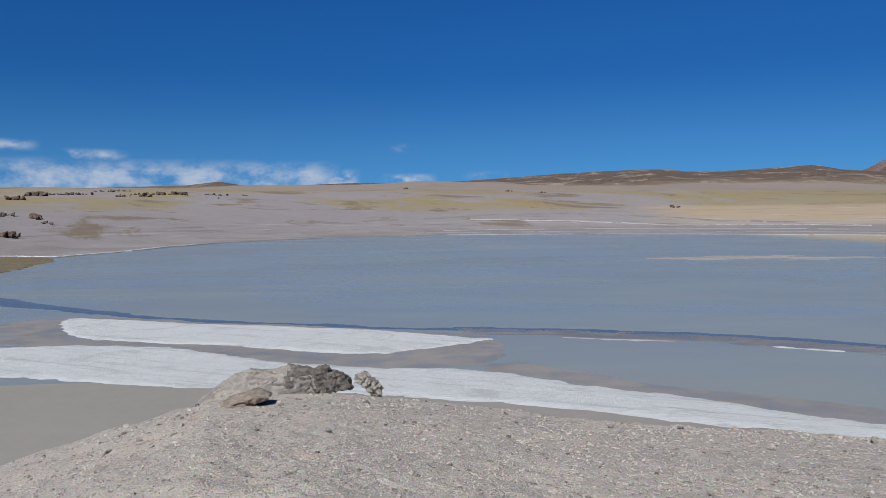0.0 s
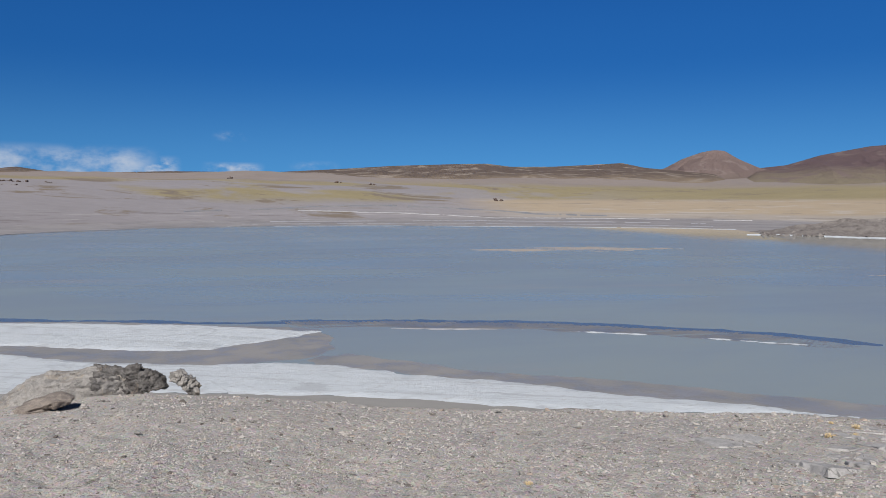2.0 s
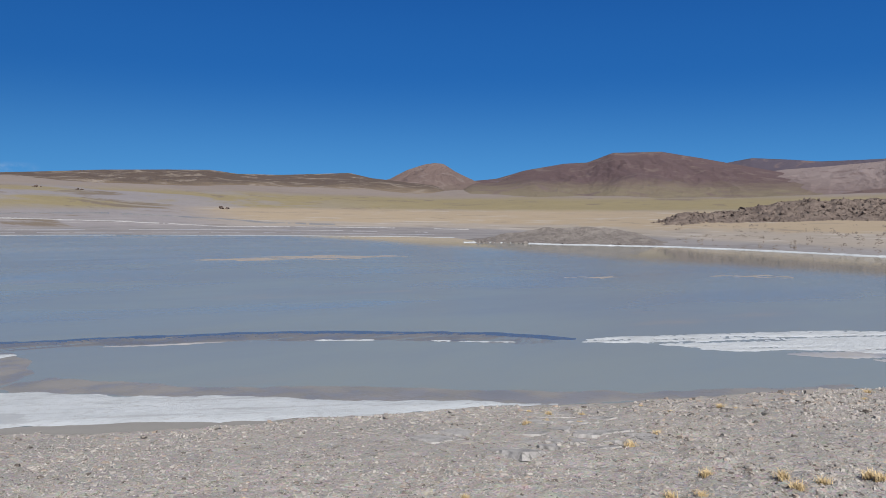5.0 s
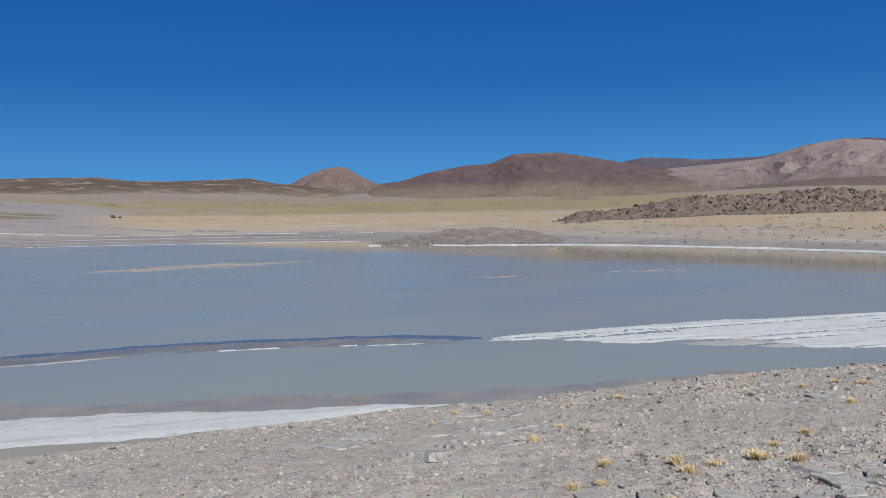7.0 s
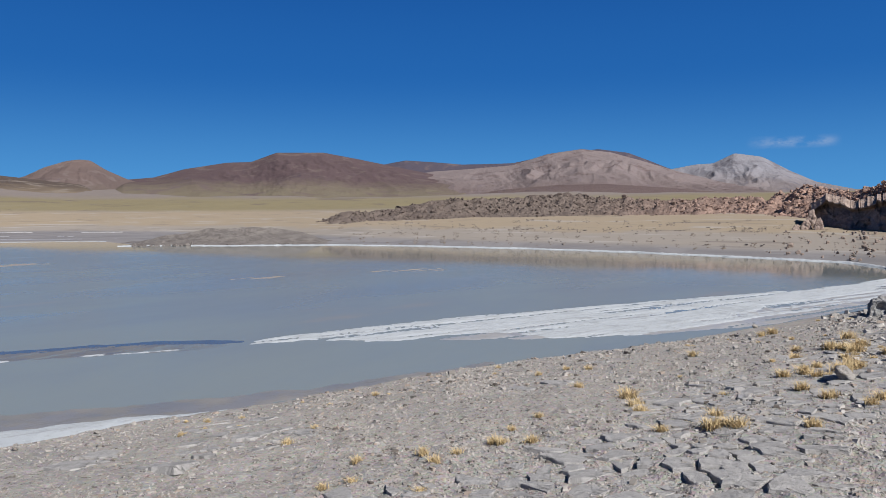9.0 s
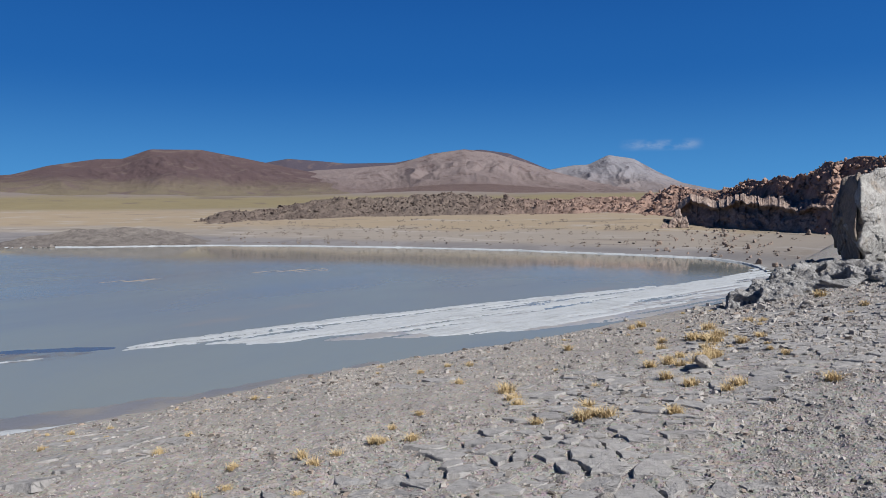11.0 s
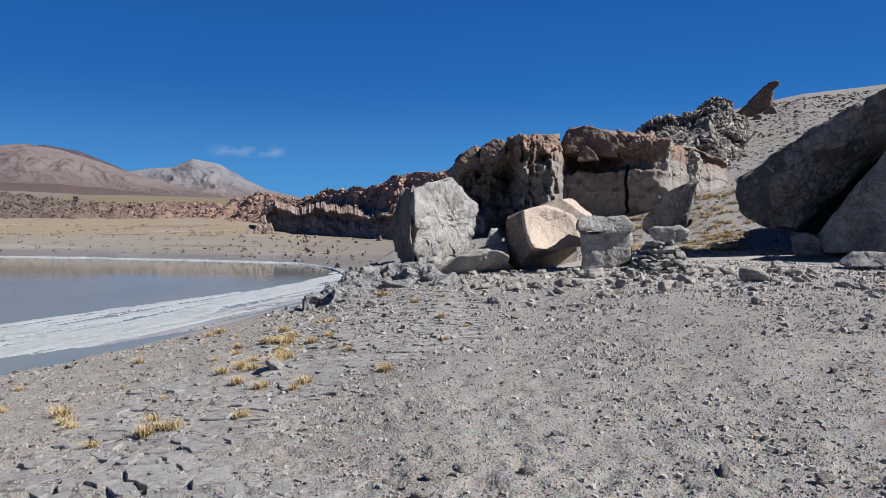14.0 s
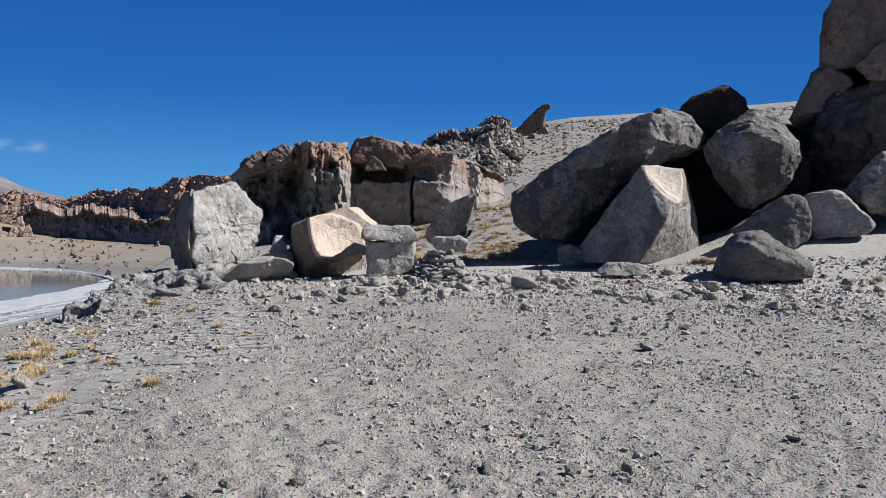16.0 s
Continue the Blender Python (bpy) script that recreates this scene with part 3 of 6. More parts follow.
crust("water", [(2, 134), (21, 132), (47, 124.5), (72, 111), (88, 95), (84, 91), (70, 104), (44, 118), (17, 126), (4, 128)], DEEP_WATER, "strip of deeper dark blue water along the mud bank", "water", 0.012, 0.6, 1.6, 17, 0.0)
crust("water", [(-112, 190), (-85, 170), (-53, 150), (-29, 142), (-8, 135), (5, 132), (4, 127), (-8, 129), (-29, 136), (-53, 143), (-85, 160), (-110, 176)], DEEP_WATER, "strip of deeper dark blue water beside the salt bar", "water", 0.015, 0.7, 2.2, 7, 0.0)
crust("salt_crust", [(44, 114.4), (52, 111.2), (61, 105.6), (52, 109)], SALT, "thin white line of salt on the mud bank", "salt crust", 0.24, 0.3, 0.6, 8, 0.05)
crust("salt_crust", [(16, 122.2), (30, 119.6), (43, 115), (30, 117.5)], DULL_SALT, "thin white line of salt on the mud bank", "salt crust", 0.2, 0.3, 0.6, 9, 0.05)
crust("salt_crust", [(63, 103.6), (70, 99.8), (78, 93), (70, 97.2)], SALT, "thin white line of salt on the mud bank", "salt crust", 0.24, 0.3, 0.6, 10, 0.05)
crust("mudflat", [(10, 103), (22, 92), (40, 80), (60, 67), (75, 58), (92, 52), (90, 47), (70, 53), (52, 61), (30, 76), (14, 88), (2, 98)], MUD, "pale brown muddy edge of the shallow pool", "mudflat", 0.02, 0.8, 2.0, 11, 0.02)
# reflections of the ochre hills, laid on the lake as coloured sheets
crust("mudflat", [(85, 330), (150, 345), (190, 325), (160, 310), (110, 312)], OCHRE_REFLECTION, "ochre patch standing in for hills reflected in the water", "mudflat", 0.02, 2.5, 9, 12, 0.03, 0.5)
crust("mudflat", [(165, 190), (188, 188), (196, 178), (178, 180)], OCHRE_REFLECTION, "ochre patch standing in for hills reflected in the water", "mudflat", 0.015, 1.2, 4, 13, 0.02, 0.5)
crust("mudflat", [(225, 175), (250, 160), (240, 150), (222, 165)], OCHRE_REFLECTION, "ochre patch standing in for hills reflected in the water", "mudflat", 0.015, 1.2, 4, 14, 0.02, 0.5)


def shore_strip(az, d, width, tall, mat, label, name="salt_crust", category="salt crust", seed=0, gaps=0.0):
    """A low ridge of salt or mud along a shore given by compass degrees and distances."""
    a = np.arange(az[0], az[-1], 0.06)
    r = np.interp(a, az, d)
    r = r + 5 * fbm(flat3(a * 0.5, a * 0 + seed), 4, seed)
    w = width * (0.65 + 0.6 * fbm(flat3(a * 0.9, a * 0 + 4.0), 3, seed + 2))
    s = np.linspace(-1, 1, 7)
    aa, ss = np.meshgrid(np.arange(len(a)), s, indexing="ij")
    rr = r[aa] + ss * w[aa] / 2
    z = tall * (1 - ss ** 2) - 0.05
    z = z * (1 + 0.5 * fbm(flat3(a[aa].ravel() * 6, rr.ravel() * 0.2), 3, seed + 5).reshape(z.shape))
    ang = np.radians(a[aa])
    z = z + np.maximum(land(a[aa].ravel(), rr.ravel()), 0).reshape(z.shape)
    v = np.stack([np.sin(ang) * rr, np.cos(ang) * rr, z], -1).reshape(-1, 3)
    f = grid_faces(len(a), len(s))[:, ::-1]
    if gaps:
        keep = fbm(flat3(a * 0.7, a * 0 + 9.0), 4, seed + 7) > gaps - 0.5
        f = f[keep[(f[:, 0] // len(s))]]
    me = mesh_of(name, v, f)
    me.materials.append(mat)
    return tagged(new(name, me), label, category, kind="structure")


shore_strip([34.6, 36, 42, 50, 59.6, 71.6, 80, 85.6, 88, 89, 89.6], [575, 580, 556, 552, 503, 442, 396, 370, 338, 310, 285], 10, 0.6, SALT, "white rim of salt along the far shore", seed=1)
shore_strip([-3, 2, 9, 17, 25, 31, 34], [700, 712, 718, 716, 712, 706, 690], 14, 0.25, SALT, "white streak of salt on the far shallows", seed=2, gaps=0.1)
shore_strip([2, 10, 18, 26, 35], [1010, 1060, 1090, 1090, 1020], 8, 0.9, DULL_SALT, "long white line of salt across the far flats", seed=3, gaps=0.05)
shore_strip([-2, 8, 16, 24, 33], [770, 800, 810, 800, 770], 20, 0.25, DULL_SALT, "pale streak of salt on the far shallows", seed=5, gaps=0.2)
shore_strip([0, 8, 16, 24, 33], [860, 900, 920, 910, 860], 26, 0.6, DULL_SALT, "pale streak of salt on the far shallows", seed=15, gaps=0.35)
shore_strip([-31, -30.3, -27, -23.5, -16, -8, 0.7, 5], [434, 433, 409, 444, 566, 650, 713, 720], 7, 0.5, DARK_MUD, "dark low edge of the far beach", "mudflat", "mudflat", 4, 0.2)
shore_strip([-31, -29, -27, -23.5, -18], [437, 432, 413, 450, 545], 8, 0.6, SALT, "thin white salt line on the far beach", seed=6, gaps=0.15)
shore_strip([-6, 3, 9, 17, 25], [900, 1060, 1130, 1160, 1150], 22, 0.7, MUD, "dark streak of wet mud on the far shallows", "mudflat", "mudflat", 8, 0.3)



# ---- hills and mountains ----
def hills(name, az, el, dist, front, back, mat, label, category="mountain", rough=0.2, size=220.0, seed=0, nu=None, drop=30.0, sharp=1.3, jag=0.0):
    """A range: its crest runs at dist metres with the heights that el degrees give, and falls to front and back with eroded flanks."""
    u = np.linspace(az[0], az[-1], nu or int((az[-1] - az[0]) * 14) + 2)
    s = np.concatenate([-np.linspace(1, 0, 48) ** 1.25, np.linspace(0.05, 1, 14)])
    d0 = np.interp(u, az, dist) if not np.isscalar(dist) else np.full(len(u), float(dist))
    e = np.interp(u, az, el)
    k = np.hanning(9) / np.hanning(9).sum()
    e = np.convolve(np.pad(e, 4, "edge"), k, "valid")
    top = EYE + d0 * np.tan(np.radians(e))
    uu, ss = np.meshgrid(np.arange(len(u)), s, indexing="ij")
    d = d0[uu] + np.where(ss < 0, ss * front, ss * back)
    a = u[uu]
    x, y = np.sin(np.radians(a)) * d, np.cos(np.radians(a)) * d
    base = land(a.ravel(), d.ravel()).reshape(a.shape) - drop * 0.3
    fall = np.where(ss < 0, 1 - np.abs(ss) ** (1 / sharp), 1 - np.abs(ss) ** 1.2)
    p = flat3(x.ravel() / size, y.ravel() / size)
    # spurs and gullies run down the flank and fork on the way
    bend = fbm(p * 0.45, 3, seed + 77)
    arc = np.radians(a.ravel()) * d0.mean() / size
    spur = np.stack([arc + 0.9 * bend, d.ravel() / size * 0.28, arc * 0 + 1.0], -1)
    n = ridged(spur, 5, seed).reshape(a.shape)
    flank = np.clip(np.abs(ss) * 3, 0, 1) * fall
    along = np.linspace(0, 1, len(u))[uu]
    h = np.maximum(top[uu] - base, 0) * step(0, 0.05, along) * step(1, 0.95, along)
    n2 = ridged(spur * 2.6, 4, seed + 31).reshape(a.shape)
    z = base + h * (fall + rough * (n + 0.4 * n2 - 0.75) * flank * 0.8)
    if np.ndim(jag) or jag:
        jag = np.interp(a, az, jag) if np.ndim(jag) else jag
        q = flat3(x.ravel() / 22, y.ravel() / 22)
        m = (2.4 * np.abs(fbm(q, 3, seed + 5)) + 0.8 * np.abs(fbm(q * 3.1, 3, seed + 6)) - 0.7).reshape(a.shape)
        z = z + jag * m * np.clip(fall * 3, 0, 1)
    v = np.stack([x, y, z], -1).reshape(-1, 3)
    me = mesh_of(name, v, grid_faces(len(u), len(s))[:, ::-1])
    me.materials.append(mat)
    return tagged(new(name, me), label, category)


BROWN_HILL = hill_material("brown_hill", (0.25, 0.195, 0.138), (0.118, 0.09, 0.075), (0.28, 0.235, 0.195), 70, 130)
PINK_CONE = hill_material("pink_cone", (0.182, 0.144, 0.122), (0.172, 0.127, 0.116), (0.215, 0.172, 0.157), 90, 160, 0.01)
MAUVE = hill_material("mauve_mountain", (0.205, 0.172, 0.122), (0.120, 0.084, 0.086), (0.165, 0.125, 0.116), 80, 170)
DARK_RANGE = hill_material("dark_range", (0.135, 0.100, 0.105), (0.088, 0.076, 0.098), (0.14, 0.108, 0.112), 90, 200)
PALE_DOME = hill_material("pale_dome", (0.195, 0.152, 0.144), (0.240, 0.196, 0.190), (0.155, 0.115, 0.112), 90, 220)
GREY_PEAK = hill_material("grey_peak", (0.225, 0.190, 0.186), (0.270, 0.262, 0.285), (0.175, 0.163, 0.180), 120, 280)
FOOTHILL = hill_material("mauve_foothill", (0.175, 0.128, 0.118), (0.145, 0.104, 0.098), (0.165, 0.122, 0.112), 60, 140)

hills("hill", [-31, -25, -18.6, -16.4, -13.9, -7, 0.7, 5, 9], [1.8, 1.9, 2.12, 2.4, 2.03, 2.3, 2.35, 2.3, 2.0], 2900, 900, 600, BROWN_HILL, "low bare hills behind the plain", "hill", 0.1, 400, 2)
hills("hill", [-3, 0.7, 5, 9, 13.2, 16, 17.9, 21, 26, 27.6, 30, 34], [2.0, 2.37, 2.63, 2.9, 3.04, 3.1, 2.86, 2.86, 3.1, 2.74, 2.5, 2.2], 3000, 900, 700, BROWN_HILL, "long brown hill with a rounded back", "hill", 0.3, 330, 3)
hills("mountain", [27, 29, 30.2, 31.5, 32.3, 33, 33.9, 35.3, 37.5], [2.2, 2.7, 3.35, 3.8, 3.93, 3.88, 3.3, 2.65, 2.0], 3200, 420, 420, PINK_CONE, "small reddish cone mountain", "mountain", 0.4, 130, 4)
hills("mountain", [52, 53.5, 55, 57.5, 59.2, 61, 63, 66, 69.3, 71.4, 72.8, 74.2, 77], [3.6, 3.95, 4.23, 4.07, 3.92, 3.95, 4.0, 4.6, 4.95, 4.65, 4.1, 3.5, 2.6], 4500, 900, 300, DARK_RANGE, "dark far mountain range", "mountain", 0.15, 300, 5)
hills("mountain", [34, 37, 39.1, 42, 43.7, 45.5, 48.9, 51.6, 53.5, 57, 61], [2.5, 2.8, 3.43, 3.94, 4.02, 4.72, 4.77, 4.28, 3.9, 3.2, 2.2], 3600, 1500, 500, MAUVE, "broad mauve-brown mountain with a flat top", "mountain", 0.5, 330, 6)
hills("mountain", [72, 74.7, 76.1, 77.3, 78.7, 80.5, 82.3, 83.9, 88], [2.9, 3.45, 3.7, 3.75, 4.42, 4.12, 3.1, 2.33, 1.4], 4300, 1100, 400, GREY_PEAK, "pale grey pointed volcano", "mountain", 0.42, 210, 7)
hills("mountain", [52, 55, 57, 60, 63, 65.6, 68.1, 70.2, 72.4, 74.7, 78, 83], [2.3, 3.1, 3.4, 3.6, 3.85, 4.65, 4.98, 4.7, 4.05, 3.3, 2.4, 1.6], 3700, 1300, 500, PALE_DOME, "pale pinkish dome mountain with eroded flanks", "mountain", 0.5, 300, 8)
hills("hill", [58, 62, 66, 70, 74, 79, 84], [1.3, 2.0, 2.35, 2.4, 2.1, 1.6, 1.2], 2600, 500, 400, FOOTHILL, "dark mauve foothill", "hill", 0.15, 200, 9)
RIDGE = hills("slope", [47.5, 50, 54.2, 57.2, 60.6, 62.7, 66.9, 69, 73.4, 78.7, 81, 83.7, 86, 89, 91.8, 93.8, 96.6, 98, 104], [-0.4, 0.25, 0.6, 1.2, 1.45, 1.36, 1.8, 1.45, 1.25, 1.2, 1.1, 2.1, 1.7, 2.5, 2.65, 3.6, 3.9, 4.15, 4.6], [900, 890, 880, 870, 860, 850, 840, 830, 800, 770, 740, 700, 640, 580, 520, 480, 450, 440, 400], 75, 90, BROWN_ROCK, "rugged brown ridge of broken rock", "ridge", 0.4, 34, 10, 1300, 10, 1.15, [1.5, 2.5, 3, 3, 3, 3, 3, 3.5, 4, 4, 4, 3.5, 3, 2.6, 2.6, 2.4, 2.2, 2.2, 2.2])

RUBBLE = rock_material("grey_rubble", (0.215, 0.192, 0.175), (0.15, 0.13, 0.12), (0.265, 0.235, 0.21), 0.25, 0.2)
hills("rocky_ridge", [34.8, 36.5, 38, 40, 42.1, 45, 47.4, 49.5], [-2.0, -1.55, -1.25, -0.98, -0.78, -0.74, -1.1, -1.9], 610, 42, 60, RUBBLE, "low grey spit of rubble reaching into the lake", "ridge", 0.3, 30, 12, 320, 2, 1.3, 0.9)

OLIVE = mud_material("marsh_turf", (0.20, 0.15, 0.06), (0.15, 0.12, 0.05))
crust("marsh", [(-249, 396), (-220, 377), (-199, 369), (-186, 363), (-169, 324), (-161, 290), (-158, 270), (-160, 254)], OLIVE, "patch of brown-yellow marsh turf on the lake edge", "marsh", 0.35, 1.5, 4, 15, 0.2)


# ---- rocks ----
def icosphere(level):
    bm = bmesh.new()
    bmesh.ops.create_icosphere(bm, subdivisions=level, radius=1.0)
    v = np.array([x.co[:] for x in bm.verts])
    f = np.array([[x.index for x in p.verts] for p in bm.faces])
    bm.free()
    return v, f


BALL = {k: icosphere(k) for k in (1, 2, 3, 4, 5, 6, 7)}


def hull_planes(points):
    """Centre of a set of corners, and the planes of the block that they span."""
    bm = bmesh.new()
    for p in points:
        bm.verts.new(p)
    got = bmesh.ops.convex_hull(bm, input=bm.verts)
    bm.normal_update()
    p = np.array(points, float)
    mid = (p.min(0) + p.max(0)) / 2
    mid = (mid + p.mean(0)) / 2
    n, d = [], []
    for f in bm.faces:
        nn = np.array(f.normal[:])
        dd = float(nn @ (np.array(f.verts[0].co[:]) - mid))
        if dd < 0:
            nn, dd = -nn, -dd
        n.append(nn)
        d.append(max(dd, 0.02))
    bm.free()
    return mid, np.array(n), np.array(d), p.max(0) - p.min(0)


def rock_shape(points, level=5, round_=25.0, rough=0.06, pits=0.0, seed=0, grain=1.0, cracks=0.0, chips=3, bites=(), warp=0.16, relief=0.0, flake_size=0.7):
    """A block with worn edges spanned by a few corners: broad hollows, grain, pits and cracks on it."""
    mid, n, d, ext = hull_planes(points)
    if chips:
        # corners and edges broken off at random
        rs = np.random.RandomState(seed + 900)
        cn = rs.normal(0, 1, (chips, 3))
        cn = cn / np.linalg.norm(cn, axis=1)[:, None]
        reach = ((np.array(points, float) - mid) @ cn.T).max(0)
        n, d = np.concatenate([n, cn]), np.concatenate([d, reach * rs.uniform(0.89, 0.99, chips)])
    v, f = BALL[level]
    way_ = v * (ext / ext.max())
    way_ = way_ / np.linalg.norm(way_, axis=1)[:, None]
    # facets and edges bent a little
    g = way_ * 1.7 + seed * 5.3
    bend = np.stack([fbm(g + o, 3, seed + 80 + k) for k, o in enumerate((0.0, 7.7, 15.1))], -1)
    turned = way_ + warp * bend
    turned = turned / np.linalg.norm(turned, axis=1)[:, None]
    t = np.maximum(turned @ n.T, 0) / d
    r = (t ** round_).sum(1) ** (-1 / round_)
    for b in bites:
        # a scoop with its own centre and radius taken out
        c = np.array(b[:3]) - mid
        if c @ c > b[3] ** 2:
            along = way_ @ c
            disc = along ** 2 - (c @ c - b[3] ** 2)
            hit = np.where((disc > 0) & (along > 0), along - np.sqrt(np.maximum(disc, 0)), 1e9)
            r = np.minimum(r, np.maximum(hit, 0.25 * r))
    p = way_ * r[:, None]
    size = float(np.mean(ext))
    q = (p + mid) / size + seed * 3.7
    amp = 1.35 * rough * size
    w = amp * (0.55 * fbm(q * 2.2, 3, seed) + 0.5 * fbm(q * 7 * grain, 4, seed + 4) + 0.25 * ridged(q * 4.5, 3, seed + 8) + 0.3 * fbm(q * 21 * grain, 3, seed + 6))
    ledge = fbm(q * np.array([2.6, 2.6, 3.4]) * grain, 3, seed + 51) * 2.6
    w = w + 0.3 * amp * (np.floor(ledge) + step(0.8, 1.0, ledge - np.floor(ledge)))
    flake = fbm(q * 6.5 * grain, 3, seed + 71) * 3.2
    w = w + 0.16 * amp * (np.floor(flake) + step(0.85, 1.0, flake - np.floor(flake)))
    if relief:
        # in true metres: bulges, flaked dishes and scales that overlap
        m = p + mid + seed * 7.1
        m = m + 0.25 * np.stack([fbm(m * 1.1 + o, 2, seed + 33) for o in (0.0, 5.0, 11.0)], -1)
        scale_ = fbm(m * 1.5 / flake_size * np.array([0.7, 0.7, 1.1]), 3, seed + 64) * 3.5
        w = w + relief * (0.9 * fbm(m * 0.8 / flake_size, 3, seed + 61) + 0.55 * dishes(m / flake_size, seed + 62) + 0.2 * dishes(m * 2.6 / flake_size, seed + 63)
                          + 0.30 * (np.floor(scale_) + step(0.75, 1.0, scale_ - np.floor(scale_))) - 0.35)
    if pits:
        w = w - pits * size * step(0.12, 0.5, fbm(q * 4.2 * grain, 3, seed + 12)) - 0.6 * pits * size * step(0.1, 0.45, fbm(q * 10 * grain, 3, seed + 17))
    if cracks:
        w = w - cracks * size * step(0.86, 0.97, 1 - np.abs(vnoise(q * np.array([2.3, 2.3, 3.1]), seed + 23)))
    p = p + way_ * w[:, None] + mid
    return p, f


def part(name, me, material, parent, label=""):
    if material:
        me.materials.append(material)
    ob = new(name, me)
    ob.parent = parent
    if label:
        ob["label"] = label
    return ob


def boulder(name, az, d, corners, mat, label, category="boulder", group="", fresh=None, **kw):
    """One boulder; corners are metres to the right, away and above the lens's height. Two sets of corners make one rock with a hollow."""
    sets = corners if isinstance(corners[0], list) else [corners]
    base = min(c[2] for s in sets for c in s)
    shapes = [rock_shape(c, **kw) for c in sets]
    meshes = [mesh_of(name, p - np.array([0, 0, base]), f) for p, f in shapes]
    if fresh:
        # the scoop's pale stone is a fresh break with its sunlight put into the colour
        for (p, f), me in zip(shapes, meshes):
            b = np.array(kw["bites"][0])
            mid = p[f].mean(1)
            broken = (np.abs(np.linalg.norm(mid - b[:3], axis=1) - b[3]) < 0.14).astype(np.int32)
            me.materials.append(mat)
            me.materials.append(fresh)
            me.polygons.foreach_set("material_index", broken)
    if len(meshes) == 1:
        if not fresh:
            meshes[0].materials.append(mat)
        ob = new(name, meshes[0])
    else:
        ob = new(name, None)
        for word, me in zip(("body", "foot", "back"), meshes):
            part(word, me, None if fresh else mat, ob)
    ob.matrix_world = spot(az, d, EYE + base)
    return tagged(ob, label, category, group)


# boulders seen on their shaded side get darker tuff: part varnish, part painted shade
MID_TUFF = rock_material("weathered_shaded_tuff", (0.40, 0.375, 0.35), (0.22, 0.205, 0.195), (0.33, 0.275, 0.23))
DUSK_TUFF = rock_material("shaded_tuff", (0.36, 0.345, 0.335), (0.15, 0.142, 0.138), (0.27, 0.225, 0.195))
LOAF = rock_material("gritty_dark_tuff", (0.24, 0.23, 0.22), (0.17, 0.162, 0.155), (0.21, 0.185, 0.165), 2.0, 0.03)
# desert varnish on the wedged boulder; also painted shade for the hollow behind
VARNISH_AND_SHADE = rock_material("varnish_and_hollow_shade", (0.075, 0.062, 0.055), (0.05, 0.042, 0.038), (0.09, 0.07, 0.058))
BROWN_TUFF = rock_material("brown_weathered_tuff", (0.36, 0.305, 0.255), (0.25, 0.21, 0.18), (0.36, 0.27, 0.21))
FRESH_SUNLIT_TUFF = rock_material("fresh_sunlit_tuff", (0.66, 0.58, 0.50), (0.60, 0.53, 0.465), (0.63, 0.54, 0.455), 1.0, 0.02)
BEAM_ROCK = rock_material("brown_beam_rock", (0.29, 0.21, 0.165), (0.20, 0.145, 0.12), (0.32, 0.235, 0.18), 0.7, 0.1)
boulder("boulder", 96.7, 25.2, [[(-0.77, -2.27, 1.09), (-0.78, -2.47, 0.05), (-0.83, -2.27, -0.82), (-0.62, -1.87, -1.54), (-1.55, 0.49, 0.61), (-1.63, 0.49, -0.31), (-1.11, 0.12, -1.39), (0.02, -0.75, 1.3), (0.27, -0.35, 1.48), (0.66, 0.24, 1.24), (1.34, 1.12, 0.6), (1.06, 1.03, -0.25), (0.97, 0.63, -0.95), (0.1, -1.05, -1.55), (-1.13, 1.32, 1.07), (0.48, 2.34, 1.57), (1.31, 2.52, 0.63), (0.92, 2.33, -1.15)]],
        TUFF, "tall pale grey boulder with a flaking weathered face", level=7, round_=60, rough=0.012, seed=3, cracks=0.01, pits=0.012, chips=0, warp=0.09, bites=[(1.61, -0.3, -0.85, 0.75)], relief=0.17, flake_size=0.8)
# added over the tall boulder's left side, whose shade is put in as brown
boulder("boulder", 96.7, 25.2, [(-1.55, -0.2, -0.48), (-1.48, -0.3, 0.3), (-1.17, -0.6, 0.97), (-0.81, -1.6, 1.12), (-0.81, -2.35, 0.05), (-0.84, -2.3, -0.75), (-0.81, -1.8, -1.45), (-1.11, -0.8, -1.39), (-1.33, -0.4, -1.02), (-1.28, 1.5, 1.06), (-1.63, 1.5, -0.51), (-0.93, 1.2, -1.63), (-0.91, 1.2, 1.17)],
        BROWN_TUFF, "brown rock pressed against the tall boulder, dark for its shaded left side", level=6, round_=60, rough=0.03, seed=43, cracks=0.02, chips=2, relief=0.12, flake_size=0.6)
boulder("boulder", 99.3, 23.7, [[(-1.12, -0.88, -1.43), (-0.49, -1.06, -0.93), (0.21, -1.05, -0.95), (1.0, -0.87, -0.88), (1.03, -0.27, -1.38), (-0.09, -0.35, -1.69), (-0.89, -0.47, -1.77), (-0.29, 1.05, -0.88), (1.03, 1.03, -0.58), (1.03, 1.23, -1.29), (-0.95, 0.83, -1.47)]],
        TUFF, "low grey boulder with a flat sunlit top and shaded front", level=6, round_=60, rough=0.012, seed=4, relief=0.07)
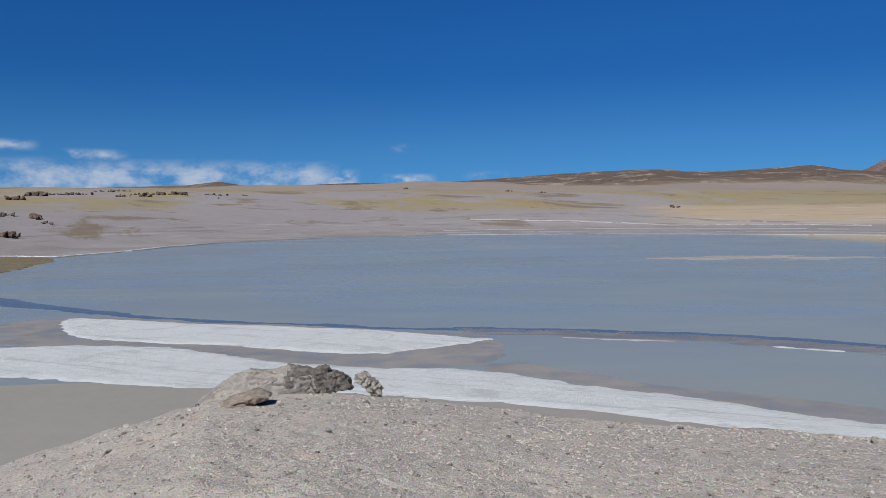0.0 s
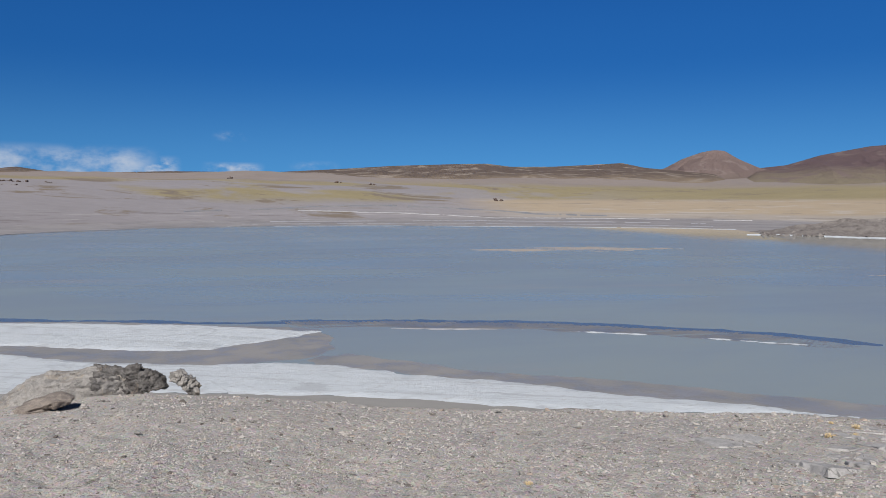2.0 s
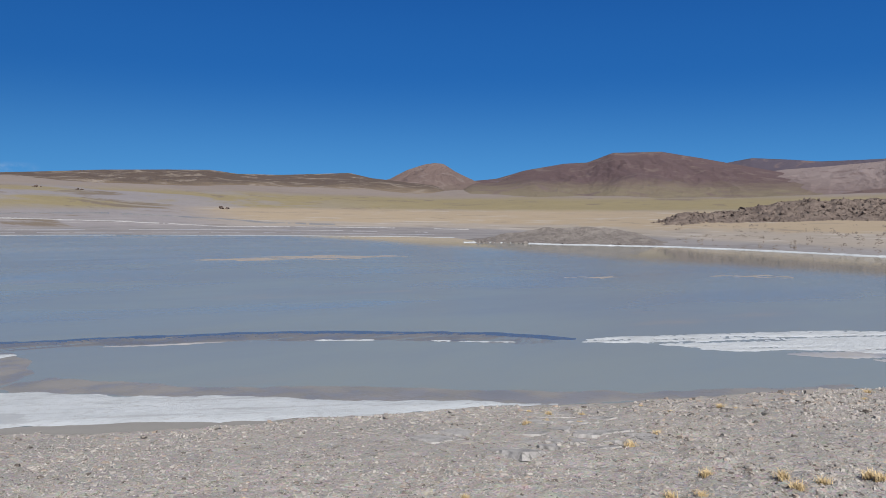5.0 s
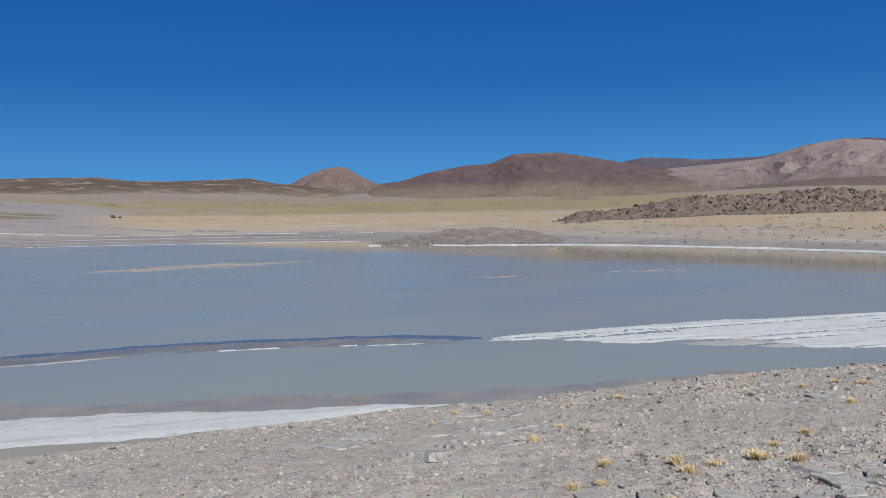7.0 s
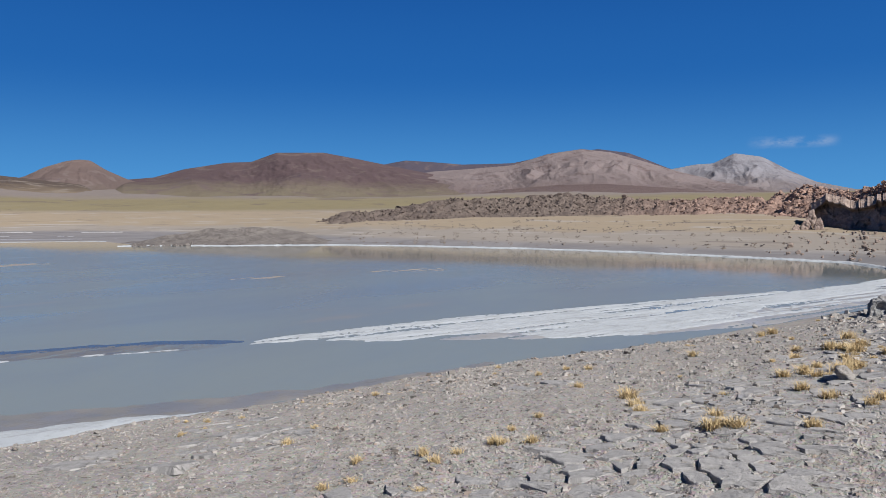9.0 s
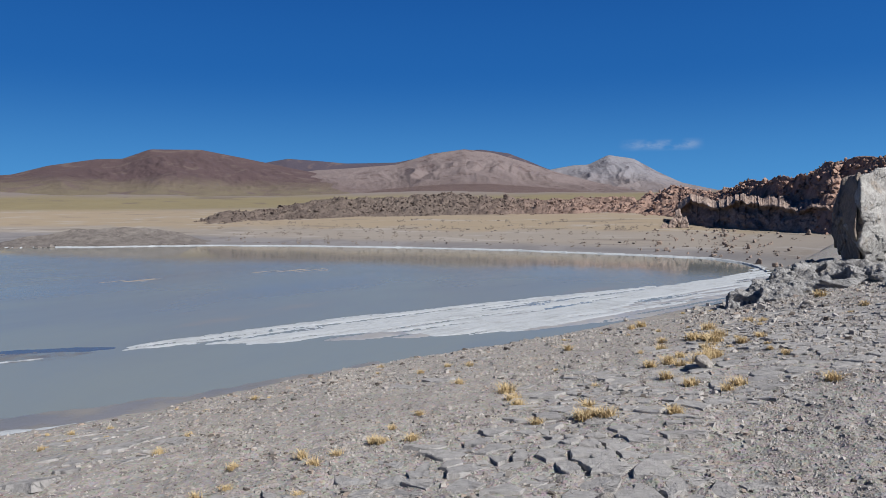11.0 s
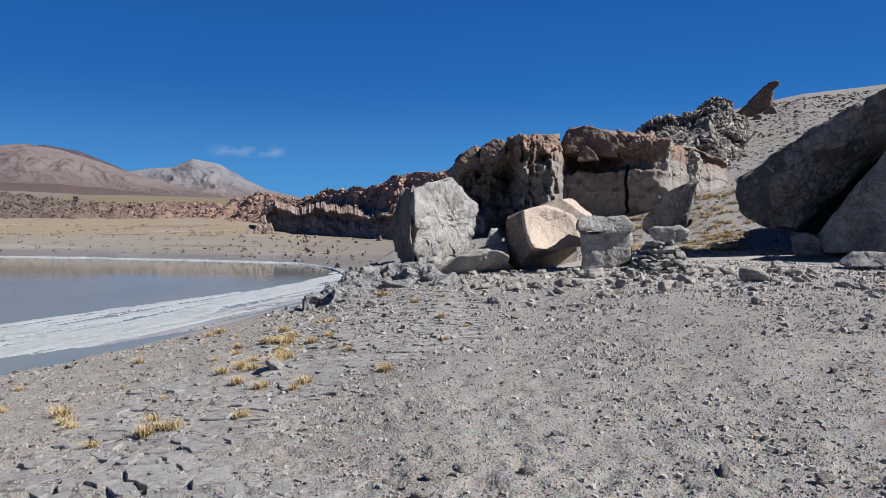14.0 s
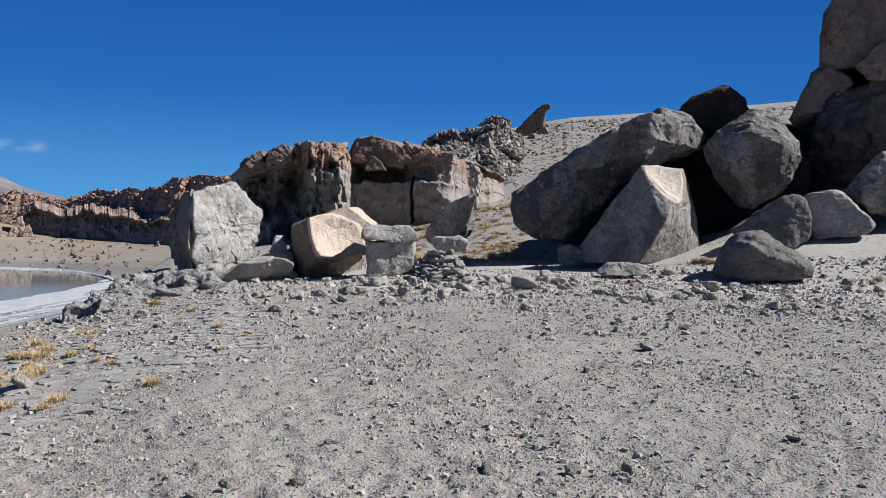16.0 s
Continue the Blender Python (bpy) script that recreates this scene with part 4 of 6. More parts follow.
boulder("boulder", 100.7, 24.6, [[(-0.31, -0.45, -0.86), (-0.1, -0.45, -0.35), (-0.12, -0.35, -0.17), (0.1, -0.25, -0.13), (0.25, -0.25, -0.52), (0.28, -0.25, -1.08), (-0.27, -0.45, -1.08), (-0.21, 0.45, -1.03), (-0.09, 0.35, -0.22), (0.16, 0.45, -0.22), (0.35, 0.45, -1.11)]],
        TUFF, "small pointed grey rock behind the low boulder", level=5, round_=60, rough=0.03, seed=5)
# paler on the sunlit scoop, browner on the shaded sides, both by colour
boulder("boulder", 104.9, 24.6, [[(-0.82, -1.3, 0.41), (-0.44, -1.9, -0.69), (0.94, -0.6, -0.63), (1.14, 0.3, 0.22), (0.31, 0.6, 0.84), (-1.47, 0, 0.06), (-1.45, -0.2, -1.09), (-1.01, -0.9, -1.32), (-0.47, -0.5, 0.5), (-1.44, 1.5, 0.25), (0.33, 2.0, 0.91), (1.29, 2.0, 0.2), (1.14, 2.0, -0.74), (-1.49, 1.5, -1.35)],
         [(-0.59, -1.0, -1.02), (-1.09, -0.8, -1.35), (-0.45, -0.6, -1.5), (0.3, 0.6, -1.65), (-1.26, 0.5, -1.11), (0.95, 1.5, -1.6), (0.9, 1.4, -0.7), (-1.2, 1.2, -1.68)]],
        BROWN_TUFF, "warm beige block with a fresh sunlit scooped face and brown sides", fresh=WARM_TUFF, level=7, round_=150, rough=0.006, seed=6, cracks=0.003, chips=0, warp=0.05, bites=[(1.03, -2.27, 0.85, 2.2)], relief=0.045, flake_size=0.6)
boulder("boulder", 106.5, 25.8, [[(-0.68, -0.85, 0.33), (-0.6, -0.85, 0.74), (-0.34, -0.54, 0.84), (-0.21, -1.14, 0.34), (-0.01, -0.04, 0.78), (0.61, 0.35, 0.28), (0.63, 0.35, -0.53), (-0.63, -0.65, -0.54), (-0.58, 0.55, 0.78), (-0.05, 0.76, 0.88), (0.55, 1.15, 0.28), (0.49, 1.15, -0.55)]],
        WARM_TUFF, "beige slanting block leaning behind the broken block", level=5, round_=140, rough=0.015, seed=7)
boulder("boulder", 108.7, 23.3, [[(-0.81, -0.96, 0.06), (-0.6, -0.75, 0.21), (0.59, -0.65, 0.23), (0.81, -0.75, 0.0), (0.8, -0.75, -0.26), (-0.77, -1.06, -0.22), (-0.5, 0.85, 0.25), (0.7, 0.85, 0.27), (0.88, 0.84, -0.19), (-0.75, 0.85, -0.14)],
         [(-0.73, -0.85, -0.18), (0.76, -0.65, -0.2), (0.82, -0.56, -0.43), (0.74, -0.55, -1.0), (-0.2, -0.74, -1.35), (-0.56, -0.85, -1.45), (-0.66, -0.85, -0.71), (-0.57, 0.85, -0.32), (0.85, 0.84, -0.28), (0.8, 0.85, -1.3), (-0.5, 0.65, -1.5)]],
        TUFF, "squat grey block with a flat top and a level crack", level=6, round_=60, rough=0.012, seed=8, cracks=0.006, relief=0.04, flake_size=0.5)
boulder("boulder", 113.4, 27.5, [[(0.75, -1.05, 1.45), (0.31, -1.14, 1.32), (-0.23, -1.04, 1.06), (-0.64, -0.85, 0.49), (-0.96, -0.56, 0.05), (-0.87, -0.35, -0.34), (0.01, -0.24, -0.4), (0.48, -0.14, -0.17), (0.64, -0.65, 0.73), (-0.6, 1.05, 0.42), (0.7, 0.65, 1.46), (0.59, 1.45, -0.07), (-0.52, 1.26, -0.31)]],
        DUSK_TUFF, "dark grey slab of rock standing on edge", level=6, round_=120, rough=0.008, seed=9, cracks=0.008, relief=0.07, flake_size=0.5, bites=[(0.92, -1.86, 0.42, 0.75)])
boulder("boulder", 113.1, 23.7, [[(-0.52, -0.85, -0.18), (-0.35, -0.84, -0.06), (0.32, -0.64, -0.04), (0.63, -0.65, -0.19), (0.6, -0.55, -0.49), (-0.29, -0.74, -0.55), (-0.41, 0.66, -0.07), (0.55, 0.65, -0.1), (0.6, 0.65, -0.42)]],
        TUFF, "flat-topped grey rock beside the pile of stones", level=5, round_=50, rough=0.025, seed=10)
boulder("boulder", 124.8, 29.7, [[(-3.59, -2.68, 0.93), (-3.38, -2.65, 0.37), (-2.44, -2.45, -0.24), (-1.59, -2.09, -0.25), (-0.32, -1.95, 1.72), (0.97, -1.97, 2.64), (-3.45, -2.76, 1.46), (-1.52, -2.99, 2.76), (0.33, -3.15, 3.77), (-1.66, -3.3, 1.75), (-3.64, 1.45, 1.58), (-1.45, 1.62, -0.07), (0.84, 1.64, 4.46)],
         [(-0.74, -1.96, 1.45), (0.97, -1.97, 2.64), (2.1, -1.93, 2.89), (3.06, -1.52, 3.27), (0.15, -3.05, 3.71), (1.33, -2.99, 4.3), (1.26, -3.18, 3.29), (1.76, -2.21, 4.54), (2.56, -1.67, 4.5), (3.22, -1.34, 3.76), (-1.54, -2.39, 2.3), (2.17, 2.57, 5.25), (3.71, 2.43, 4.11), (-0.41, 1.65, 2.32)]],
        DUSK_TUFF, "huge grey boulder leaning on the slope above a dark hollow", level=7, round_=80, rough=0.006, seed=11, cracks=0.003, pits=0.004, chips=5, relief=0.15, flake_size=1.0, bites=[(0.1, -5.15, 1.64, 1.9)])
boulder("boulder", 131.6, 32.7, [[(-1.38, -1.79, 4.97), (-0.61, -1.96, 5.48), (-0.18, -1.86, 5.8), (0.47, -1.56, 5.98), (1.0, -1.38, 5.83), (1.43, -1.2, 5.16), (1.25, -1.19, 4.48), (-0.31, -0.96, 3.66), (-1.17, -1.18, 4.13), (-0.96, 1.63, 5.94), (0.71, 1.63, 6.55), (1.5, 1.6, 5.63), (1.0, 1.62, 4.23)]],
        VARNISH_AND_SHADE, "nearly black rounded boulder wedged above the leaning boulder", level=6, round_=14, rough=0.022, seed=12)
boulder("boulder", 134.7, 29.3, [[(-1.83, -1.22, 3.24), (-1.34, -1.39, 3.79), (-0.05, -1.07, 4.65), (0.08, -0.77, 4.65), (0.63, -1.18, 4.26), (1.29, -1.2, 3.42), (1.44, -1.11, 2.9), (1.17, -0.9, 2.09), (0.41, -0.87, 1.46), (-0.11, -0.57, 1.16), (-0.66, -0.67, 1.31), (-1.52, -1.0, 2.28), (-0.36, -2.47, 3.57), (0.74, -2.28, 3.2), (0.7, -1.98, 2.33), (-0.85, -2.08, 2.51), (-1.32, -1.89, 3.1), (-1.01, 2.02, 4.4), (1.17, 2.01, 3.82), (0.07, 2.03, 1.72)]],
        DUSK_TUFF, "big grey boulder with a cracked face propped between rocks", level=7, round_=110, rough=0.007, seed=13, cracks=0.006, pits=0.004, chips=6, warp=0.1, relief=0.10, flake_size=0.8)
# the scoop's sunlight is helped by a paler stone colour
boulder("boulder", 127.4, 25.3, [[(-0.19, -0.6, 2.33), (1.09, 0.6, 2.38), (-2.1, -0.6, -0.32), (-1.79, -1.0, -0.76), (-0.17, -1.6, -0.77), (0.71, -1.2, 0.92), (0.52, -1.5, 0.41), (1.09, 0.8, 0.94), (1.75, 1.2, 0.04), (1.7, 1.3, -0.37), (0.67, -0.3, -0.72), (-0.01, -1.5, -0.74), (-1.53, 1.5, 0.45), (0.09, 1.6, 2.45), (1.28, 1.8, 2.41), (1.81, 1.8, -0.23), (-2.04, 1.2, -0.82)]],
        MID_TUFF, "wedge-shaped grey boulder with a pale sunlit scoop", fresh=FRESH_SUNLIT_TUFF, level=7, round_=150, rough=0.005, seed=14, cracks=0.003, chips=0, warp=0.05, bites=[(1.42, -0.74, 2.62, 1.42)], relief=0.05, flake_size=0.7)
boulder("boulder", 135.1, 22.0, [[(-1.22, -0.7, -0.83), (-1.15, -0.79, -0.46), (-0.97, -0.78, -0.13), (-0.59, -0.67, 0.26), (-0.05, -0.47, 0.35), (0.56, -0.48, 0.03), (0.96, -0.5, -0.27), (1.3, -0.42, -0.49), (1.25, -0.51, -0.77), (0.71, -0.78, -0.95), (-0.61, -0.87, -1.04), (-0.82, 0.72, -0.01), (0.03, 0.73, 0.32), (1.16, 0.7, -0.52), (-0.94, 0.72, -0.95), (-0.23, -1.37, -0.13), (0.48, -1.28, -0.32), (-0.08, -1.17, -0.98)]],
        LOAF, "low dark grey boulder rounded like a loaf", level=6, round_=22, rough=0.028, seed=15, pits=0.01)
boulder("boulder", 136.0, 25.4, [[(-1.3, -0.5, 0.4), (-0.52, -0.57, 0.95), (0.16, -0.57, 1.41), (0.46, -0.48, 1.52), (0.76, -0.39, 1.44), (0.93, -0.39, 1.18), (0.99, -0.5, 0.22), (0.43, -0.88, -0.22), (-1.11, -0.79, -0.01), (-0.55, 0.93, 1.05), (0.81, 0.91, 1.48), (0.93, 0.91, 0.23)]],
        LOAF, "dark humped boulder with a rounded back", level=6, round_=22, rough=0.025, seed=16, pits=0.008)
boulder("boulder", 139.9, 26.5, [[(-1.08, -0.6, 1.43), (-0.74, -0.69, 1.63), (-0.35, -0.68, 1.71), (0.09, -0.58, 1.58), (0.47, -0.59, 1.16), (0.96, -0.5, 0.67), (0.8, -0.6, 0.27), (-0.69, -0.79, 0.16), (-0.77, 0.81, 1.59), (0.03, 0.82, 1.68), (0.91, 0.8, 0.72), (-0.73, 0.81, 0.42)]],
        TUFF, "rounded grey boulder sloping to the ground", level=6, round_=22, rough=0.022, seed=17, bites=[(-0.25, -1.58, 0.56, 0.8)])
boulder("boulder", 142.4, 28.7, [[(-1.14, -1.2, 1.7), (-0.79, -1.29, 2.22), (-0.35, -1.19, 2.89), (0.1, -1.09, 3.06), (0.86, -1.01, 2.6), (1.02, -1.11, 0.66), (-0.29, -1.49, 0.95), (-0.61, -1.89, 1.45), (-0.61, 1.61, 2.65), (0.88, 1.59, 2.62), (0.62, 1.6, 0.72)]],
        MID_TUFF, "grey boulder at the foot of the rock tower", level=6, round_=60, rough=0.035, seed=18, pits=0.03, cracks=0.012)
boulder("boulder", 125.8, 21.7, [[(-0.72, -0.36, -0.92), (-0.31, -0.25, -0.65), (0.29, -0.15, -0.6), (0.69, -0.16, -0.75), (0.56, -0.46, -0.96), (-0.47, -0.55, -1.02), (-0.4, 0.65, -0.66), (0.61, 0.64, -0.71)]],
        TUFF, "flat pale slab lying before the wedge boulder", level=5, round_=60, rough=0.03, seed=19)
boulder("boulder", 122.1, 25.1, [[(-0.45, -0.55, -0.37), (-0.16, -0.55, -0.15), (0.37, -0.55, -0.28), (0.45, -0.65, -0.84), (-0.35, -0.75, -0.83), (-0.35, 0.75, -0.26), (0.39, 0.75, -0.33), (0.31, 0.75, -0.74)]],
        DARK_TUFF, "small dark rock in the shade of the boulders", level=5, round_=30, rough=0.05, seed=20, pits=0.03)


def leaning_rock():
    top = new("standing_rock", None)
    top.matrix_world = spot(118.9, 76.3, EYE + 9.5)
    tagged(top, "slanting brown rock beam pointing at the sky on a stone foot", "rock")
    inv = top.matrix_world.inverted()
    shapes = [[(-1.8, -0.96, 9.85), (-0.62, -0.94, 11.19), (1.09, -0.95, 12.75), (1.64, -0.96, 12.48), (1.47, -0.96, 10.83), (0.78, -0.95, 10.27), (-0.58, -0.94, 9.7), (-1.57, 1.54, 10.35), (1.02, 1.55, 13.0), (1.47, 1.54, 11.07)],
         [(0.5, -1.14, 12.16), (1.14, -1.15, 12.83), (1.84, -1.17, 13.08), (2.17, -1.17, 12.83), (2.07, -1.17, 12.5), (1.38, -1.16, 12.11), (0.73, 0.25, 12.45), (1.71, 0.24, 13.18), (2.05, 0.23, 12.9)],
         [(-0.19, -1.94, 9.47), (0.12, -1.94, 10.02), (0.56, -1.94, 9.91), (0.68, -1.95, 9.48), (-0.08, -0.94, 9.6), (0.52, -0.94, 9.66)],
         [(0.67, -1.35, 10.0), (1.03, -1.35, 10.66), (1.63, -1.36, 10.77), (1.98, -1.37, 10.01), (0.91, 0.05, 10.19), (1.9, 0.03, 10.2)]]
    for name, corners, seed in zip(("beam", "beak", "foot", "foot"), shapes, (21, 24, 27, 28)):
        p, f = rock_shape(corners, 5, 70, 0.02, 0.01, seed)
        ob = part(name, mesh_of(name, p, f), BEAM_ROCK, top)
        ob.matrix_local = inv @ spot(118.9, 76.3, EYE)


leaning_rock()
boulder("boulder", 116.3, 74.3, [[(-1.55, -1.96, 10.19), (-0.88, -1.95, 11.16), (-0.14, -1.94, 11.39), (0.6, -1.94, 11.24), (1.47, -1.96, 10.78), (1.61, -1.96, 9.4), (0.35, -1.94, 9.06), (-1.36, -1.95, 9.24), (-1.36, 2.05, 11.1), (0.3, 2.06, 11.92), (1.32, 2.05, 11.49), (1.37, 2.05, 9.81)]],
        DARK_TUFF, "jagged brown crag on the skyline", level=6, round_=60, rough=0.07, pits=0.06, seed=22)


def strata_material():
    """Grey tuff below, a reddish crumbling layer above."""
    k = Nodes("tuff_strata")
    z = k.calc("ADD", k.axis("Z"), k.calc("MULTIPLY", k.calc("SUBTRACT", k.noise(0.5, 6, 0.65), 0.5), 3.4))
    grey = k.mix(k.ramp(k.noise(0.5, 6, 0.6), 0.4, 0.62), (0.38, 0.345, 0.32), (0.28, 0.252, 0.235))
    red = k.mix(k.ramp(k.noise(0.9, 6, 0.65), 0.4, 0.6), (0.40, 0.275, 0.215), (0.25, 0.17, 0.135))
    c = k.mix(k.ramp(z, 4.1, 5.5), grey, red)
    c = k.mix(k.ramp(k.noise(1.0, 8, 0.7, (2.2, 2.2, 0.3)), 0.54, 0.68), c, (0.15, 0.115, 0.10))
    fine = k.noise(12, 7, 0.72)
    c = k.mix(0.6, c, k.mix(fine, (0.2, 0.2, 0.2), (0.8, 0.8, 0.8)), "OVERLAY")
    k.bump(k.noise(3.5, 8, 0.7), 0.9, 0.12)
    k.bump(fine, 0.5, 0.03)
    return k.done(c, 0.93, 0.2)


CAP_ROCK = rock_material("cap_rock", (0.33, 0.255, 0.21), (0.22, 0.165, 0.14), (0.37, 0.265, 0.20), 0.8, 0.06)
PALE_ROCK = rock_material("pale_fluted_tuff", (0.44, 0.41, 0.38), (0.36, 0.33, 0.30), (0.41, 0.34, 0.285), 0.5, 0.05)
CAVE_ROCK = rock_material("hollowed_tuff", (0.34, 0.27, 0.225), (0.24, 0.19, 0.165), (0.36, 0.26, 0.20), 0.8, 0.06)
RED_ROCK = rock_material("red_crumbly_tuff", (0.42, 0.30, 0.235), (0.28, 0.195, 0.155), (0.46, 0.345, 0.28), 0.9, 0.06)


STRATA = strata_material()


def scarp(az, d, high, low, sculpt, rows=120, cols=420, back=6.0, bumpy=0.12, edge=1.0, rise=0.06):
    """A rock wall along the compass: its top and foot in degrees seen from the lens, carved by sculpt(az, v, s, z) in metres of depth."""
    u = np.linspace(az[0], az[-1], cols)
    d0 = np.interp(u, az, d)
    zt = EYE + d0 * np.tan(np.radians(np.interp(u, az, high)))
    zb = EYE + d0 * np.tan(np.radians(np.interp(u, az, low)))
    scale = d0.mean()
    zt = zt + edge * 0.006 * scale * fbm(flat3(u * 1.3, u * 0), 5, 3) + edge * 0.004 * scale * np.round(2 * fbm(flat3(u * 0.9, u * 0 + 4), 3, 8)) / 2
    v = np.concatenate([np.linspace(0, 1, rows), 1 + np.linspace(0.02, 1, 16)])
    uu, vv = np.meshgrid(np.arange(cols), v, indexing="ij")
    face = np.minimum(vv, 1)
    z = zb[uu] + (zt - zb)[uu] * face
    s = np.radians(u[uu]) * scale
    depth = sculpt(u[uu].ravel(), face.ravel(), s.ravel(), z.ravel()).reshape(z.shape)
    on_top = np.maximum(vv - 1, 0)
    r = d0[uu] + depth * (1 - np.minimum(on_top * 4, 1)) + on_top * back
    z = z + on_top * back * rise + np.where(on_top > 0, bumpy * fbm(flat3(s.ravel() * 60 / scale, r.ravel() * 60 / scale), 4, 9).reshape(z.shape), 0)
    a = np.radians(u[uu])
    p = np.stack([np.sin(a) * r, np.cos(a) * r, z], -1).reshape(-1, 3)
    return p, grid_faces(cols, len(v))[:, ::-1]


def carve(az, v, s, z):
    """Hollows of the near cliff, in metres inward."""
    p = np.stack([s, z, s * 0 + 1.7], -1)
    az = az + 0.30 * fbm(p * np.array([0.5, 0.9, 1]), 3, 81) + 0.10 * fbm(p * np.array([2.0, 2.6, 1]), 3, 83)
    v = v + 0.035 * fbm(p * np.array([0.8, 0.8, 1]), 3, 85)
    left = 1 - step(105.2, 106.0, az)
    mid_ = step(105.3, 106.1, az) * (1 - step(112.8, 113.8, az))
    # the hollowed left part: dark caves between hanging ribs, a rounded pillar at its end
    hang = np.abs(fbm(p * np.array([1.5, 0.42, 1]), 4, 47))
    caves = step(-0.10, 0.22, fbm(p * np.array([0.55, 0.45, 1]), 4, 41) - 0.25 * step(102.8, 104.2, az)) * 2.4 + step(0.0, 0.3, fbm(p * np.array([1.9, 0.9, 1]), 3, 45)) * 0.8
    pillar = np.exp(-((az - 104.3) / 1.05) ** 2) * step(1.0, 0.7, v)
    out = left * (caves * step(0.93, 0.74, v) + 0.9 * hang - 1.7 * step(101.5, 103.0, az) - 0.9 * pillar + 0.6 * step(0.7, 0.35, v))
    out = out + left * 0.9 * step(0.66, 0.70, v) * step(102.5, 101.5, az)
    # an alcove under a roof above a smooth face
    alcove = step(0.60, 0.64, v) * (1 - step(0.84, 0.92, v)) * step(106.0, 106.5, az) * (1 - step(109.2, 109.9, az))
    out = out + mid_ * (2.4 * alcove + 0.9 * step(0.62, 0.67, v) * (1 - alcove) + 0.15 * fbm(p * 0.9, 4, 51) + 1.3 * step(0.62, 0.05, v) - 0.22 * (az - 108.5))
    out = out + mid_ * step(0.62, 0.66, v) * 0.7 * hang
    crack = np.exp(-((az - 110.35) / 0.08) ** 2)
    out = out + 1.3 * crack * step(0.72, 0.6, v)
    flutes = step(112.2, 113.0, az) * (0.9 * np.abs(fbm(p * np.array([1.1, 0.16, 1]), 3, 55)))
    out = out + flutes + step(112.6, 115.5, az) * (v * 2.4)
    block = np.floor(2.6 * fbm(p * np.array([0.8, 0.9, 1]), 3, 67))
    return out + 0.2 * block * (2.0 * left + 0.8 * step(0.62, 0.66, v)) + 0.26 * fbm(p * 2.4, 4, 57) - left * 0.4 * ridged(p * 1.5, 4, 71) + 0.3 * fbm(p * 0.8, 3, 59) + 0.10 * dishes(p * np.array([1.6, 1.6, 1]), 73)


def ledges(az, high, near=45.0, far=72.0, cols=260, rows=170):
    """The pale stepped slope that climbs from the cliff to a broken rim on the skyline."""
    u = np.linspace(az[0], az[-1], cols)
    low = np.degrees(np.arctan2(land(u, u * 0 + near) - 0.5 - EYE, near))
    top_ = np.interp(u, az, high)
    rim = 0.30 * fbm(flat3(u * 2.2, u * 0), 4, 141) + 0.12 * np.round(2 * fbm(flat3(u * 1.6, u * 0 + 3), 2, 142))
    v = np.linspace(0, 1.12, rows)
    uu, vv = np.meshgrid(np.arange(cols), v, indexing="ij")
    face = np.minimum(vv, 1)
    el = low[uu] + (top_ - low)[uu] * face + rim[uu] * step(0.82, 1.0, face)
    arc = np.radians(u[uu]) * 58
    p = np.stack([arc, vv * 24, arc * 0 + 2.0], -1).reshape(-1, 3)
    bed = (face.ravel() * 5 + 1.6 * fbm(p * np.array([0.25, 0.25, 1]), 3, 121))
    steps_ = ((np.floor(bed) + step(0.0, 0.8, bed - np.floor(bed))) / 5).reshape(el.shape)
    flutes = np.abs(fbm(p * np.array([0.6, 0.45, 1]), 4, 123)).reshape(el.shape) * (0.9 + 0.8 * step(0.78, 0.84, face))
    r = near + (far - near) * np.clip(0.6 * face + 0.4 * steps_, 0, 0.93) + 0.9 * flutes + 0.45 * (fbm(p * 1.1, 4, 125) + 0.7 * dishes(p * 0.8, 127)).reshape(el.shape)
    r = r + np.maximum(vv - 1, 0) * 60
    z = EYE + r * np.tan(np.radians(el)) - np.maximum(vv - 1, 0) * 10
    a = np.radians(u[uu])
    return np.stack([np.sin(a) * r, np.cos(a) * r, z], -1).reshape(-1, 3), grid_faces(cols, rows)[:, ::-1]


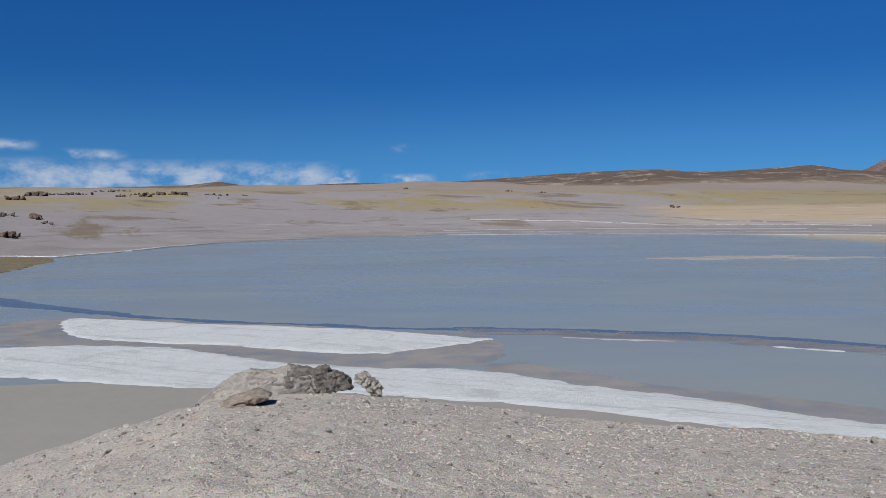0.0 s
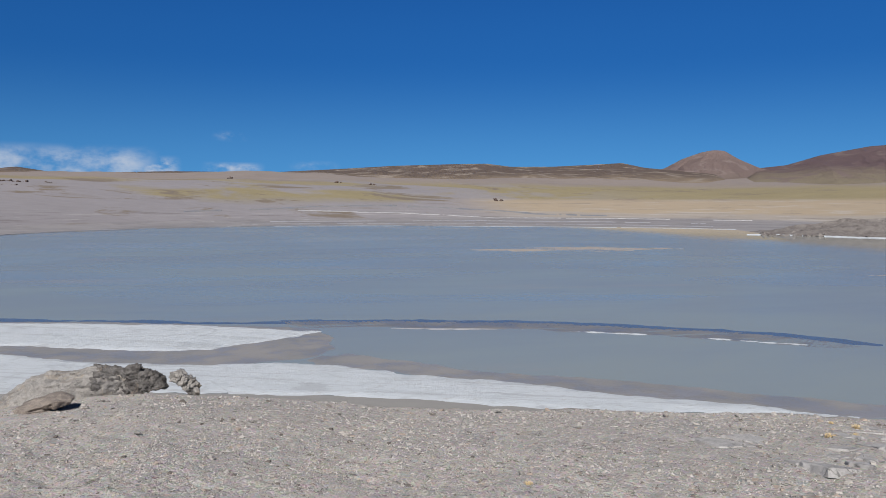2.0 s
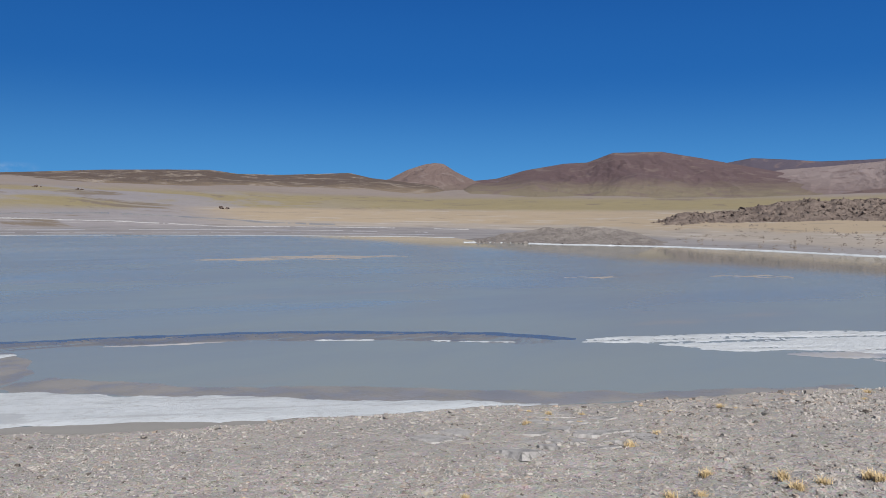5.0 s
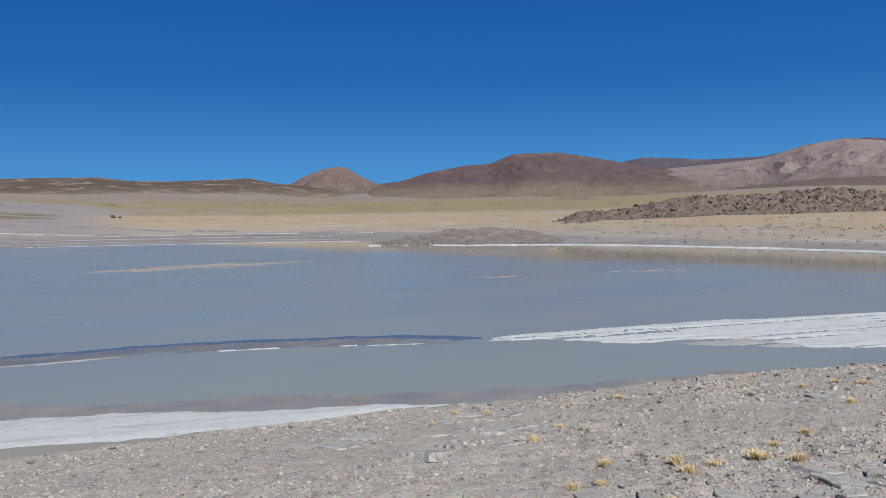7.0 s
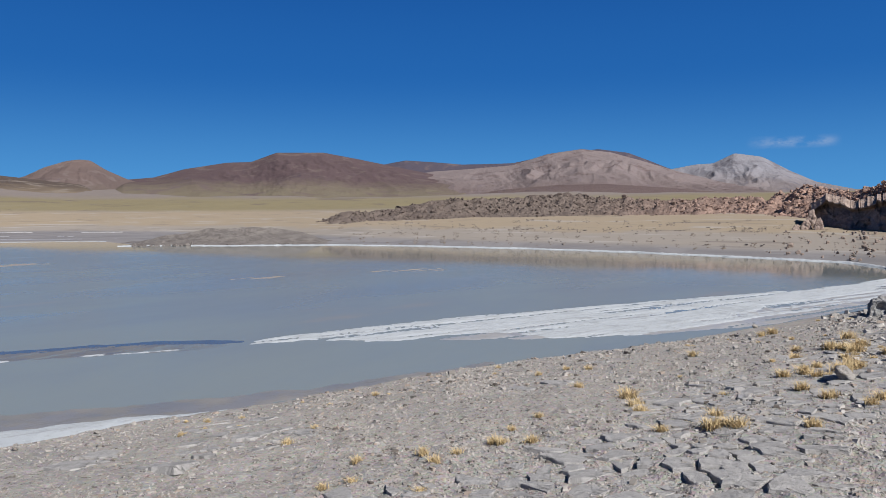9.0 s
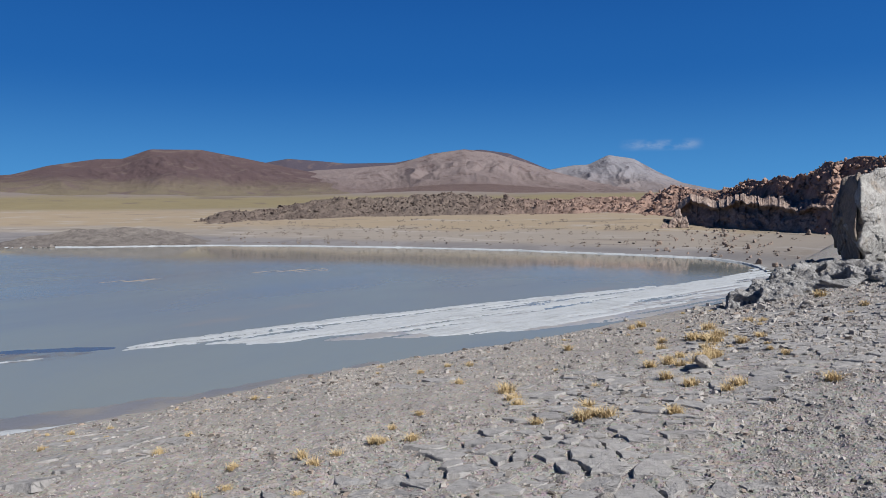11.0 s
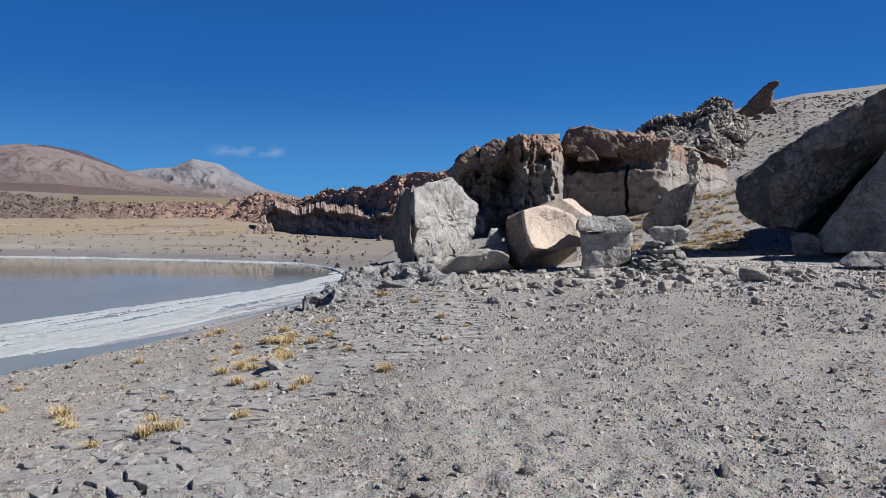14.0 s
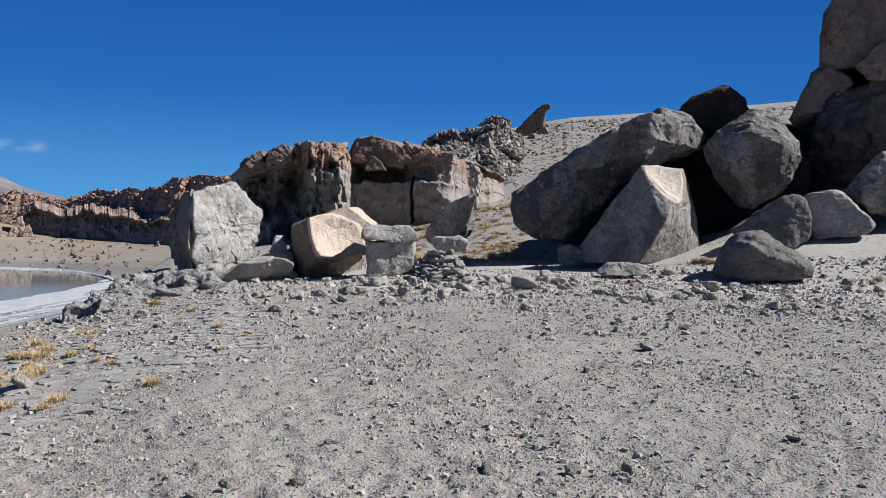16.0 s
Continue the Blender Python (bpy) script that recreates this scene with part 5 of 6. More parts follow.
def cliff():
    """The hollowed tuff cliff behind the boulders: buttresses and alcoves below, a crumbling cap above."""
    top = new("rock_cliff", None)
    top.matrix_world = spot(107, 43, EYE - 1.5)
    tagged(top, "weathered tuff cliff with dark hollows and a crumbling reddish cap", "cliff")
    inv = top.matrix_world.inverted()
    p, f = scarp([97.2, 98.4, 100, 101.5, 105.4, 106.0, 106.8, 109.6, 111.5, 113.2, 116.1, 117.2],
                 [43.0, 40.9, 40.3, 40.5, 41.5, 41.8, 42.1, 42.2, 42.4, 42.8, 45.0, 47.0],
                 [3.9, 4.9, 5.9, 6.3, 6.15, 6.4, 7.15, 6.6, 6.3, 6.0, 5.0, 4.2],
                 [-2.6, -2.6, -2.4, -2.2, -1.6, -1.2, -1.0, -0.6, -0.4, -0.2, 0.6, 1.0], carve)
    wall = mesh_of("face", p - np.array(top.matrix_world.translation), f)
    ob = part("face", wall, STRATA, top)
    ob.matrix_local = inv @ Matrix.Translation(top.matrix_world.translation)
    p, f = ledges([110.8, 111.9, 113.3, 114.6, 115.4, 116.2, 117.0, 117.5, 118.4], [6.6, 7.4, 7.9, 7.8, 8.3, 8.6, 8.4, 7.7, 7.0])
    slope = part("hillside", mesh_of("hillside", p - np.array(top.matrix_world.translation), f), PALE_ROCK, top)
    slope.matrix_local = inv @ Matrix.Translation(top.matrix_world.translation)
    rows = [
        ("buttress", 112.8, 44.1, [(-0.66, -1.35, 3.62), (-0.14, -1.34, 4.17), (0.32, -1.34, 4.28), (0.43, -1.34, 2.71), (0.31, -1.34, 1.38), (-0.53, -1.34, 1.11), (-0.75, -1.35, 2.2), (-0.32, 1.26, 4.39), (0.75, 1.25, 4.22), (0.69, 1.25, 1.71), (-0.5, 1.26, 1.34)], PALE_ROCK, 6, 40, 0.05, 0.03, 34),
        ("buttress", 114.5, 47.3, [(-0.79, -1.95, 4.21), (0.0, -1.94, 4.4), (0.69, -1.95, 3.91), (0.79, -1.95, 2.42), (-0.27, -1.94, 2.16), (-0.75, -1.95, 2.54), (-0.65, 2.06, 4.77), (0.74, 2.05, 4.44), (0.79, 2.05, 2.63), (-0.58, 2.06, 2.41)], PALE_ROCK, 6, 40, 0.07, 0.05, 42),
        ("cap", 98.8, 41.5, [(-0.77, -1.76, 3.18), (-0.29, -1.75, 3.74), (0.42, -1.75, 3.95), (0.66, -1.75, 3.05), (0.56, -1.75, 2.82), (-0.68, -1.76, 2.62), (-0.67, 1.84, 3.63), (0.63, 1.85, 4.25), (0.72, 1.84, 3.23)], CAP_ROCK, 6, 90, 0.03, 0.02, 35),
        ("cap", 100.6, 41.4, [(-0.64, -1.85, 3.26), (-0.49, -1.85, 3.94), (0.11, -1.85, 4.23), (0.56, -1.85, 4.17), (0.69, -1.85, 3.52), (0.36, -1.85, 3.08), (-0.55, -1.85, 2.95), (-0.49, 1.95, 4.39), (0.61, 1.95, 4.57), (0.69, 1.95, 3.45)], CAP_ROCK, 6, 90, 0.03, 0.02, 39),
        ("cap", 103.4, 42.2, [(-1.28, -2.07, 4.06), (-1.0, -2.06, 4.42), (-0.15, -2.05, 4.52), (1.0, -2.06, 4.63), (1.36, -2.07, 4.24), (1.03, -2.06, 3.52), (-0.55, -2.05, 3.28), (-1.2, -2.06, 3.31), (-1.27, 2.14, 4.82), (1.3, 2.14, 5.0), (1.33, 2.14, 3.77)], RED_ROCK, 6, 40, 0.07, 0.06, 36),
        ("cap", 107.7, 44.5, [(-1.5, -2.77, 4.3), (-1.13, -2.76, 5.01), (-0.28, -2.74, 5.2), (1.13, -2.76, 4.98), (1.5, -2.77, 4.65), (1.41, -2.76, 3.61), (-1.31, -2.76, 3.88), (-1.52, -0.77, 3.61), (1.41, -0.76, 3.65), (-1.35, 2.84, 5.65), (1.56, 2.83, 5.42), (1.53, 2.83, 3.95), (-1.48, 2.83, 3.85)], CAP_ROCK, 6, 110, 0.022, 0.012, 37),
        ("block", 107.5, 42.0, [(-0.54, -0.65, 3.29), (-0.46, -0.64, 3.69), (-0.08, -0.64, 4.15), (0.32, -0.64, 3.9), (0.64, -0.65, 3.33), (-0.35, 0.66, 3.87), (0.53, 0.66, 3.53), (-0.25, 0.66, 3.41)], CAP_ROCK, 5, 120, 0.02, 0.0, 38),
        ("block", 104.9, 40.8, [(-0.52, -0.55, 3.92), (-0.03, -0.54, 4.12), (0.49, -0.55, 4.08), (0.62, -0.55, 3.73), (-0.02, -0.54, 3.59), (-0.33, 0.55, 4.04), (0.5, 0.55, 4.13), (0.28, 0.56, 3.73)], RED_ROCK, 4, 60, 0.05, 0.0, 48),
        ("cap", 111.4, 44.1, [(-1.39, -2.16, 4.85), (-0.21, -2.14, 4.71), (1.28, -2.16, 4.44), (1.41, -2.16, 3.95), (0.44, -2.14, 3.55), (-1.23, -2.16, 3.5), (-1.47, 2.24, 5.44), (1.41, 2.24, 4.98), (1.37, 2.24, 3.95)], RED_ROCK, 6, 40, 0.08, 0.07, 43),
    ]
    for name, az, d, corners, mat, level, round_, rough, pits, seed in rows:
        p, f = rock_shape(corners, level, round_, rough, pits, seed)
        ob = part(name, mesh_of(name, p, f), mat, top)
        ob.matrix_local = inv @ spot(az, d, EYE)
    return slope


HILLSIDE = cliff()
HILL_STONE = rock_material("hill_stone", (0.36, 0.325, 0.29), (0.24, 0.215, 0.195), (0.36, 0.285, 0.235), 1.0, 0.03)


# tuff darkened so the tower's shaded blocks carry their shade in the colour
SHADE_ROCK = rock_material("shaded_tower_tuff", (0.15, 0.138, 0.132), (0.09, 0.083, 0.08), (0.16, 0.13, 0.112))


def tower():
    top = new("rock_tower", None)
    top.matrix_world = spot(142, 35, EYE - 1.0)
    tagged(top, "high dark rock tower of stacked blocks above the boulders", "cliff")
    inv = top.matrix_world.inverted()
    rows = [
        ("block", 143.1, 35.0, [(-2.71, -3.39, 7.98), (-2.27, -3.36, 8.97), (-1.44, -3.31, 10.13), (1.6, -3.34, 10.42), (2.49, -3.4, 7.24), (1.74, -3.35, 6.34), (-1.32, -3.31, 6.62), (-2.49, -3.37, 6.55), (-2.18, -1.25, 7.12), (1.87, -1.25, 6.76), (-2.54, 3.24, 10.88), (2.77, 3.2, 11.55), (2.9, 3.19, 7.63), (-2.67, 3.23, 8.15)], CAVE_ROCK, 7, 90, 0.03, 0.015, 51),
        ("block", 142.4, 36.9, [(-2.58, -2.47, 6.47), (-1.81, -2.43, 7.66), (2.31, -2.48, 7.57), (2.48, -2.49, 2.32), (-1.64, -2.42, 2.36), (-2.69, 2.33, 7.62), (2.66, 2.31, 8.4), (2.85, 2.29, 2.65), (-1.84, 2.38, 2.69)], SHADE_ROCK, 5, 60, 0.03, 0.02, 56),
        ("block", 142.5, 33.8, [(-1.16, -2.5, 6.69), (-0.31, -2.49, 7.31), (1.04, -2.51, 7.36), (1.08, -2.51, 6.0), (-0.78, -2.49, 5.96), (-1.12, 2.5, 7.87), (1.24, 2.48, 8.32), (1.3, 2.48, 6.74)], CAVE_ROCK, 6, 90, 0.03, 0.015, 54),
        ("block", 138.6, 33.3, [(-1.09, -1.79, 4.64), (-0.8, -1.78, 5.47), (-0.37, -1.78, 6.32), (0.18, -1.78, 6.59), (0.81, -1.79, 6.28), (1.04, -1.8, 5.82), (-0.25, -1.78, 4.86), (-1.01, -0.99, 4.48), (-0.05, -0.98, 4.66), (-0.89, 2.02, 5.36), (-0.11, 2.02, 7.26), (0.95, 2.01, 6.43)], CAVE_ROCK, 6, 110, 0.025, 0.015, 52),
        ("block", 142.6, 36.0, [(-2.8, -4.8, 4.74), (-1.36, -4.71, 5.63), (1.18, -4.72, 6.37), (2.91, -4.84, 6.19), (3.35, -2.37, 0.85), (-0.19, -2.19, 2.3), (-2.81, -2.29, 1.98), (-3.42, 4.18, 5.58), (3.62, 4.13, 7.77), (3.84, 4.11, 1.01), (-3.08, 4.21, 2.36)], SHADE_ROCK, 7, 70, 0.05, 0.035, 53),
    ]
    for name, az, d, corners, mat, level, round_, rough, pits, seed in rows:
        p, f = rock_shape(corners, level, round_, rough, pits, seed)
        ob = part(name, mesh_of(name, p, f), mat, top)
        ob.matrix_local = inv @ spot(az, d, EYE)


tower()

# the deep shade between the boulders is put into this rock's colour
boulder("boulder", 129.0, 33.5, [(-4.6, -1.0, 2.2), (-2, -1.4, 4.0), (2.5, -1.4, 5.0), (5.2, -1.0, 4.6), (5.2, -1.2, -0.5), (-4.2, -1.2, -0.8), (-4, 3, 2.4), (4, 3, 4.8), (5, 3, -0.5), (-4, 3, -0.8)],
        VARNISH_AND_SHADE, "rock mass behind the leaning boulders, near black for shade in the hollow", level=5, round_=25, rough=0.04, pits=0.03, seed=23)

# the outcrop on the near bank over the lake
BANK_ROCK = rock_material("bank_rock", (0.37, 0.345, 0.315), (0.29, 0.27, 0.25), (0.36, 0.31, 0.255), 2.2, 0.03)
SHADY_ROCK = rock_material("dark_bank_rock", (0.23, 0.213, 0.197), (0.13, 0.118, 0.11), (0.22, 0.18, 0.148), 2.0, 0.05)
boulder("rock_outcrop", -11.3, 13.2, [(-1.55, -0.5, -3.1), (-0.9, -0.6, -2.60), (-0.2, -0.7, -2.48), (0.45, -0.7, -2.50), (0.8, -0.6, -2.8), (0.9, -0.6, -3.2), (-0.8, -0.9, -3.2), (-0.9, 0.4, -2.68), (-0.2, 0.5, -2.54), (0.3, 0.5, -2.54), (0.7, 0.4, -2.8), (0.8, 0.6, -3.3), (-1.5, 0.8, -3.3), (-1.8, -0.4, -3.25)],
        BANK_ROCK, "low grey rock outcrop at the edge of the bank", "rock", level=6, round_=10, rough=0.05, pits=0.02, seed=61)
for k_, (a_, d_, w_, h_) in enumerate([(-9.6, 12.75, 0.42, 0.34), (-8.2, 12.7, 0.30, 0.24), (-10.4, 12.7, 0.3, 0.36)]):
    z_ = -2.46 - h_ - 0.06 * k_
    boulder("rock_outcrop", a_, d_, [(-w_, -0.25, z_ - 0.1), (w_, -0.2, z_ - 0.1), (-w_ * 0.8, -0.2, z_ + h_), (w_ * 0.5, -0.15, z_ + h_), (w_ * 0.9, -0.1, z_ + h_ * 0.4), (-w_, 0.35, z_ + h_), (w_, 0.4, z_), (-w_, 0.4, z_ - 0.1)],
            SHADY_ROCK, "dark broken lump on the grey outcrop", "rock", "lumps on the bank outcrop", level=5, round_=30, rough=0.12, pits=0.08, seed=162 + k_)
boulder("boulder", -5.6, 12.9, [[(-0.24, -0.2, -2.78), (-0.22, -0.2, -2.63), (-0.05, -0.2, -2.61), (0.10, -0.2, -2.72), (0.02, -0.2, -2.84), (-0.2, 0.3, -2.68), (0.0, 0.3, -2.68)],
         [(-0.10, -0.15, -2.70), (0.06, -0.2, -2.68), (0.24, -0.2, -2.80), (0.26, -0.2, -2.98), (0.05, -0.2, -3.02), (0.0, 0.35, -2.75), (0.2, 0.35, -2.9), (0.1, 0.3, -3.0)]],
        BANK_ROCK, "small rugged grey boulder at the edge of the bank", level=5, round_=36, rough=0.11, pits=0.08, seed=63, warp=0.4)
boulder("boulder", -13.8, 11.7, [[(-0.46, -0.15, -2.76), (-0.28, -0.25, -2.68), (0.04, -0.25, -2.60), (0.24, -0.2, -2.64), (0.23, -0.2, -2.69), (-0.46, 0.3, -2.72), (0.1, 0.3, -2.6), (0.26, 0.25, -2.66), (0.0, -0.2, -2.72)],
         [(-0.46, -0.2, -2.72), (-0.1, -0.22, -2.70), (-0.12, -0.2, -2.9), (-0.46, -0.2, -2.9), (-0.4, 0.3, -2.7), (0.2, 0.3, -2.7), (0.2, 0.3, -2.9)]],
        BROWN_TUFF, "flat brown rock with a dark hollow under it", level=5, round_=48, rough=0.05, seed=64)


# ---- the far cliff and strewn rocks ----
def carve_far(az, v, s, z):
    """Hollows and columns of the far cliff, in metres inward."""
    p = np.stack([s, z, s * 0 + 5.1], -1)
    out = 6.0 * step(0.05, 0.35, fbm(p * np.array([0.06, 0.06, 1]), 4, 61)) - 6.0 * np.abs(fbm(p * np.array([0.06, 0.015, 1]), 4, 63)) * step(1.0, 0.8, v)
    block = np.floor(2.4 * fbm(p * np.array([0.12, 0.2, 1]), 3, 67))
    return out + 1.3 * block + 1.5 * fbm(p * 0.35, 4, 65) + 20.0 * v + 5.0 * dishes(p * np.array([0.05, 0.09, 1]), 69)


def far_cliff():
    top = new("rock_cliff", None)
    top.matrix_world = spot(88.5, 480, 8)
    tagged(top, "low brown cliff with shaded buttresses above the far shore", "cliff")
    inv = top.matrix_world.inverted()
    p, f = scarp([83.6, 84.4, 86, 88.6, 91, 93.6, 95], [560, 552, 528, 488, 450, 415, 400], [0.0, 0.60, 0.66, 0.55, 0.3, -0.1, -0.4], [-1.5, -1.5, -1.7, -1.8, -2.0, -2.1, -2.2], carve_far, 60, 520, 60.0, 2.5, 1.1, 0.13)
    ob = part("face", mesh_of("face", p - np.array(top.matrix_world.translation), f), FAR_STRATA, top)
    ob.matrix_local = inv @ Matrix.Translation(top.matrix_world.translation)
    for i, (az, d, w, h) in enumerate([(83.65, 548, 4.2, 13), (83.3, 541, 4.0, 7), (84.1, 538, 3.4, 8), (82.7, 540, 3.0, 4)]):
        z = height_at(az, d) - 1
        corners = [(-w, -2, z), (w, -2, z), (-w, 3, z), (w, 3, z), (-w * 0.4, 0, z + h), (w * 0.3, 1, z + h + 1), (w * 0.5, -1, z + h * 0.7)]
        p, f = rock_shape(corners, 4, 40, 0.08, 0.05, 90 + i)
        ob = part("pinnacle", mesh_of("pinnacle", p, f), FAR_STRATA, top)
        ob.matrix_local = inv @ spot(az, d, 0)


FAR_STRATA = rock_material("far_cliff_rock", (0.42, 0.325, 0.275), (0.28, 0.205, 0.17), (0.46, 0.385, 0.335), 0.2, 0.2)
far_cliff()


def crags(slope, count, seed):
    """Broken blocks that stand out of the far ridge, with its slope as parts of one ridge."""
    r = random.Random(seed)
    top = new("rocky_ridge", None)
    top.matrix_world = spot(80, 760, 10)
    tagged(top, "rugged reddish-brown ridge of broken rock", "ridge")
    inv = top.matrix_world.inverted()
    keep = slope.matrix_world.copy()
    for key in list(slope.keys()):
        del slope[key]
    slope.parent = top
    slope.matrix_local = inv @ keep
    meshes = []
    for i, (p, f) in enumerate(unit_stones(8, 4, 400, 1.0, 0.2)):
        me = mesh_of("crag", p - np.array([0, 0, 0.5]), f)
        me.materials.append(BROWN_ROCK)
        meshes.append(me)
    verts = slope.data.vertices
    n = 62
    for i in range(count):
        u = int(1300 * (0.05 + 0.91 * r.random() ** 0.75))
        s = int(44 * (1 - 0.75 * r.random() ** 1.3))
        q = verts[min(u * n + s, len(verts) - 1)].co
        w = r.choice([4, 5, 6, 8]) * r.uniform(0.7, 1.2) * (0.8 if u < 760 else 1.0)
        ob = new("crag", meshes[r.randrange(8)])
        ob.parent = top
        ob.matrix_local = inv @ Matrix.Translation(q) @ Euler((r.uniform(-0.3, 0.3), r.uniform(-0.3, 0.3), r.uniform(0, 6.28))).to_matrix().to_4x4() @ Matrix.Diagonal((w, w, w * r.uniform(0.7, 1.1), 1))


def unit_stones(count, level, seed, squash=0.6, rough=0.12):
    """A few lumps about one metre across to copy from."""
    out = []
    rng = random.Random(seed)
    for i in range(count):
        pts = [(rng.uniform(-0.5, 0.5), rng.uniform(-0.42, 0.42), rng.uniform(-0.5, 0.5) * squash) for _ in range(11)]
        p, f = rock_shape(pts, level, 60, rough, 0.0, seed + i, chips=6)
        out.append((p - np.array([0, 0, p[:, 2].min()]), f))
    return out


def strewn(name, where, shapes, mat, label, group, category="rock", sink=0.25):
    """Single rocks that share a few meshes. where: compass degrees, metres, width, turn."""
    meshes = []
    for p, f in shapes:
        me = mesh_of(name, p, f, True)
        me.materials.append(mat)
        meshes.append(me)
    for i, (az, d, w, turn) in enumerate(where):
        me = meshes[i % len(meshes)]
        tall = max(v.co.z for v in me.vertices)
        ob = new(name, me)
        ob.matrix_world = spot(az, d, height_at(az, d) - sink * w * tall, turn) @ Matrix.Diagonal((w, w, w, 1))
        tagged(ob, label, category, group)


crags(RIDGE, 300, 71)


def strew_over(slope, count, seed, size, spread, mat, label):
    """Countless broken stones all over a rocky slope, in one mesh."""
    r = np.random.RandomState(seed)
    q = np.array([v.co[:] for v in slope.data.vertices]) + np.array(slope.matrix_world.translation)
    q = q[r.randint(0, len(q), count)]
    v0, f0 = BALL[1]
    big = size * r.lognormal(0, 0.5, count)
    v = v0[None] * (1 + 0.4 * r.uniform(-1, 1, (count, len(v0), 1))) * big[:, None, None] * r.uniform(0.7, 1.3, (count, 1, 3)) + q[:, None] + r.uniform(-spread, spread, (count, 1, 3)) * np.array([1, 1, 0.1])
    f = f0[None] + (np.arange(count) * len(v0))[:, None, None]
    me = mesh_of("rubble", v.reshape(-1, 3), f.reshape(-1, 3), False)
    me.materials.append(mat)
    tagged(new("rubble", me), label, "rubble", kind="stuff")


bpy.context.view_layer.update()
strew_over(RIDGE, 8000, 19, 0.65, 2.5, BROWN_ROCK, "broken reddish-brown stones strewn over the ridge")
strew_over(HILLSIDE, 5000, 20, 0.11, 0.3, HILL_STONE, "pale grey stones lying on the ledges of the hillside")
rng = random.Random(11)
LUMPS = unit_stones(6, 3, 100, 0.9)
FLAT_LUMPS = unit_stones(6, 3, 130, 0.45)
where = []
for _ in range(110):
    az = rng.triangular(80.5, 93.5, 86)
    shore = np.interp(az, SHORE_AZ, SHORE_D)
    d = shore + rng.uniform(12, 150)
    where.append((az, d, rng.choice([1.2, 1.6, 2.0, 2.6, 3.6]) * rng.uniform(0.7, 1.3), rng.uniform(0, 360)))
strewn("rock", where, LUMPS, CAVE_ROCK, "grey-brown rock fallen below the far cliff", "rocks below the far cliff")
where = []
for a0, w0, n in ((61.5, 1.2, 10), (66.0, 1.0, 10), (70.5, 1.4, 14), (57.0, 1.5, 8), (75.0, 1.5, 12), (79.5, 1.2, 12)):
    for _ in range(n):
        az = a0 + rng.gauss(0, w0)
        d = np.interp(az, SHORE_AZ, SHORE_D) + rng.choice([45, 60, 130, 150, 170]) + rng.gauss(0, 12)
        where.append((az, d, rng.uniform(1.2, 3.4), rng.uniform(0, 360)))
strewn("rock", where, FLAT_LUMPS, RUBBLE, "dark rock lying on the sandy far shore", "rocks on the far shore")


SHORE_STONE = rock_material("shore_stone", (0.27, 0.225, 0.185), (0.19, 0.155, 0.13), (0.30, 0.26, 0.22), 0.3, 0.3)


def rubble_field(name, count, az0, az1, d_of, spread, size, mat, label, seed):
    """Countless small rocks on a far slope, in one mesh."""
    r = np.random.RandomState(seed)
    v0, f0 = BALL[1]
    az = r.uniform(az0, az1, count * 4)
    d = d_of(az) + r.uniform(0, 1, count * 4) * spread
    lie = fbm(flat3(az * 0.9, d * 0.06), 4, seed + 40)
    pick = np.argsort(-lie - 0.25 * r.uniform(0, 1, count * 4))[:count]
    az, d = az[pick], d[pick]
    z = land(az, d)
    s = size * r.lognormal(0, 0.45, count)
    x, y = np.sin(np.radians(az)) * d, np.cos(np.radians(az)) * d
    jit = 1 + 0.35 * r.uniform(-1, 1, (count, len(v0), 1))
    v = v0[None] * jit * s[:, None, None] * np.array([1, 1, 0.75]) * r.uniform(0.7, 1.3, (count, 1, 3))
    v = v + np.stack([x, y, z], -1)[:, None]
    f = f0[None] + (np.arange(count) * len(v0))[:, None, None]
    me = mesh_of(name, v.reshape(-1, 3), f.reshape(-1, 3), False)
    me.materials.append(mat)
    return tagged(new(name, me), label, "rubble", kind="stuff")


rubble_field("rubble", 3600, 50, 92, lambda a: np.interp(a, SHORE_AZ, SHORE_D) + 25 + 110 * (np.abs(np.sin(a * 3.1)) > 0.6), 120, 0.32, SHORE_STONE, "small brown stones scattered over the far sandy shore", 3)
rubble_field("rubble", 1500, 35.5, 48, lambda a: a * 0 + 566, 40, 0.8, RUBBLE, "grey stones covering the low spit", 4)


EDGE_ROCK = rock_material("edge_rock", (0.43, 0.42, 0.41), (0.30, 0.29, 0.285), (0.38, 0.35, 0.32), 1.6, 0.04)
BLACK_ROCK = rock_material("dark_brown_rock", (0.13, 0.095, 0.08), (0.08, 0.06, 0.05), (0.15, 0.11, 0.09), 0.2, 0.5)


def outcrop(az, d, wide, tall, n, seed):
    """A far clump of dark blocks on the plain."""
    r = random.Random(seed)
    top = new("rock_outcrop", None)
    z = height_at(az, d)
    top.matrix_world = spot(az, d, z - 1)
    tagged(top, "cluster of dark brown rocks on the far plain", "rock", "far rock clusters")
    for i in range(n * 3):
        p, f = LUMPS[r.randrange(len(LUMPS))]
        me = mesh_of("block", p, f)
        ob = part("block", me, BLACK_ROCK, top)
        s = 0.8 * tall * r.uniform(0.5, 1.4)
        ob.matrix_local = Matrix.Translation((r.uniform(-wide, wide) / 2, r.uniform(-6, 6), 0.3)) @ Matrix.Rotation(r.uniform(0, 6), 4, "Z") @ Matrix.Diagonal((s * 1.4, s, s, 1))


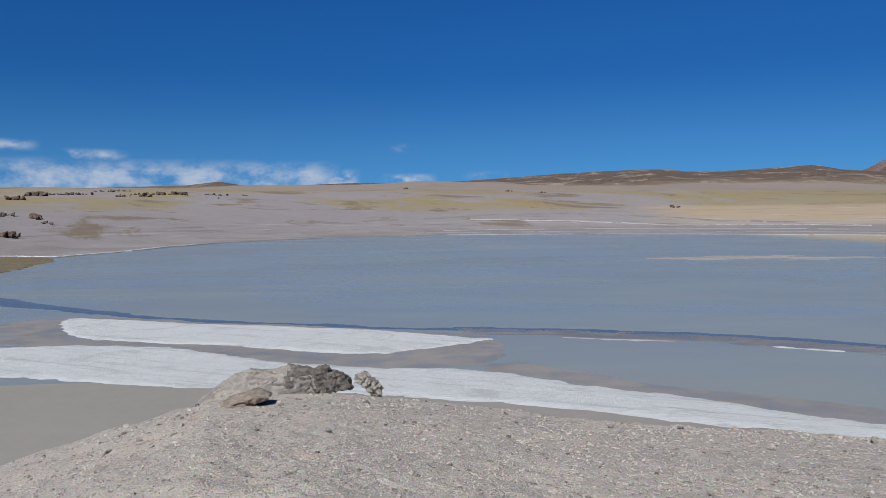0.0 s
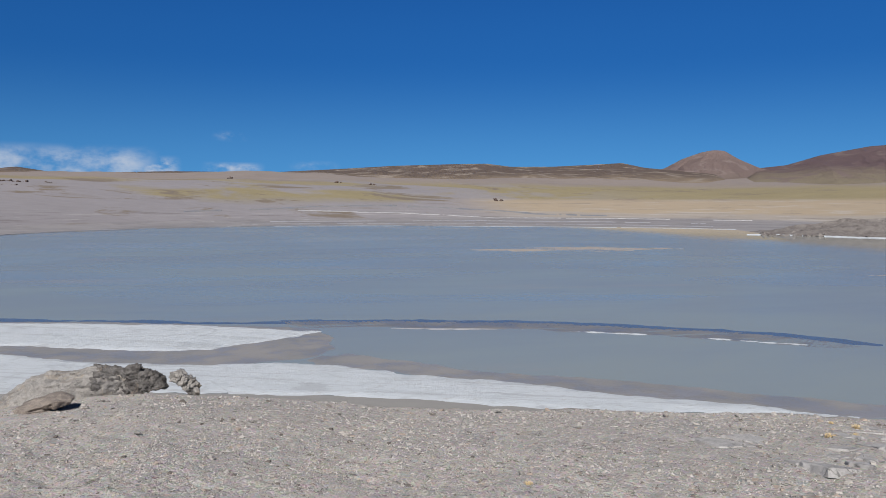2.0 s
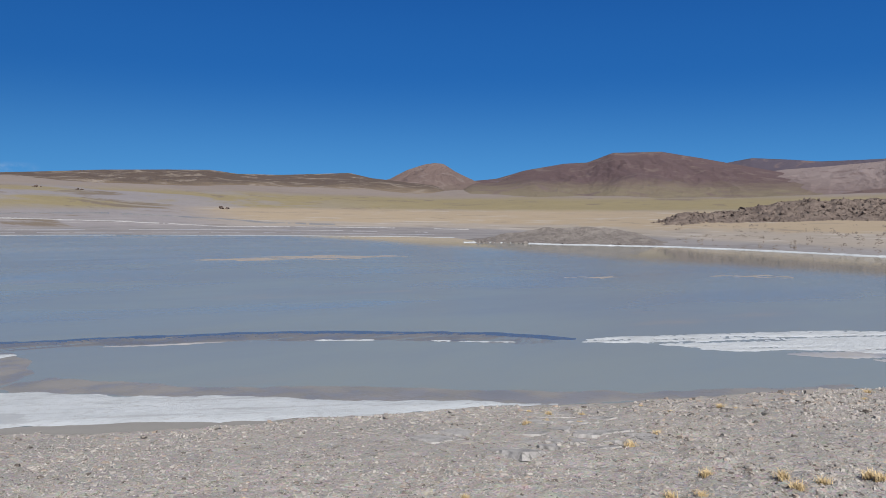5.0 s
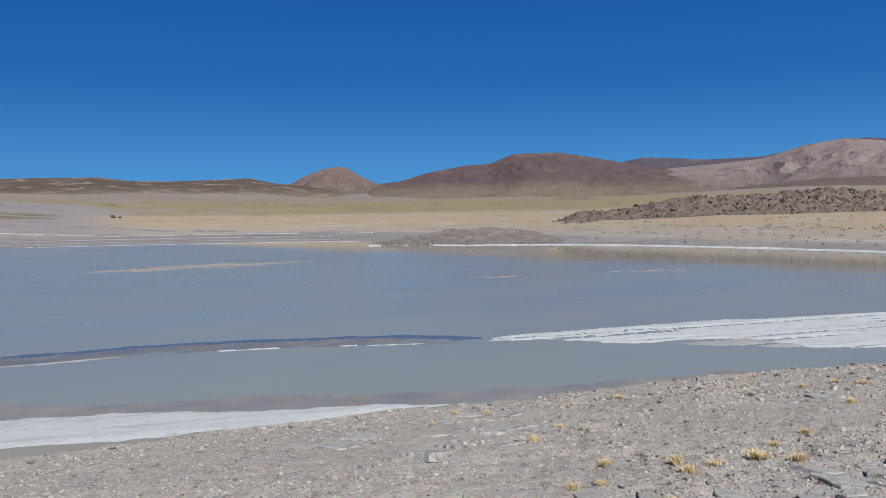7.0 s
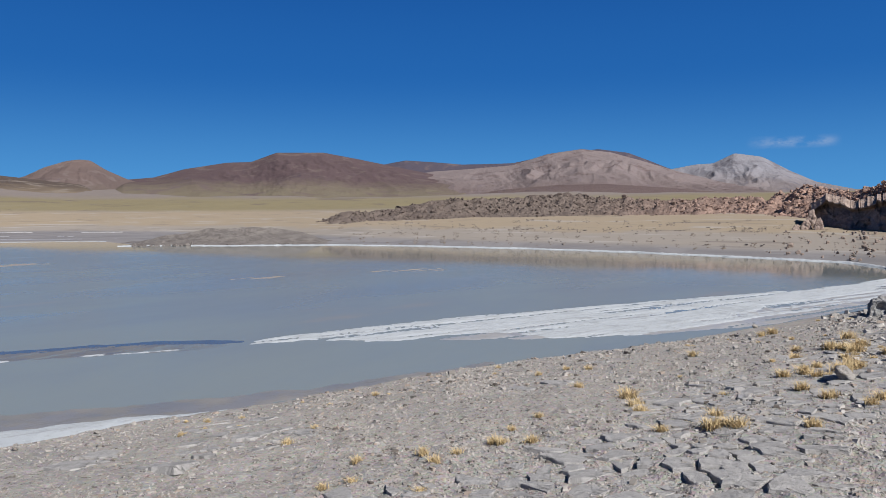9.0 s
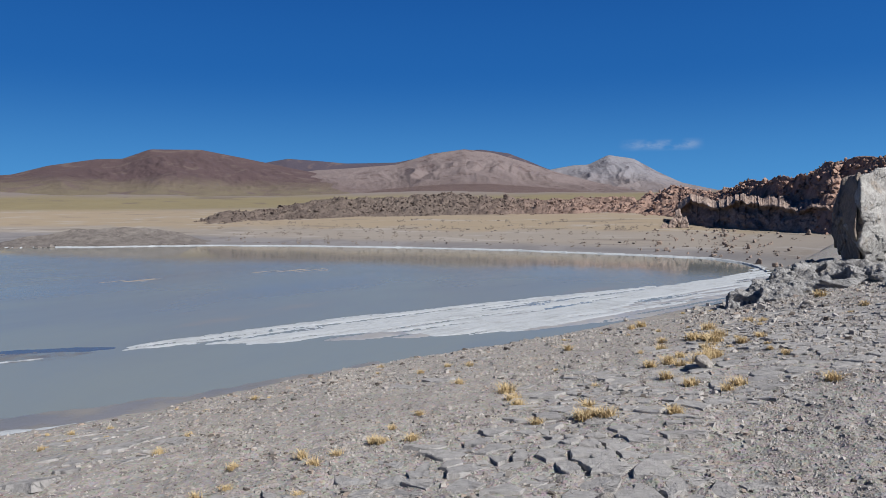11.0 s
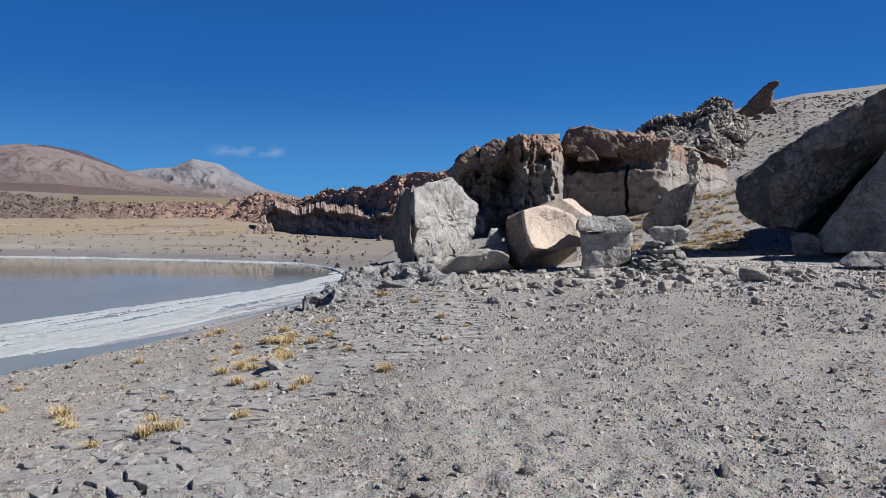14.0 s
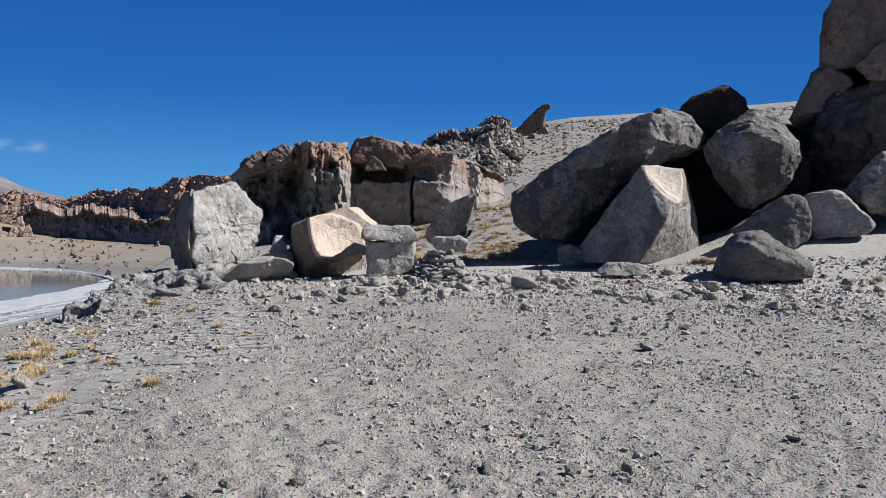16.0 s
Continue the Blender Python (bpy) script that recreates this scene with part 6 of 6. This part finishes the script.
rng = random.Random(61)
clumps = [(-29.26, 996, 20.0, 7.4, 4), (-28.09, 1098, 22.9, 9.2, 4), (-26.84, 1126, 27.6, 4.2, 5), (-25.52, 1136, 33.8, 5.3, 6), (-23.94, 1228, 27.4, 4.6, 5), (-22.81, 1252, 25.1, 4.7, 4), (-22.76, 1096, 16.3, 5.1, 3), (-22.0, 1148, 11.9, 4.3, 2), (-21.41, 1098, 14.7, 7.1, 3), (-20.45, 1152, 15.4, 7.5, 3), (-19.17, 1156, 29.2, 6.4, 5), (-17.23, 1186, 22.0, 4.4, 4), (-16.24, 1180, 19.3, 4.4, 3), (-16.94, 1102, 21.3, 2.0, 4), (-14.54, 1190, 7.1, 4.4, 2), (-29.76, 680, 13.7, 3.8, 4), (-30.38, 670, 13.9, 3.7, 4), (-28.17, 664, 7.4, 6.2, 2), (-27.53, 634, 9.4, 3.5, 3), (-29.74, 532, 11.9, 4.9, 5), (-30.52, 530, 12.2, 3.4, 5), (-2.8, 1500, 9, 7, 2), (4.9, 1500, 14, 6, 3), (7.5, 1500, 10, 5, 2), (17.0, 1300, 18, 6, 3)]
for i, row in enumerate(clumps):
    outcrop(*row, 40 + i)


# ---- the crumbling edge of the near bank, left of the tall boulder ----
where = []
rng = random.Random(23)
for _ in range(26):
    az = rng.uniform(87.6, 97.0)
    d = rng.uniform(20.0, 23.6)
    where.append((az, d, rng.choice([0.3, 0.45, 0.7, 1.0]) * rng.uniform(0.8, 1.2), rng.uniform(0, 360)))
strewn("boulder", where, unit_stones(7, 4, 160, 0.6, 0.05), EDGE_ROCK, "grey broken rock on the crumbling edge of the bank", "rocks on the edge of the bank", "boulder", 0.3)
for i, (az, d, w, h) in enumerate([(88.2, 21.6, 0.7, 0.35), (89.5, 22.2, 0.7, 0.55), (90.9, 22.6, 0.75, 0.7), (92.4, 22.8, 0.8, 0.75), (90.0, 21.0, 0.6, 0.35), (93.9, 22.8, 0.8, 0.65), (91.8, 21.4, 0.7, 0.35), (95.2, 22.4, 0.6, 0.5)]):
    z = height_at(az, d) - EYE
    boulder("boulder", az, d, [(-w, -0.5, z - 0.6), (w, -0.5, z - 0.5), (-w * 0.7, -0.3, z + h * 0.8), (w * 0.8, -0.2, z + h), (-w * 0.6, 0.9, z + h * 0.9), (w * 0.7, 0.9, z + h), (-w, 1.0, z - 0.6), (w, 1.0, z - 0.6)],
            EDGE_ROCK, "fluted grey rock at the crumbling edge of the bank", group="rocks on the edge of the bank", level=6, round_=80, rough=0.03, pits=0.03, seed=180 + i, warp=0.3, cracks=0.03, relief=0.09, flake_size=0.5)


# ---- stones on the near ground ----
def cairn():
    """A heap of stones piled by hand before the flat block."""
    top = new("stone_pile", None)
    az, d = 112.6, 20.6
    z = height_at(az, d)
    top.matrix_world = spot(az, d, z)
    tagged(top, "heap of pale grey stones piled beside the boulders", "stone pile")
    r = random.Random(9)
    meshes = [mesh_of("stone", *s) for s in FLAT_LUMPS]
    for me in meshes:
        me.materials.append(TUFF)
    for layer, (n, rad, h) in enumerate(((18, 0.80, 0.0), (14, 0.62, 0.17), (11, 0.48, 0.34), (8, 0.34, 0.50), (5, 0.2, 0.66))):
        for i in range(n):
            a = 6.283 * (i + r.random() * 0.5) / n
            s = r.uniform(0.28, 0.50)
            ob = new("stone", meshes[r.randrange(6)])
            ob.parent = top
            ob.matrix_local = Matrix.Translation((rad * math.cos(a), rad * 0.6 * math.sin(a), h - 0.02)) @ Euler((r.uniform(-0.3, 0.3), r.uniform(-0.3, 0.3), r.uniform(0, 6))).to_matrix().to_4x4() @ Matrix.Diagonal((s * 1.3, s, s, 1))


cairn()

STONE = rock_material("field_stone", (0.50, 0.46, 0.42), (0.39, 0.365, 0.34), (0.47, 0.38, 0.31), 2.0, 0.02)
SMALL = unit_stones(8, 3, 200, 0.55, 0.1)
given = [(116.6, 5.35, 0.20), (122.3, 5.5, 0.15), (126.4, 5.6, 0.17), (105.3, 6.0, 0.13), (96.2, 5.2, 0.12), (136.7, 6.8, 0.16), (119.0, 18.0, 0.85), (127.4, 10.6, 0.28), (131.2, 18.2, 0.5), (131.9, 18.6, 0.55), (109.7, 16.8, 0.42), (77.5, 5.2, 0.17), (98.4, 5.3, 0.13), (103.1, 5.2, 0.15),
         (95.4, 4.9, 0.13), (131.6, 17.9, 0.35), (130.4, 17.8, 0.3), (114.6, 19.6, 0.4), (110.9, 19.2, 0.5), (109.6, 19.8, 0.45), (107.9, 19.6, 0.6), (100.4, 20.2, 0.4), (103.3, 20.6, 0.35), (106.4, 18.4, 0.45), (91.5, 17.5, 0.5), (85.0, 10.2, 0.34), (-8.0, 4.6, 0.16), (-3.0, 5.0, 0.12), (-22, 6.0, 0.14)]
where = [(a, d, w, rng.uniform(0, 360)) for a, d, w in given]
strewn("stone", where, SMALL, STONE, "loose pale stone lying on the gravel", "loose stones on the bank", "stone", 0.12)
where = []
for _ in range(200):
    az = rng.uniform(98, 143)
    d = 14 + 8.5 * rng.random() ** 0.7
    where.append((az, d, rng.choice([0.14, 0.2, 0.28, 0.4]) * rng.uniform(0.7, 1.3), rng.uniform(0, 360)))
for _ in range(50):
    az = rng.uniform(-34, 98)
    d = min(4.5 * math.exp(rng.random() * 1.6), float(np.interp(az, CREST_AZ, CREST_D)))
    where.append((az, d, 0.035 * d * rng.uniform(0.4, 0.8) * 0.5, rng.uniform(0, 360)))
strewn("stone", where, SMALL, STONE, "grey stone lying on the gravel", "stones scattered on the bank", "stone", 0.15)


def cell_outline(points, i):
    """The outline of the cell round point i of a scatter of points."""
    c = points[i]
    gap = points - c
    far = np.hypot(gap[:, 0], gap[:, 1])
    ring = [np.array(q) for q in ((-0.9, -0.9), (0.9, -0.9), (0.9, 0.9), (-0.9, 0.9))]
    for k in np.argsort(far)[1:16]:
        n, lim = gap[k] / far[k], far[k] / 2
        out = []
        for a, b in zip(ring, ring[1:] + ring[:1]):
            da, db = a @ n - lim, b @ n - lim
            if da <= 0:
                out.append(a)
            if (da < 0) != (db < 0) and da != db:
                out.append(a + (b - a) * da / (da - db))
        ring = out
        if len(ring) < 3:
            return None
    return np.array(ring)


def plate_shape(ring, r, thin=1.0):
    """A broken plate with a ragged rim and a nearly level, flaking top: its places and faces."""
    fine = []
    for a, b in zip(ring, np.roll(ring, -1, 0)):
        long_ = np.hypot(*(b - a))
        n = max(1, int(long_ / 0.08))
        for t in np.arange(n) / n:
            side = np.array([-(b - a)[1], (b - a)[0]]) / max(long_, 1e-6)
            fine.append(a + (b - a) * t + side * r.uniform(-0.018, 0.018))
    fine = np.array(fine) * r.uniform(0.62, 0.97) + np.array([r.uniform(-0.02, 0.02), r.uniform(-0.02, 0.02)])
    m = len(fine)
    tall = r.uniform(0.002, 0.024) * thin
    lean = (r.gauss(0, 0.035 * thin), r.gauss(0, 0.035 * thin))
    rings = []
    for scale, z in ((1.08, -0.07), (1.0, tall * 0.7), (0.95, tall), (0.0, tall + 0.004)):
        q = fine * scale
        h = np.array([z + (r.uniform(-0.004, 0.004) if 0.1 < scale < 0.97 else 0.0) for _ in range(m)]) + q @ np.array(lean)
        rings.append(np.stack([q[:, 0], q[:, 1], h], -1))
    f = [(k * m + i, k * m + (i + 1) % m, (k + 1) * m + (i + 1) % m, (k + 1) * m + i) for k in range(len(rings) - 1) for i in range(m)]
    return np.concatenate(rings), np.array(f)


def slope_at(x, y):
    """The turn that lays a plate along the ground at a place."""
    q = np.array([(x + 0.3, y), (x - 0.3, y), (x, y + 0.3), (x, y - 0.3)])
    h = land(np.degrees(np.arctan2(q[:, 0], q[:, 1])), np.hypot(q[:, 0], q[:, 1]))
    return Matrix.Rotation(math.atan((h[2] - h[3]) / 0.6), 4, "X") @ Matrix.Rotation(-math.atan((h[0] - h[1]) / 0.6), 4, "Y")


def plates():
    """Cracked flat plates of pale bedrock that lie bare on the bank, side by side like a rough pavement."""
    r = random.Random(31)
    rs = np.random.RandomState(31)
    az = rs.uniform(30, 99, 26000)
    d = np.sqrt(rs.uniform(4.0 ** 2, 19.0 ** 2, 26000))
    mid = np.interp(az, [-20, 0, 40, 55, 70, 82, 88, 95], [5.2, 5.0, 4.9, 5.2, 6.4, 8.6, 11.5, 14])
    wide = np.interp(az, [-20, 0, 40, 55, 70, 82, 88, 95], [0.3, 0.45, 0.55, 0.7, 1.4, 3.2, 4.6, 3.4])
    x, y = np.sin(np.radians(az)) * d, np.cos(np.radians(az)) * d
    good = np.exp(-((d - mid) / wide) ** 2) + 0.9 * fbm(flat3(x * 0.8, y * 0.8), 3, 91) + rs.uniform(-0.25, 0.25, len(d)) > np.where(az < 45, 0.45, 0.62)
    broad = 1.0 + 0.8 * fbm(flat3(x * 0.5, y * 0.5, 3.0), 2, 95)
    kept = np.empty((0, 2))
    for a, b, dd, ok, w in zip(x, y, d, good, broad):
        apart = (0.10 + 0.012 * dd) * (0.6 + 0.9 * rs.random_sample()) * w * (1.0 if a > 4.0 else 1.7)
        if ok and (len(kept) == 0 or (((kept - (a, b)) ** 2).sum(1) > apart ** 2).all()):
            kept = np.concatenate([kept, [(a, b)]])
    kept = kept[np.argsort(np.hypot(kept[:, 0], kept[:, 1]) * rs.uniform(0.8, 1.2, len(kept)))]
    rest_v, rest_f, count = [], [], 0
    for i, (x0, y0) in enumerate(kept):
        ring = cell_outline(kept, i)
        if ring is None:
            continue
        v, f = plate_shape(ring * min(1.0, (0.34 if x0 > 4.0 else 0.5) / np.abs(ring).max()), r, 1.0 if x0 > 4.0 else 0.35)
        m = Matrix.Translation((x0, y0, height_at(math.degrees(math.atan2(x0, y0)), math.hypot(x0, y0)) - 0.004)) @ slope_at(x0, y0)
        if i < 600:
            me = mesh_of("rock_slab", v, f, False)
            me.materials.append(PLATE)
            ob = new("rock_slab", me)
            ob.matrix_world = m
            tagged(ob, "flat cracked plate of pale grey bedrock in the gravel", "rock slab", "bedrock plates")
        else:
            w = np.array(m)
            rest_v.append(v @ w[:3, :3].T + w[:3, 3])
            rest_f.append(f + count)
            count += len(v)
    if rest_v:
        me = mesh_of("flagstones", np.concatenate(rest_v), np.concatenate(rest_f), False)
        me.materials.append(PLATE)
        tagged(new("flagstones", me), "broken pale grey flags of bedrock farther along the bank", "rock slab", kind="stuff")


PLATE = rock_material("bedrock_plate", (0.43, 0.412, 0.394), (0.375, 0.358, 0.343), (0.44, 0.418, 0.396), 1.2, 0.02)
plates()


def gravel(name, count, az0, az1, d0, d1, seed, lo, hi, label, tone, flat=0.5, sharp=False):
    """Countless angular chips of stone, in one mesh; larger ones are rarer. sharp: small splinters with one peak."""
    r = np.random.RandomState(seed)
    v0 = np.array([(1, 0.7, 1), (-0.8, 0.9, 1), (-1, -0.7, 1), (0.8, -0.9, 1), (1.25, 0.9, -1), (-1, 1.15, -1), (-1.25, -0.9, -1), (1, -1.15, -1)], float)
    f0 = np.array([(0, 1, 2, 3), (4, 5, 1, 0), (5, 6, 2, 1), (6, 7, 3, 2), (7, 4, 0, 3)])
    if sharp:
        v0 = np.array([(0.1, 0.0, 1.2), (1.0, 0.7, -0.8), (-0.9, 0.9, -0.8), (-1.0, -0.7, -0.8), (0.8, -0.9, -0.8)], float)
        f0 = np.array([(0, 1, 2), (0, 2, 3), (0, 3, 4), (0, 4, 1)])
    n, sides = len(v0), f0.shape[1]
    az = r.uniform(az0, az1, count)
    d = d0 * np.exp(r.uniform(0, 1, count) * math.log(d1 / d0))
    edge = np.interp(az, CREST_AZ, CREST_D) * np.where(az < 90, 1.03, 1.25)
    d = np.where(d > edge, d0 + (edge - d0) * r.uniform(0, 1, count) ** 0.7, d) if d1 < 40 else d
    clump = fbm(flat3(np.sin(np.radians(az)) * d * 0.7, np.cos(np.radians(az)) * d * 0.7), 3, 77)
    s = d / 1345 * lo * (hi / lo) ** (r.uniform(0, 1, count) ** 5.0) * (1 + 0.6 * clump)
    x, y = np.sin(np.radians(az)) * d, np.cos(np.radians(az)) * d
    z = land(az, d)
    v = v0[None] + r.uniform(-0.45, 0.45, (count, n, 3)) * np.array([1, 1, 0.5])
    v = v * np.array([0.8, 0.62, flat * 0.7])
    a = r.uniform(0, 6.283, count)
    ca, sa2 = np.cos(a)[:, None], np.sin(a)[:, None]
    tip = r.uniform(-0.35, 0.35, (count, 1))
    vx, vy, vz = v[..., 0] * ca - v[..., 1] * sa2, v[..., 0] * sa2 + v[..., 1] * ca, v[..., 2] + v[..., 0] * tip
    v = np.stack([vx, vy, vz], -1) * s[:, None, None] * 0.5
    v = v + np.stack([x, y, z + s * 0.10], -1)[:, None]
    f = f0[None] + (np.arange(count) * n)[:, None, None]
    me = mesh_of(name, v.reshape(-1, 3), f.reshape(-1, sides), False)
    me.materials.append(tone)
    return tagged(new(name, me), label, "gravel", kind="stuff")


def chip_material(name, a, b, c):
    k = Nodes(name)
    t = k.mix(k.ramp(k.island(), 0.0, 0.7), a, b)
    t = k.mix(k.ramp(k.island(), 0.80, 0.84), t, c)
    # a few near-black chips stand in for shadows under undercut flakes
    t = k.mix(k.ramp(k.island(), 0.92, 0.93), t, (0.13, 0.112, 0.098))
    t = k.mix(0.4, t, k.mix(k.noise(40, 5, 0.7), (0.25, 0.25, 0.25), (0.8, 0.8, 0.8)), "OVERLAY")
    k.bump(k.noise(60, 4, 0.7), 0.4, 0.01)
    return k.done(t, 0.95, 0.2)


FLECKS = chip_material("shadow_flecked_chips", (0.24, 0.218, 0.196), (0.40, 0.37, 0.337), (0.35, 0.285, 0.235))
CHIPS = chip_material("stone_chips", (0.27, 0.252, 0.232), (0.47, 0.44, 0.405), (0.40, 0.335, 0.28))
GREY_CHIPS = chip_material("grey_chips", (0.31, 0.29, 0.27), (0.50, 0.468, 0.435), (0.42, 0.345, 0.29))
SCREE = chip_material("scree", (0.22, 0.185, 0.16), (0.34, 0.295, 0.255), (0.30, 0.22, 0.175))
gravel("gravel", 19000, -33, 66, 3.2, 13, 1, 2.4, 10, "pale flaky gravel and stone chips covering the bank", FLECKS, 0.5)
gravel("grit", 60000, -33, 62, 3.2, 13, 11, 2.0, 6, "pale beige grit between the stones of the bank", CHIPS, 0.75, True)
gravel("gravel", 16000, 47, 96, 3.2, 20, 3, 2.4, 11, "grey angular gravel and stone chips covering the bank", FLECKS, 0.55)
gravel("grit", 50000, 58, 98, 3.2, 21, 13, 2.0, 7, "grey grit between the bedrock plates", CHIPS, 0.8, True)
gravel("gravel", 20000, 84, 145, 3.2, 24, 4, 2.4, 13, "grey angular gravel and stone chips covering the bank", GREY_CHIPS, 0.7)
gravel("grit", 90000, 88, 145, 3.2, 24, 14, 2.4, 9, "grey grit covering the level ground before the boulders", GREY_CHIPS, 0.95, True)
gravel("gravel", 20000, 96, 145, 26, 130, 2, 2.2, 8, "grey-brown scree on the slope above the boulders", SCREE)


# ---- plants ----
def tuft_mesh(name, blades, seed):
    r = random.Random(seed)
    v, f = [], []
    for _ in range(blades):
        a, lean = r.uniform(0, 6.283), abs(r.gauss(0.35, 0.35))
        h, w = r.uniform(0.55, 1.0), r.uniform(0.012, 0.024)
        bx, by = r.gauss(0, 0.16), r.gauss(0, 0.16)
        ca, sa2 = math.cos(a), math.sin(a)
        pts = []
        for t in (0.0, 0.5, 1.0):
            out = lean * t ** 1.6 * h
            pts.append((bx + ca * out, by + sa2 * out, h * t * (1 - 0.25 * lean * t)))
        n = len(v)
        for (x, y, z), ww in zip(pts, (w, w * 0.8, 0.002)):
            v += [(x - sa2 * ww, y + ca * ww, z), (x + sa2 * ww, y - ca * ww, z)]
        f += [(n, n + 1, n + 3, n + 2), (n + 2, n + 3, n + 5, n + 4)]
    me = mesh_of(name, v, f, True)
    me.materials.append(STRAW)
    return me


def straw_material():
    k = Nodes("dry_grass")
    c = k.mix(k.island(), (0.57, 0.43, 0.23), (0.68, 0.53, 0.31))
    c = k.mix(k.ramp(k.axis("Z"), 0.25, 0.0), c, (0.34, 0.24, 0.10))
    return k.done(c, 0.8, 0.2)


STRAW = straw_material()
TUFTS = [tuft_mesh("grass_tuft", 150, 300 + i) for i in range(4)]
LOW_TUFTS = [tuft_mesh("grass_tuft", 70, 320 + i) for i in range(2)]
rng = random.Random(77)
spots = []
for _ in range(30):
    az = rng.triangular(80, 91, 85.5)
    spots.append((az, 9.0 + (az - 80) * 0.55 + rng.gauss(0, 1.6), rng.uniform(0.10, 0.24)))
for _ in range(40):
    az = rng.uniform(38, 97)
    spots.append((az, float(np.interp(az, CREST_AZ, CREST_D)) * rng.uniform(0.42, 0.95), rng.uniform(0.06, 0.16)))
spots += [(71.1, 9.6, 0.26), (71.6, 9.0, 0.2), (71.9, 8.5, 0.2), (73.3, 7.5, 0.15), (76.9, 8.1, 0.18), (76.5, 7.4, 0.2), (77.4, 7.5, 0.18), (78.2, 7.4, 0.22), (82.8, 7.5, 0.16), (84.0, 9.2, 0.2), (85.0, 11.3, 0.3), (84.7, 11.0, 0.26), (85.4, 15.2, 0.3), (80.9, 18.5, 0.3), (80.2, 18.0, 0.24), (75.7, 14.3, 0.22),
         (61.5, 7.2, 0.14), (62.0, 7.1, 0.13), (64.2, 7.1, 0.15), (51.6, 7.0, 0.12), (57.2, 6.5, 0.13), (49.2, 6.1, 0.11), (82.2, 14.1, 0.22), (86.0, 14.0, 0.28), (85.7, 13.2, 0.3), (84.4, 14.0, 0.28), (85.0, 13.6, 0.26), (56.1, 5.7, 0.1), (92.5, 19.3, 0.34), (95.0, 16.3, 0.2), (96.9, 13.1, 0.2), (89.5, 22.0, 0.26), (92.8, 8.9, 0.2), (90.1, 10.8, 0.16), (86.3, 8.7, 0.17),
         (98.7, 11.8, 0.13), (97.2, 10.7, 0.13), (88.7, 13.1, 0.18), (131.5, 23.6, 0.36), (131.9, 23.4, 0.3), (130.9, 23.7, 0.3), (32.8, 5.8, 0.08), (34.8, 5.9, 0.08), (51.2, 6.2, 0.1), (58.8, 6.8, 0.12), (19.1, 6.4, 0.07), (62.8, 8.0, 0.12), (142.1, 22.0, 0.3)]
for i, (az, d, h) in enumerate(spots):
    ob = new("grass_tuft", TUFTS[i % 4])
    ob.matrix_world = spot(az, d, height_at(az, d) - 0.01, rng.uniform(0, 360)) @ Matrix.Diagonal((h * 1.15, h * 1.15, h * 0.62, 1))
    tagged(ob, "tuft of dry yellow grass growing between stones", "grass", "grass tufts")
for _ in range(170):
    az = rng.choice([rng.uniform(110.0, 112.2), rng.uniform(114.2, 118.8), rng.uniform(114.2, 118.8)])
    d = rng.uniform(30, 46)
    h = rng.uniform(0.2, 0.42)
    ob = new("grass_tuft", LOW_TUFTS[rng.randrange(2)])
    ob.matrix_world = spot(az, d, height_at(az, d) - 0.02, rng.uniform(0, 360)) @ Matrix.Diagonal((h * 2.0, h * 2.0, h * 0.6, 1))
    tagged(ob, "tuft of dry yellow grass on the stony slope", "grass", "grass on the slope")
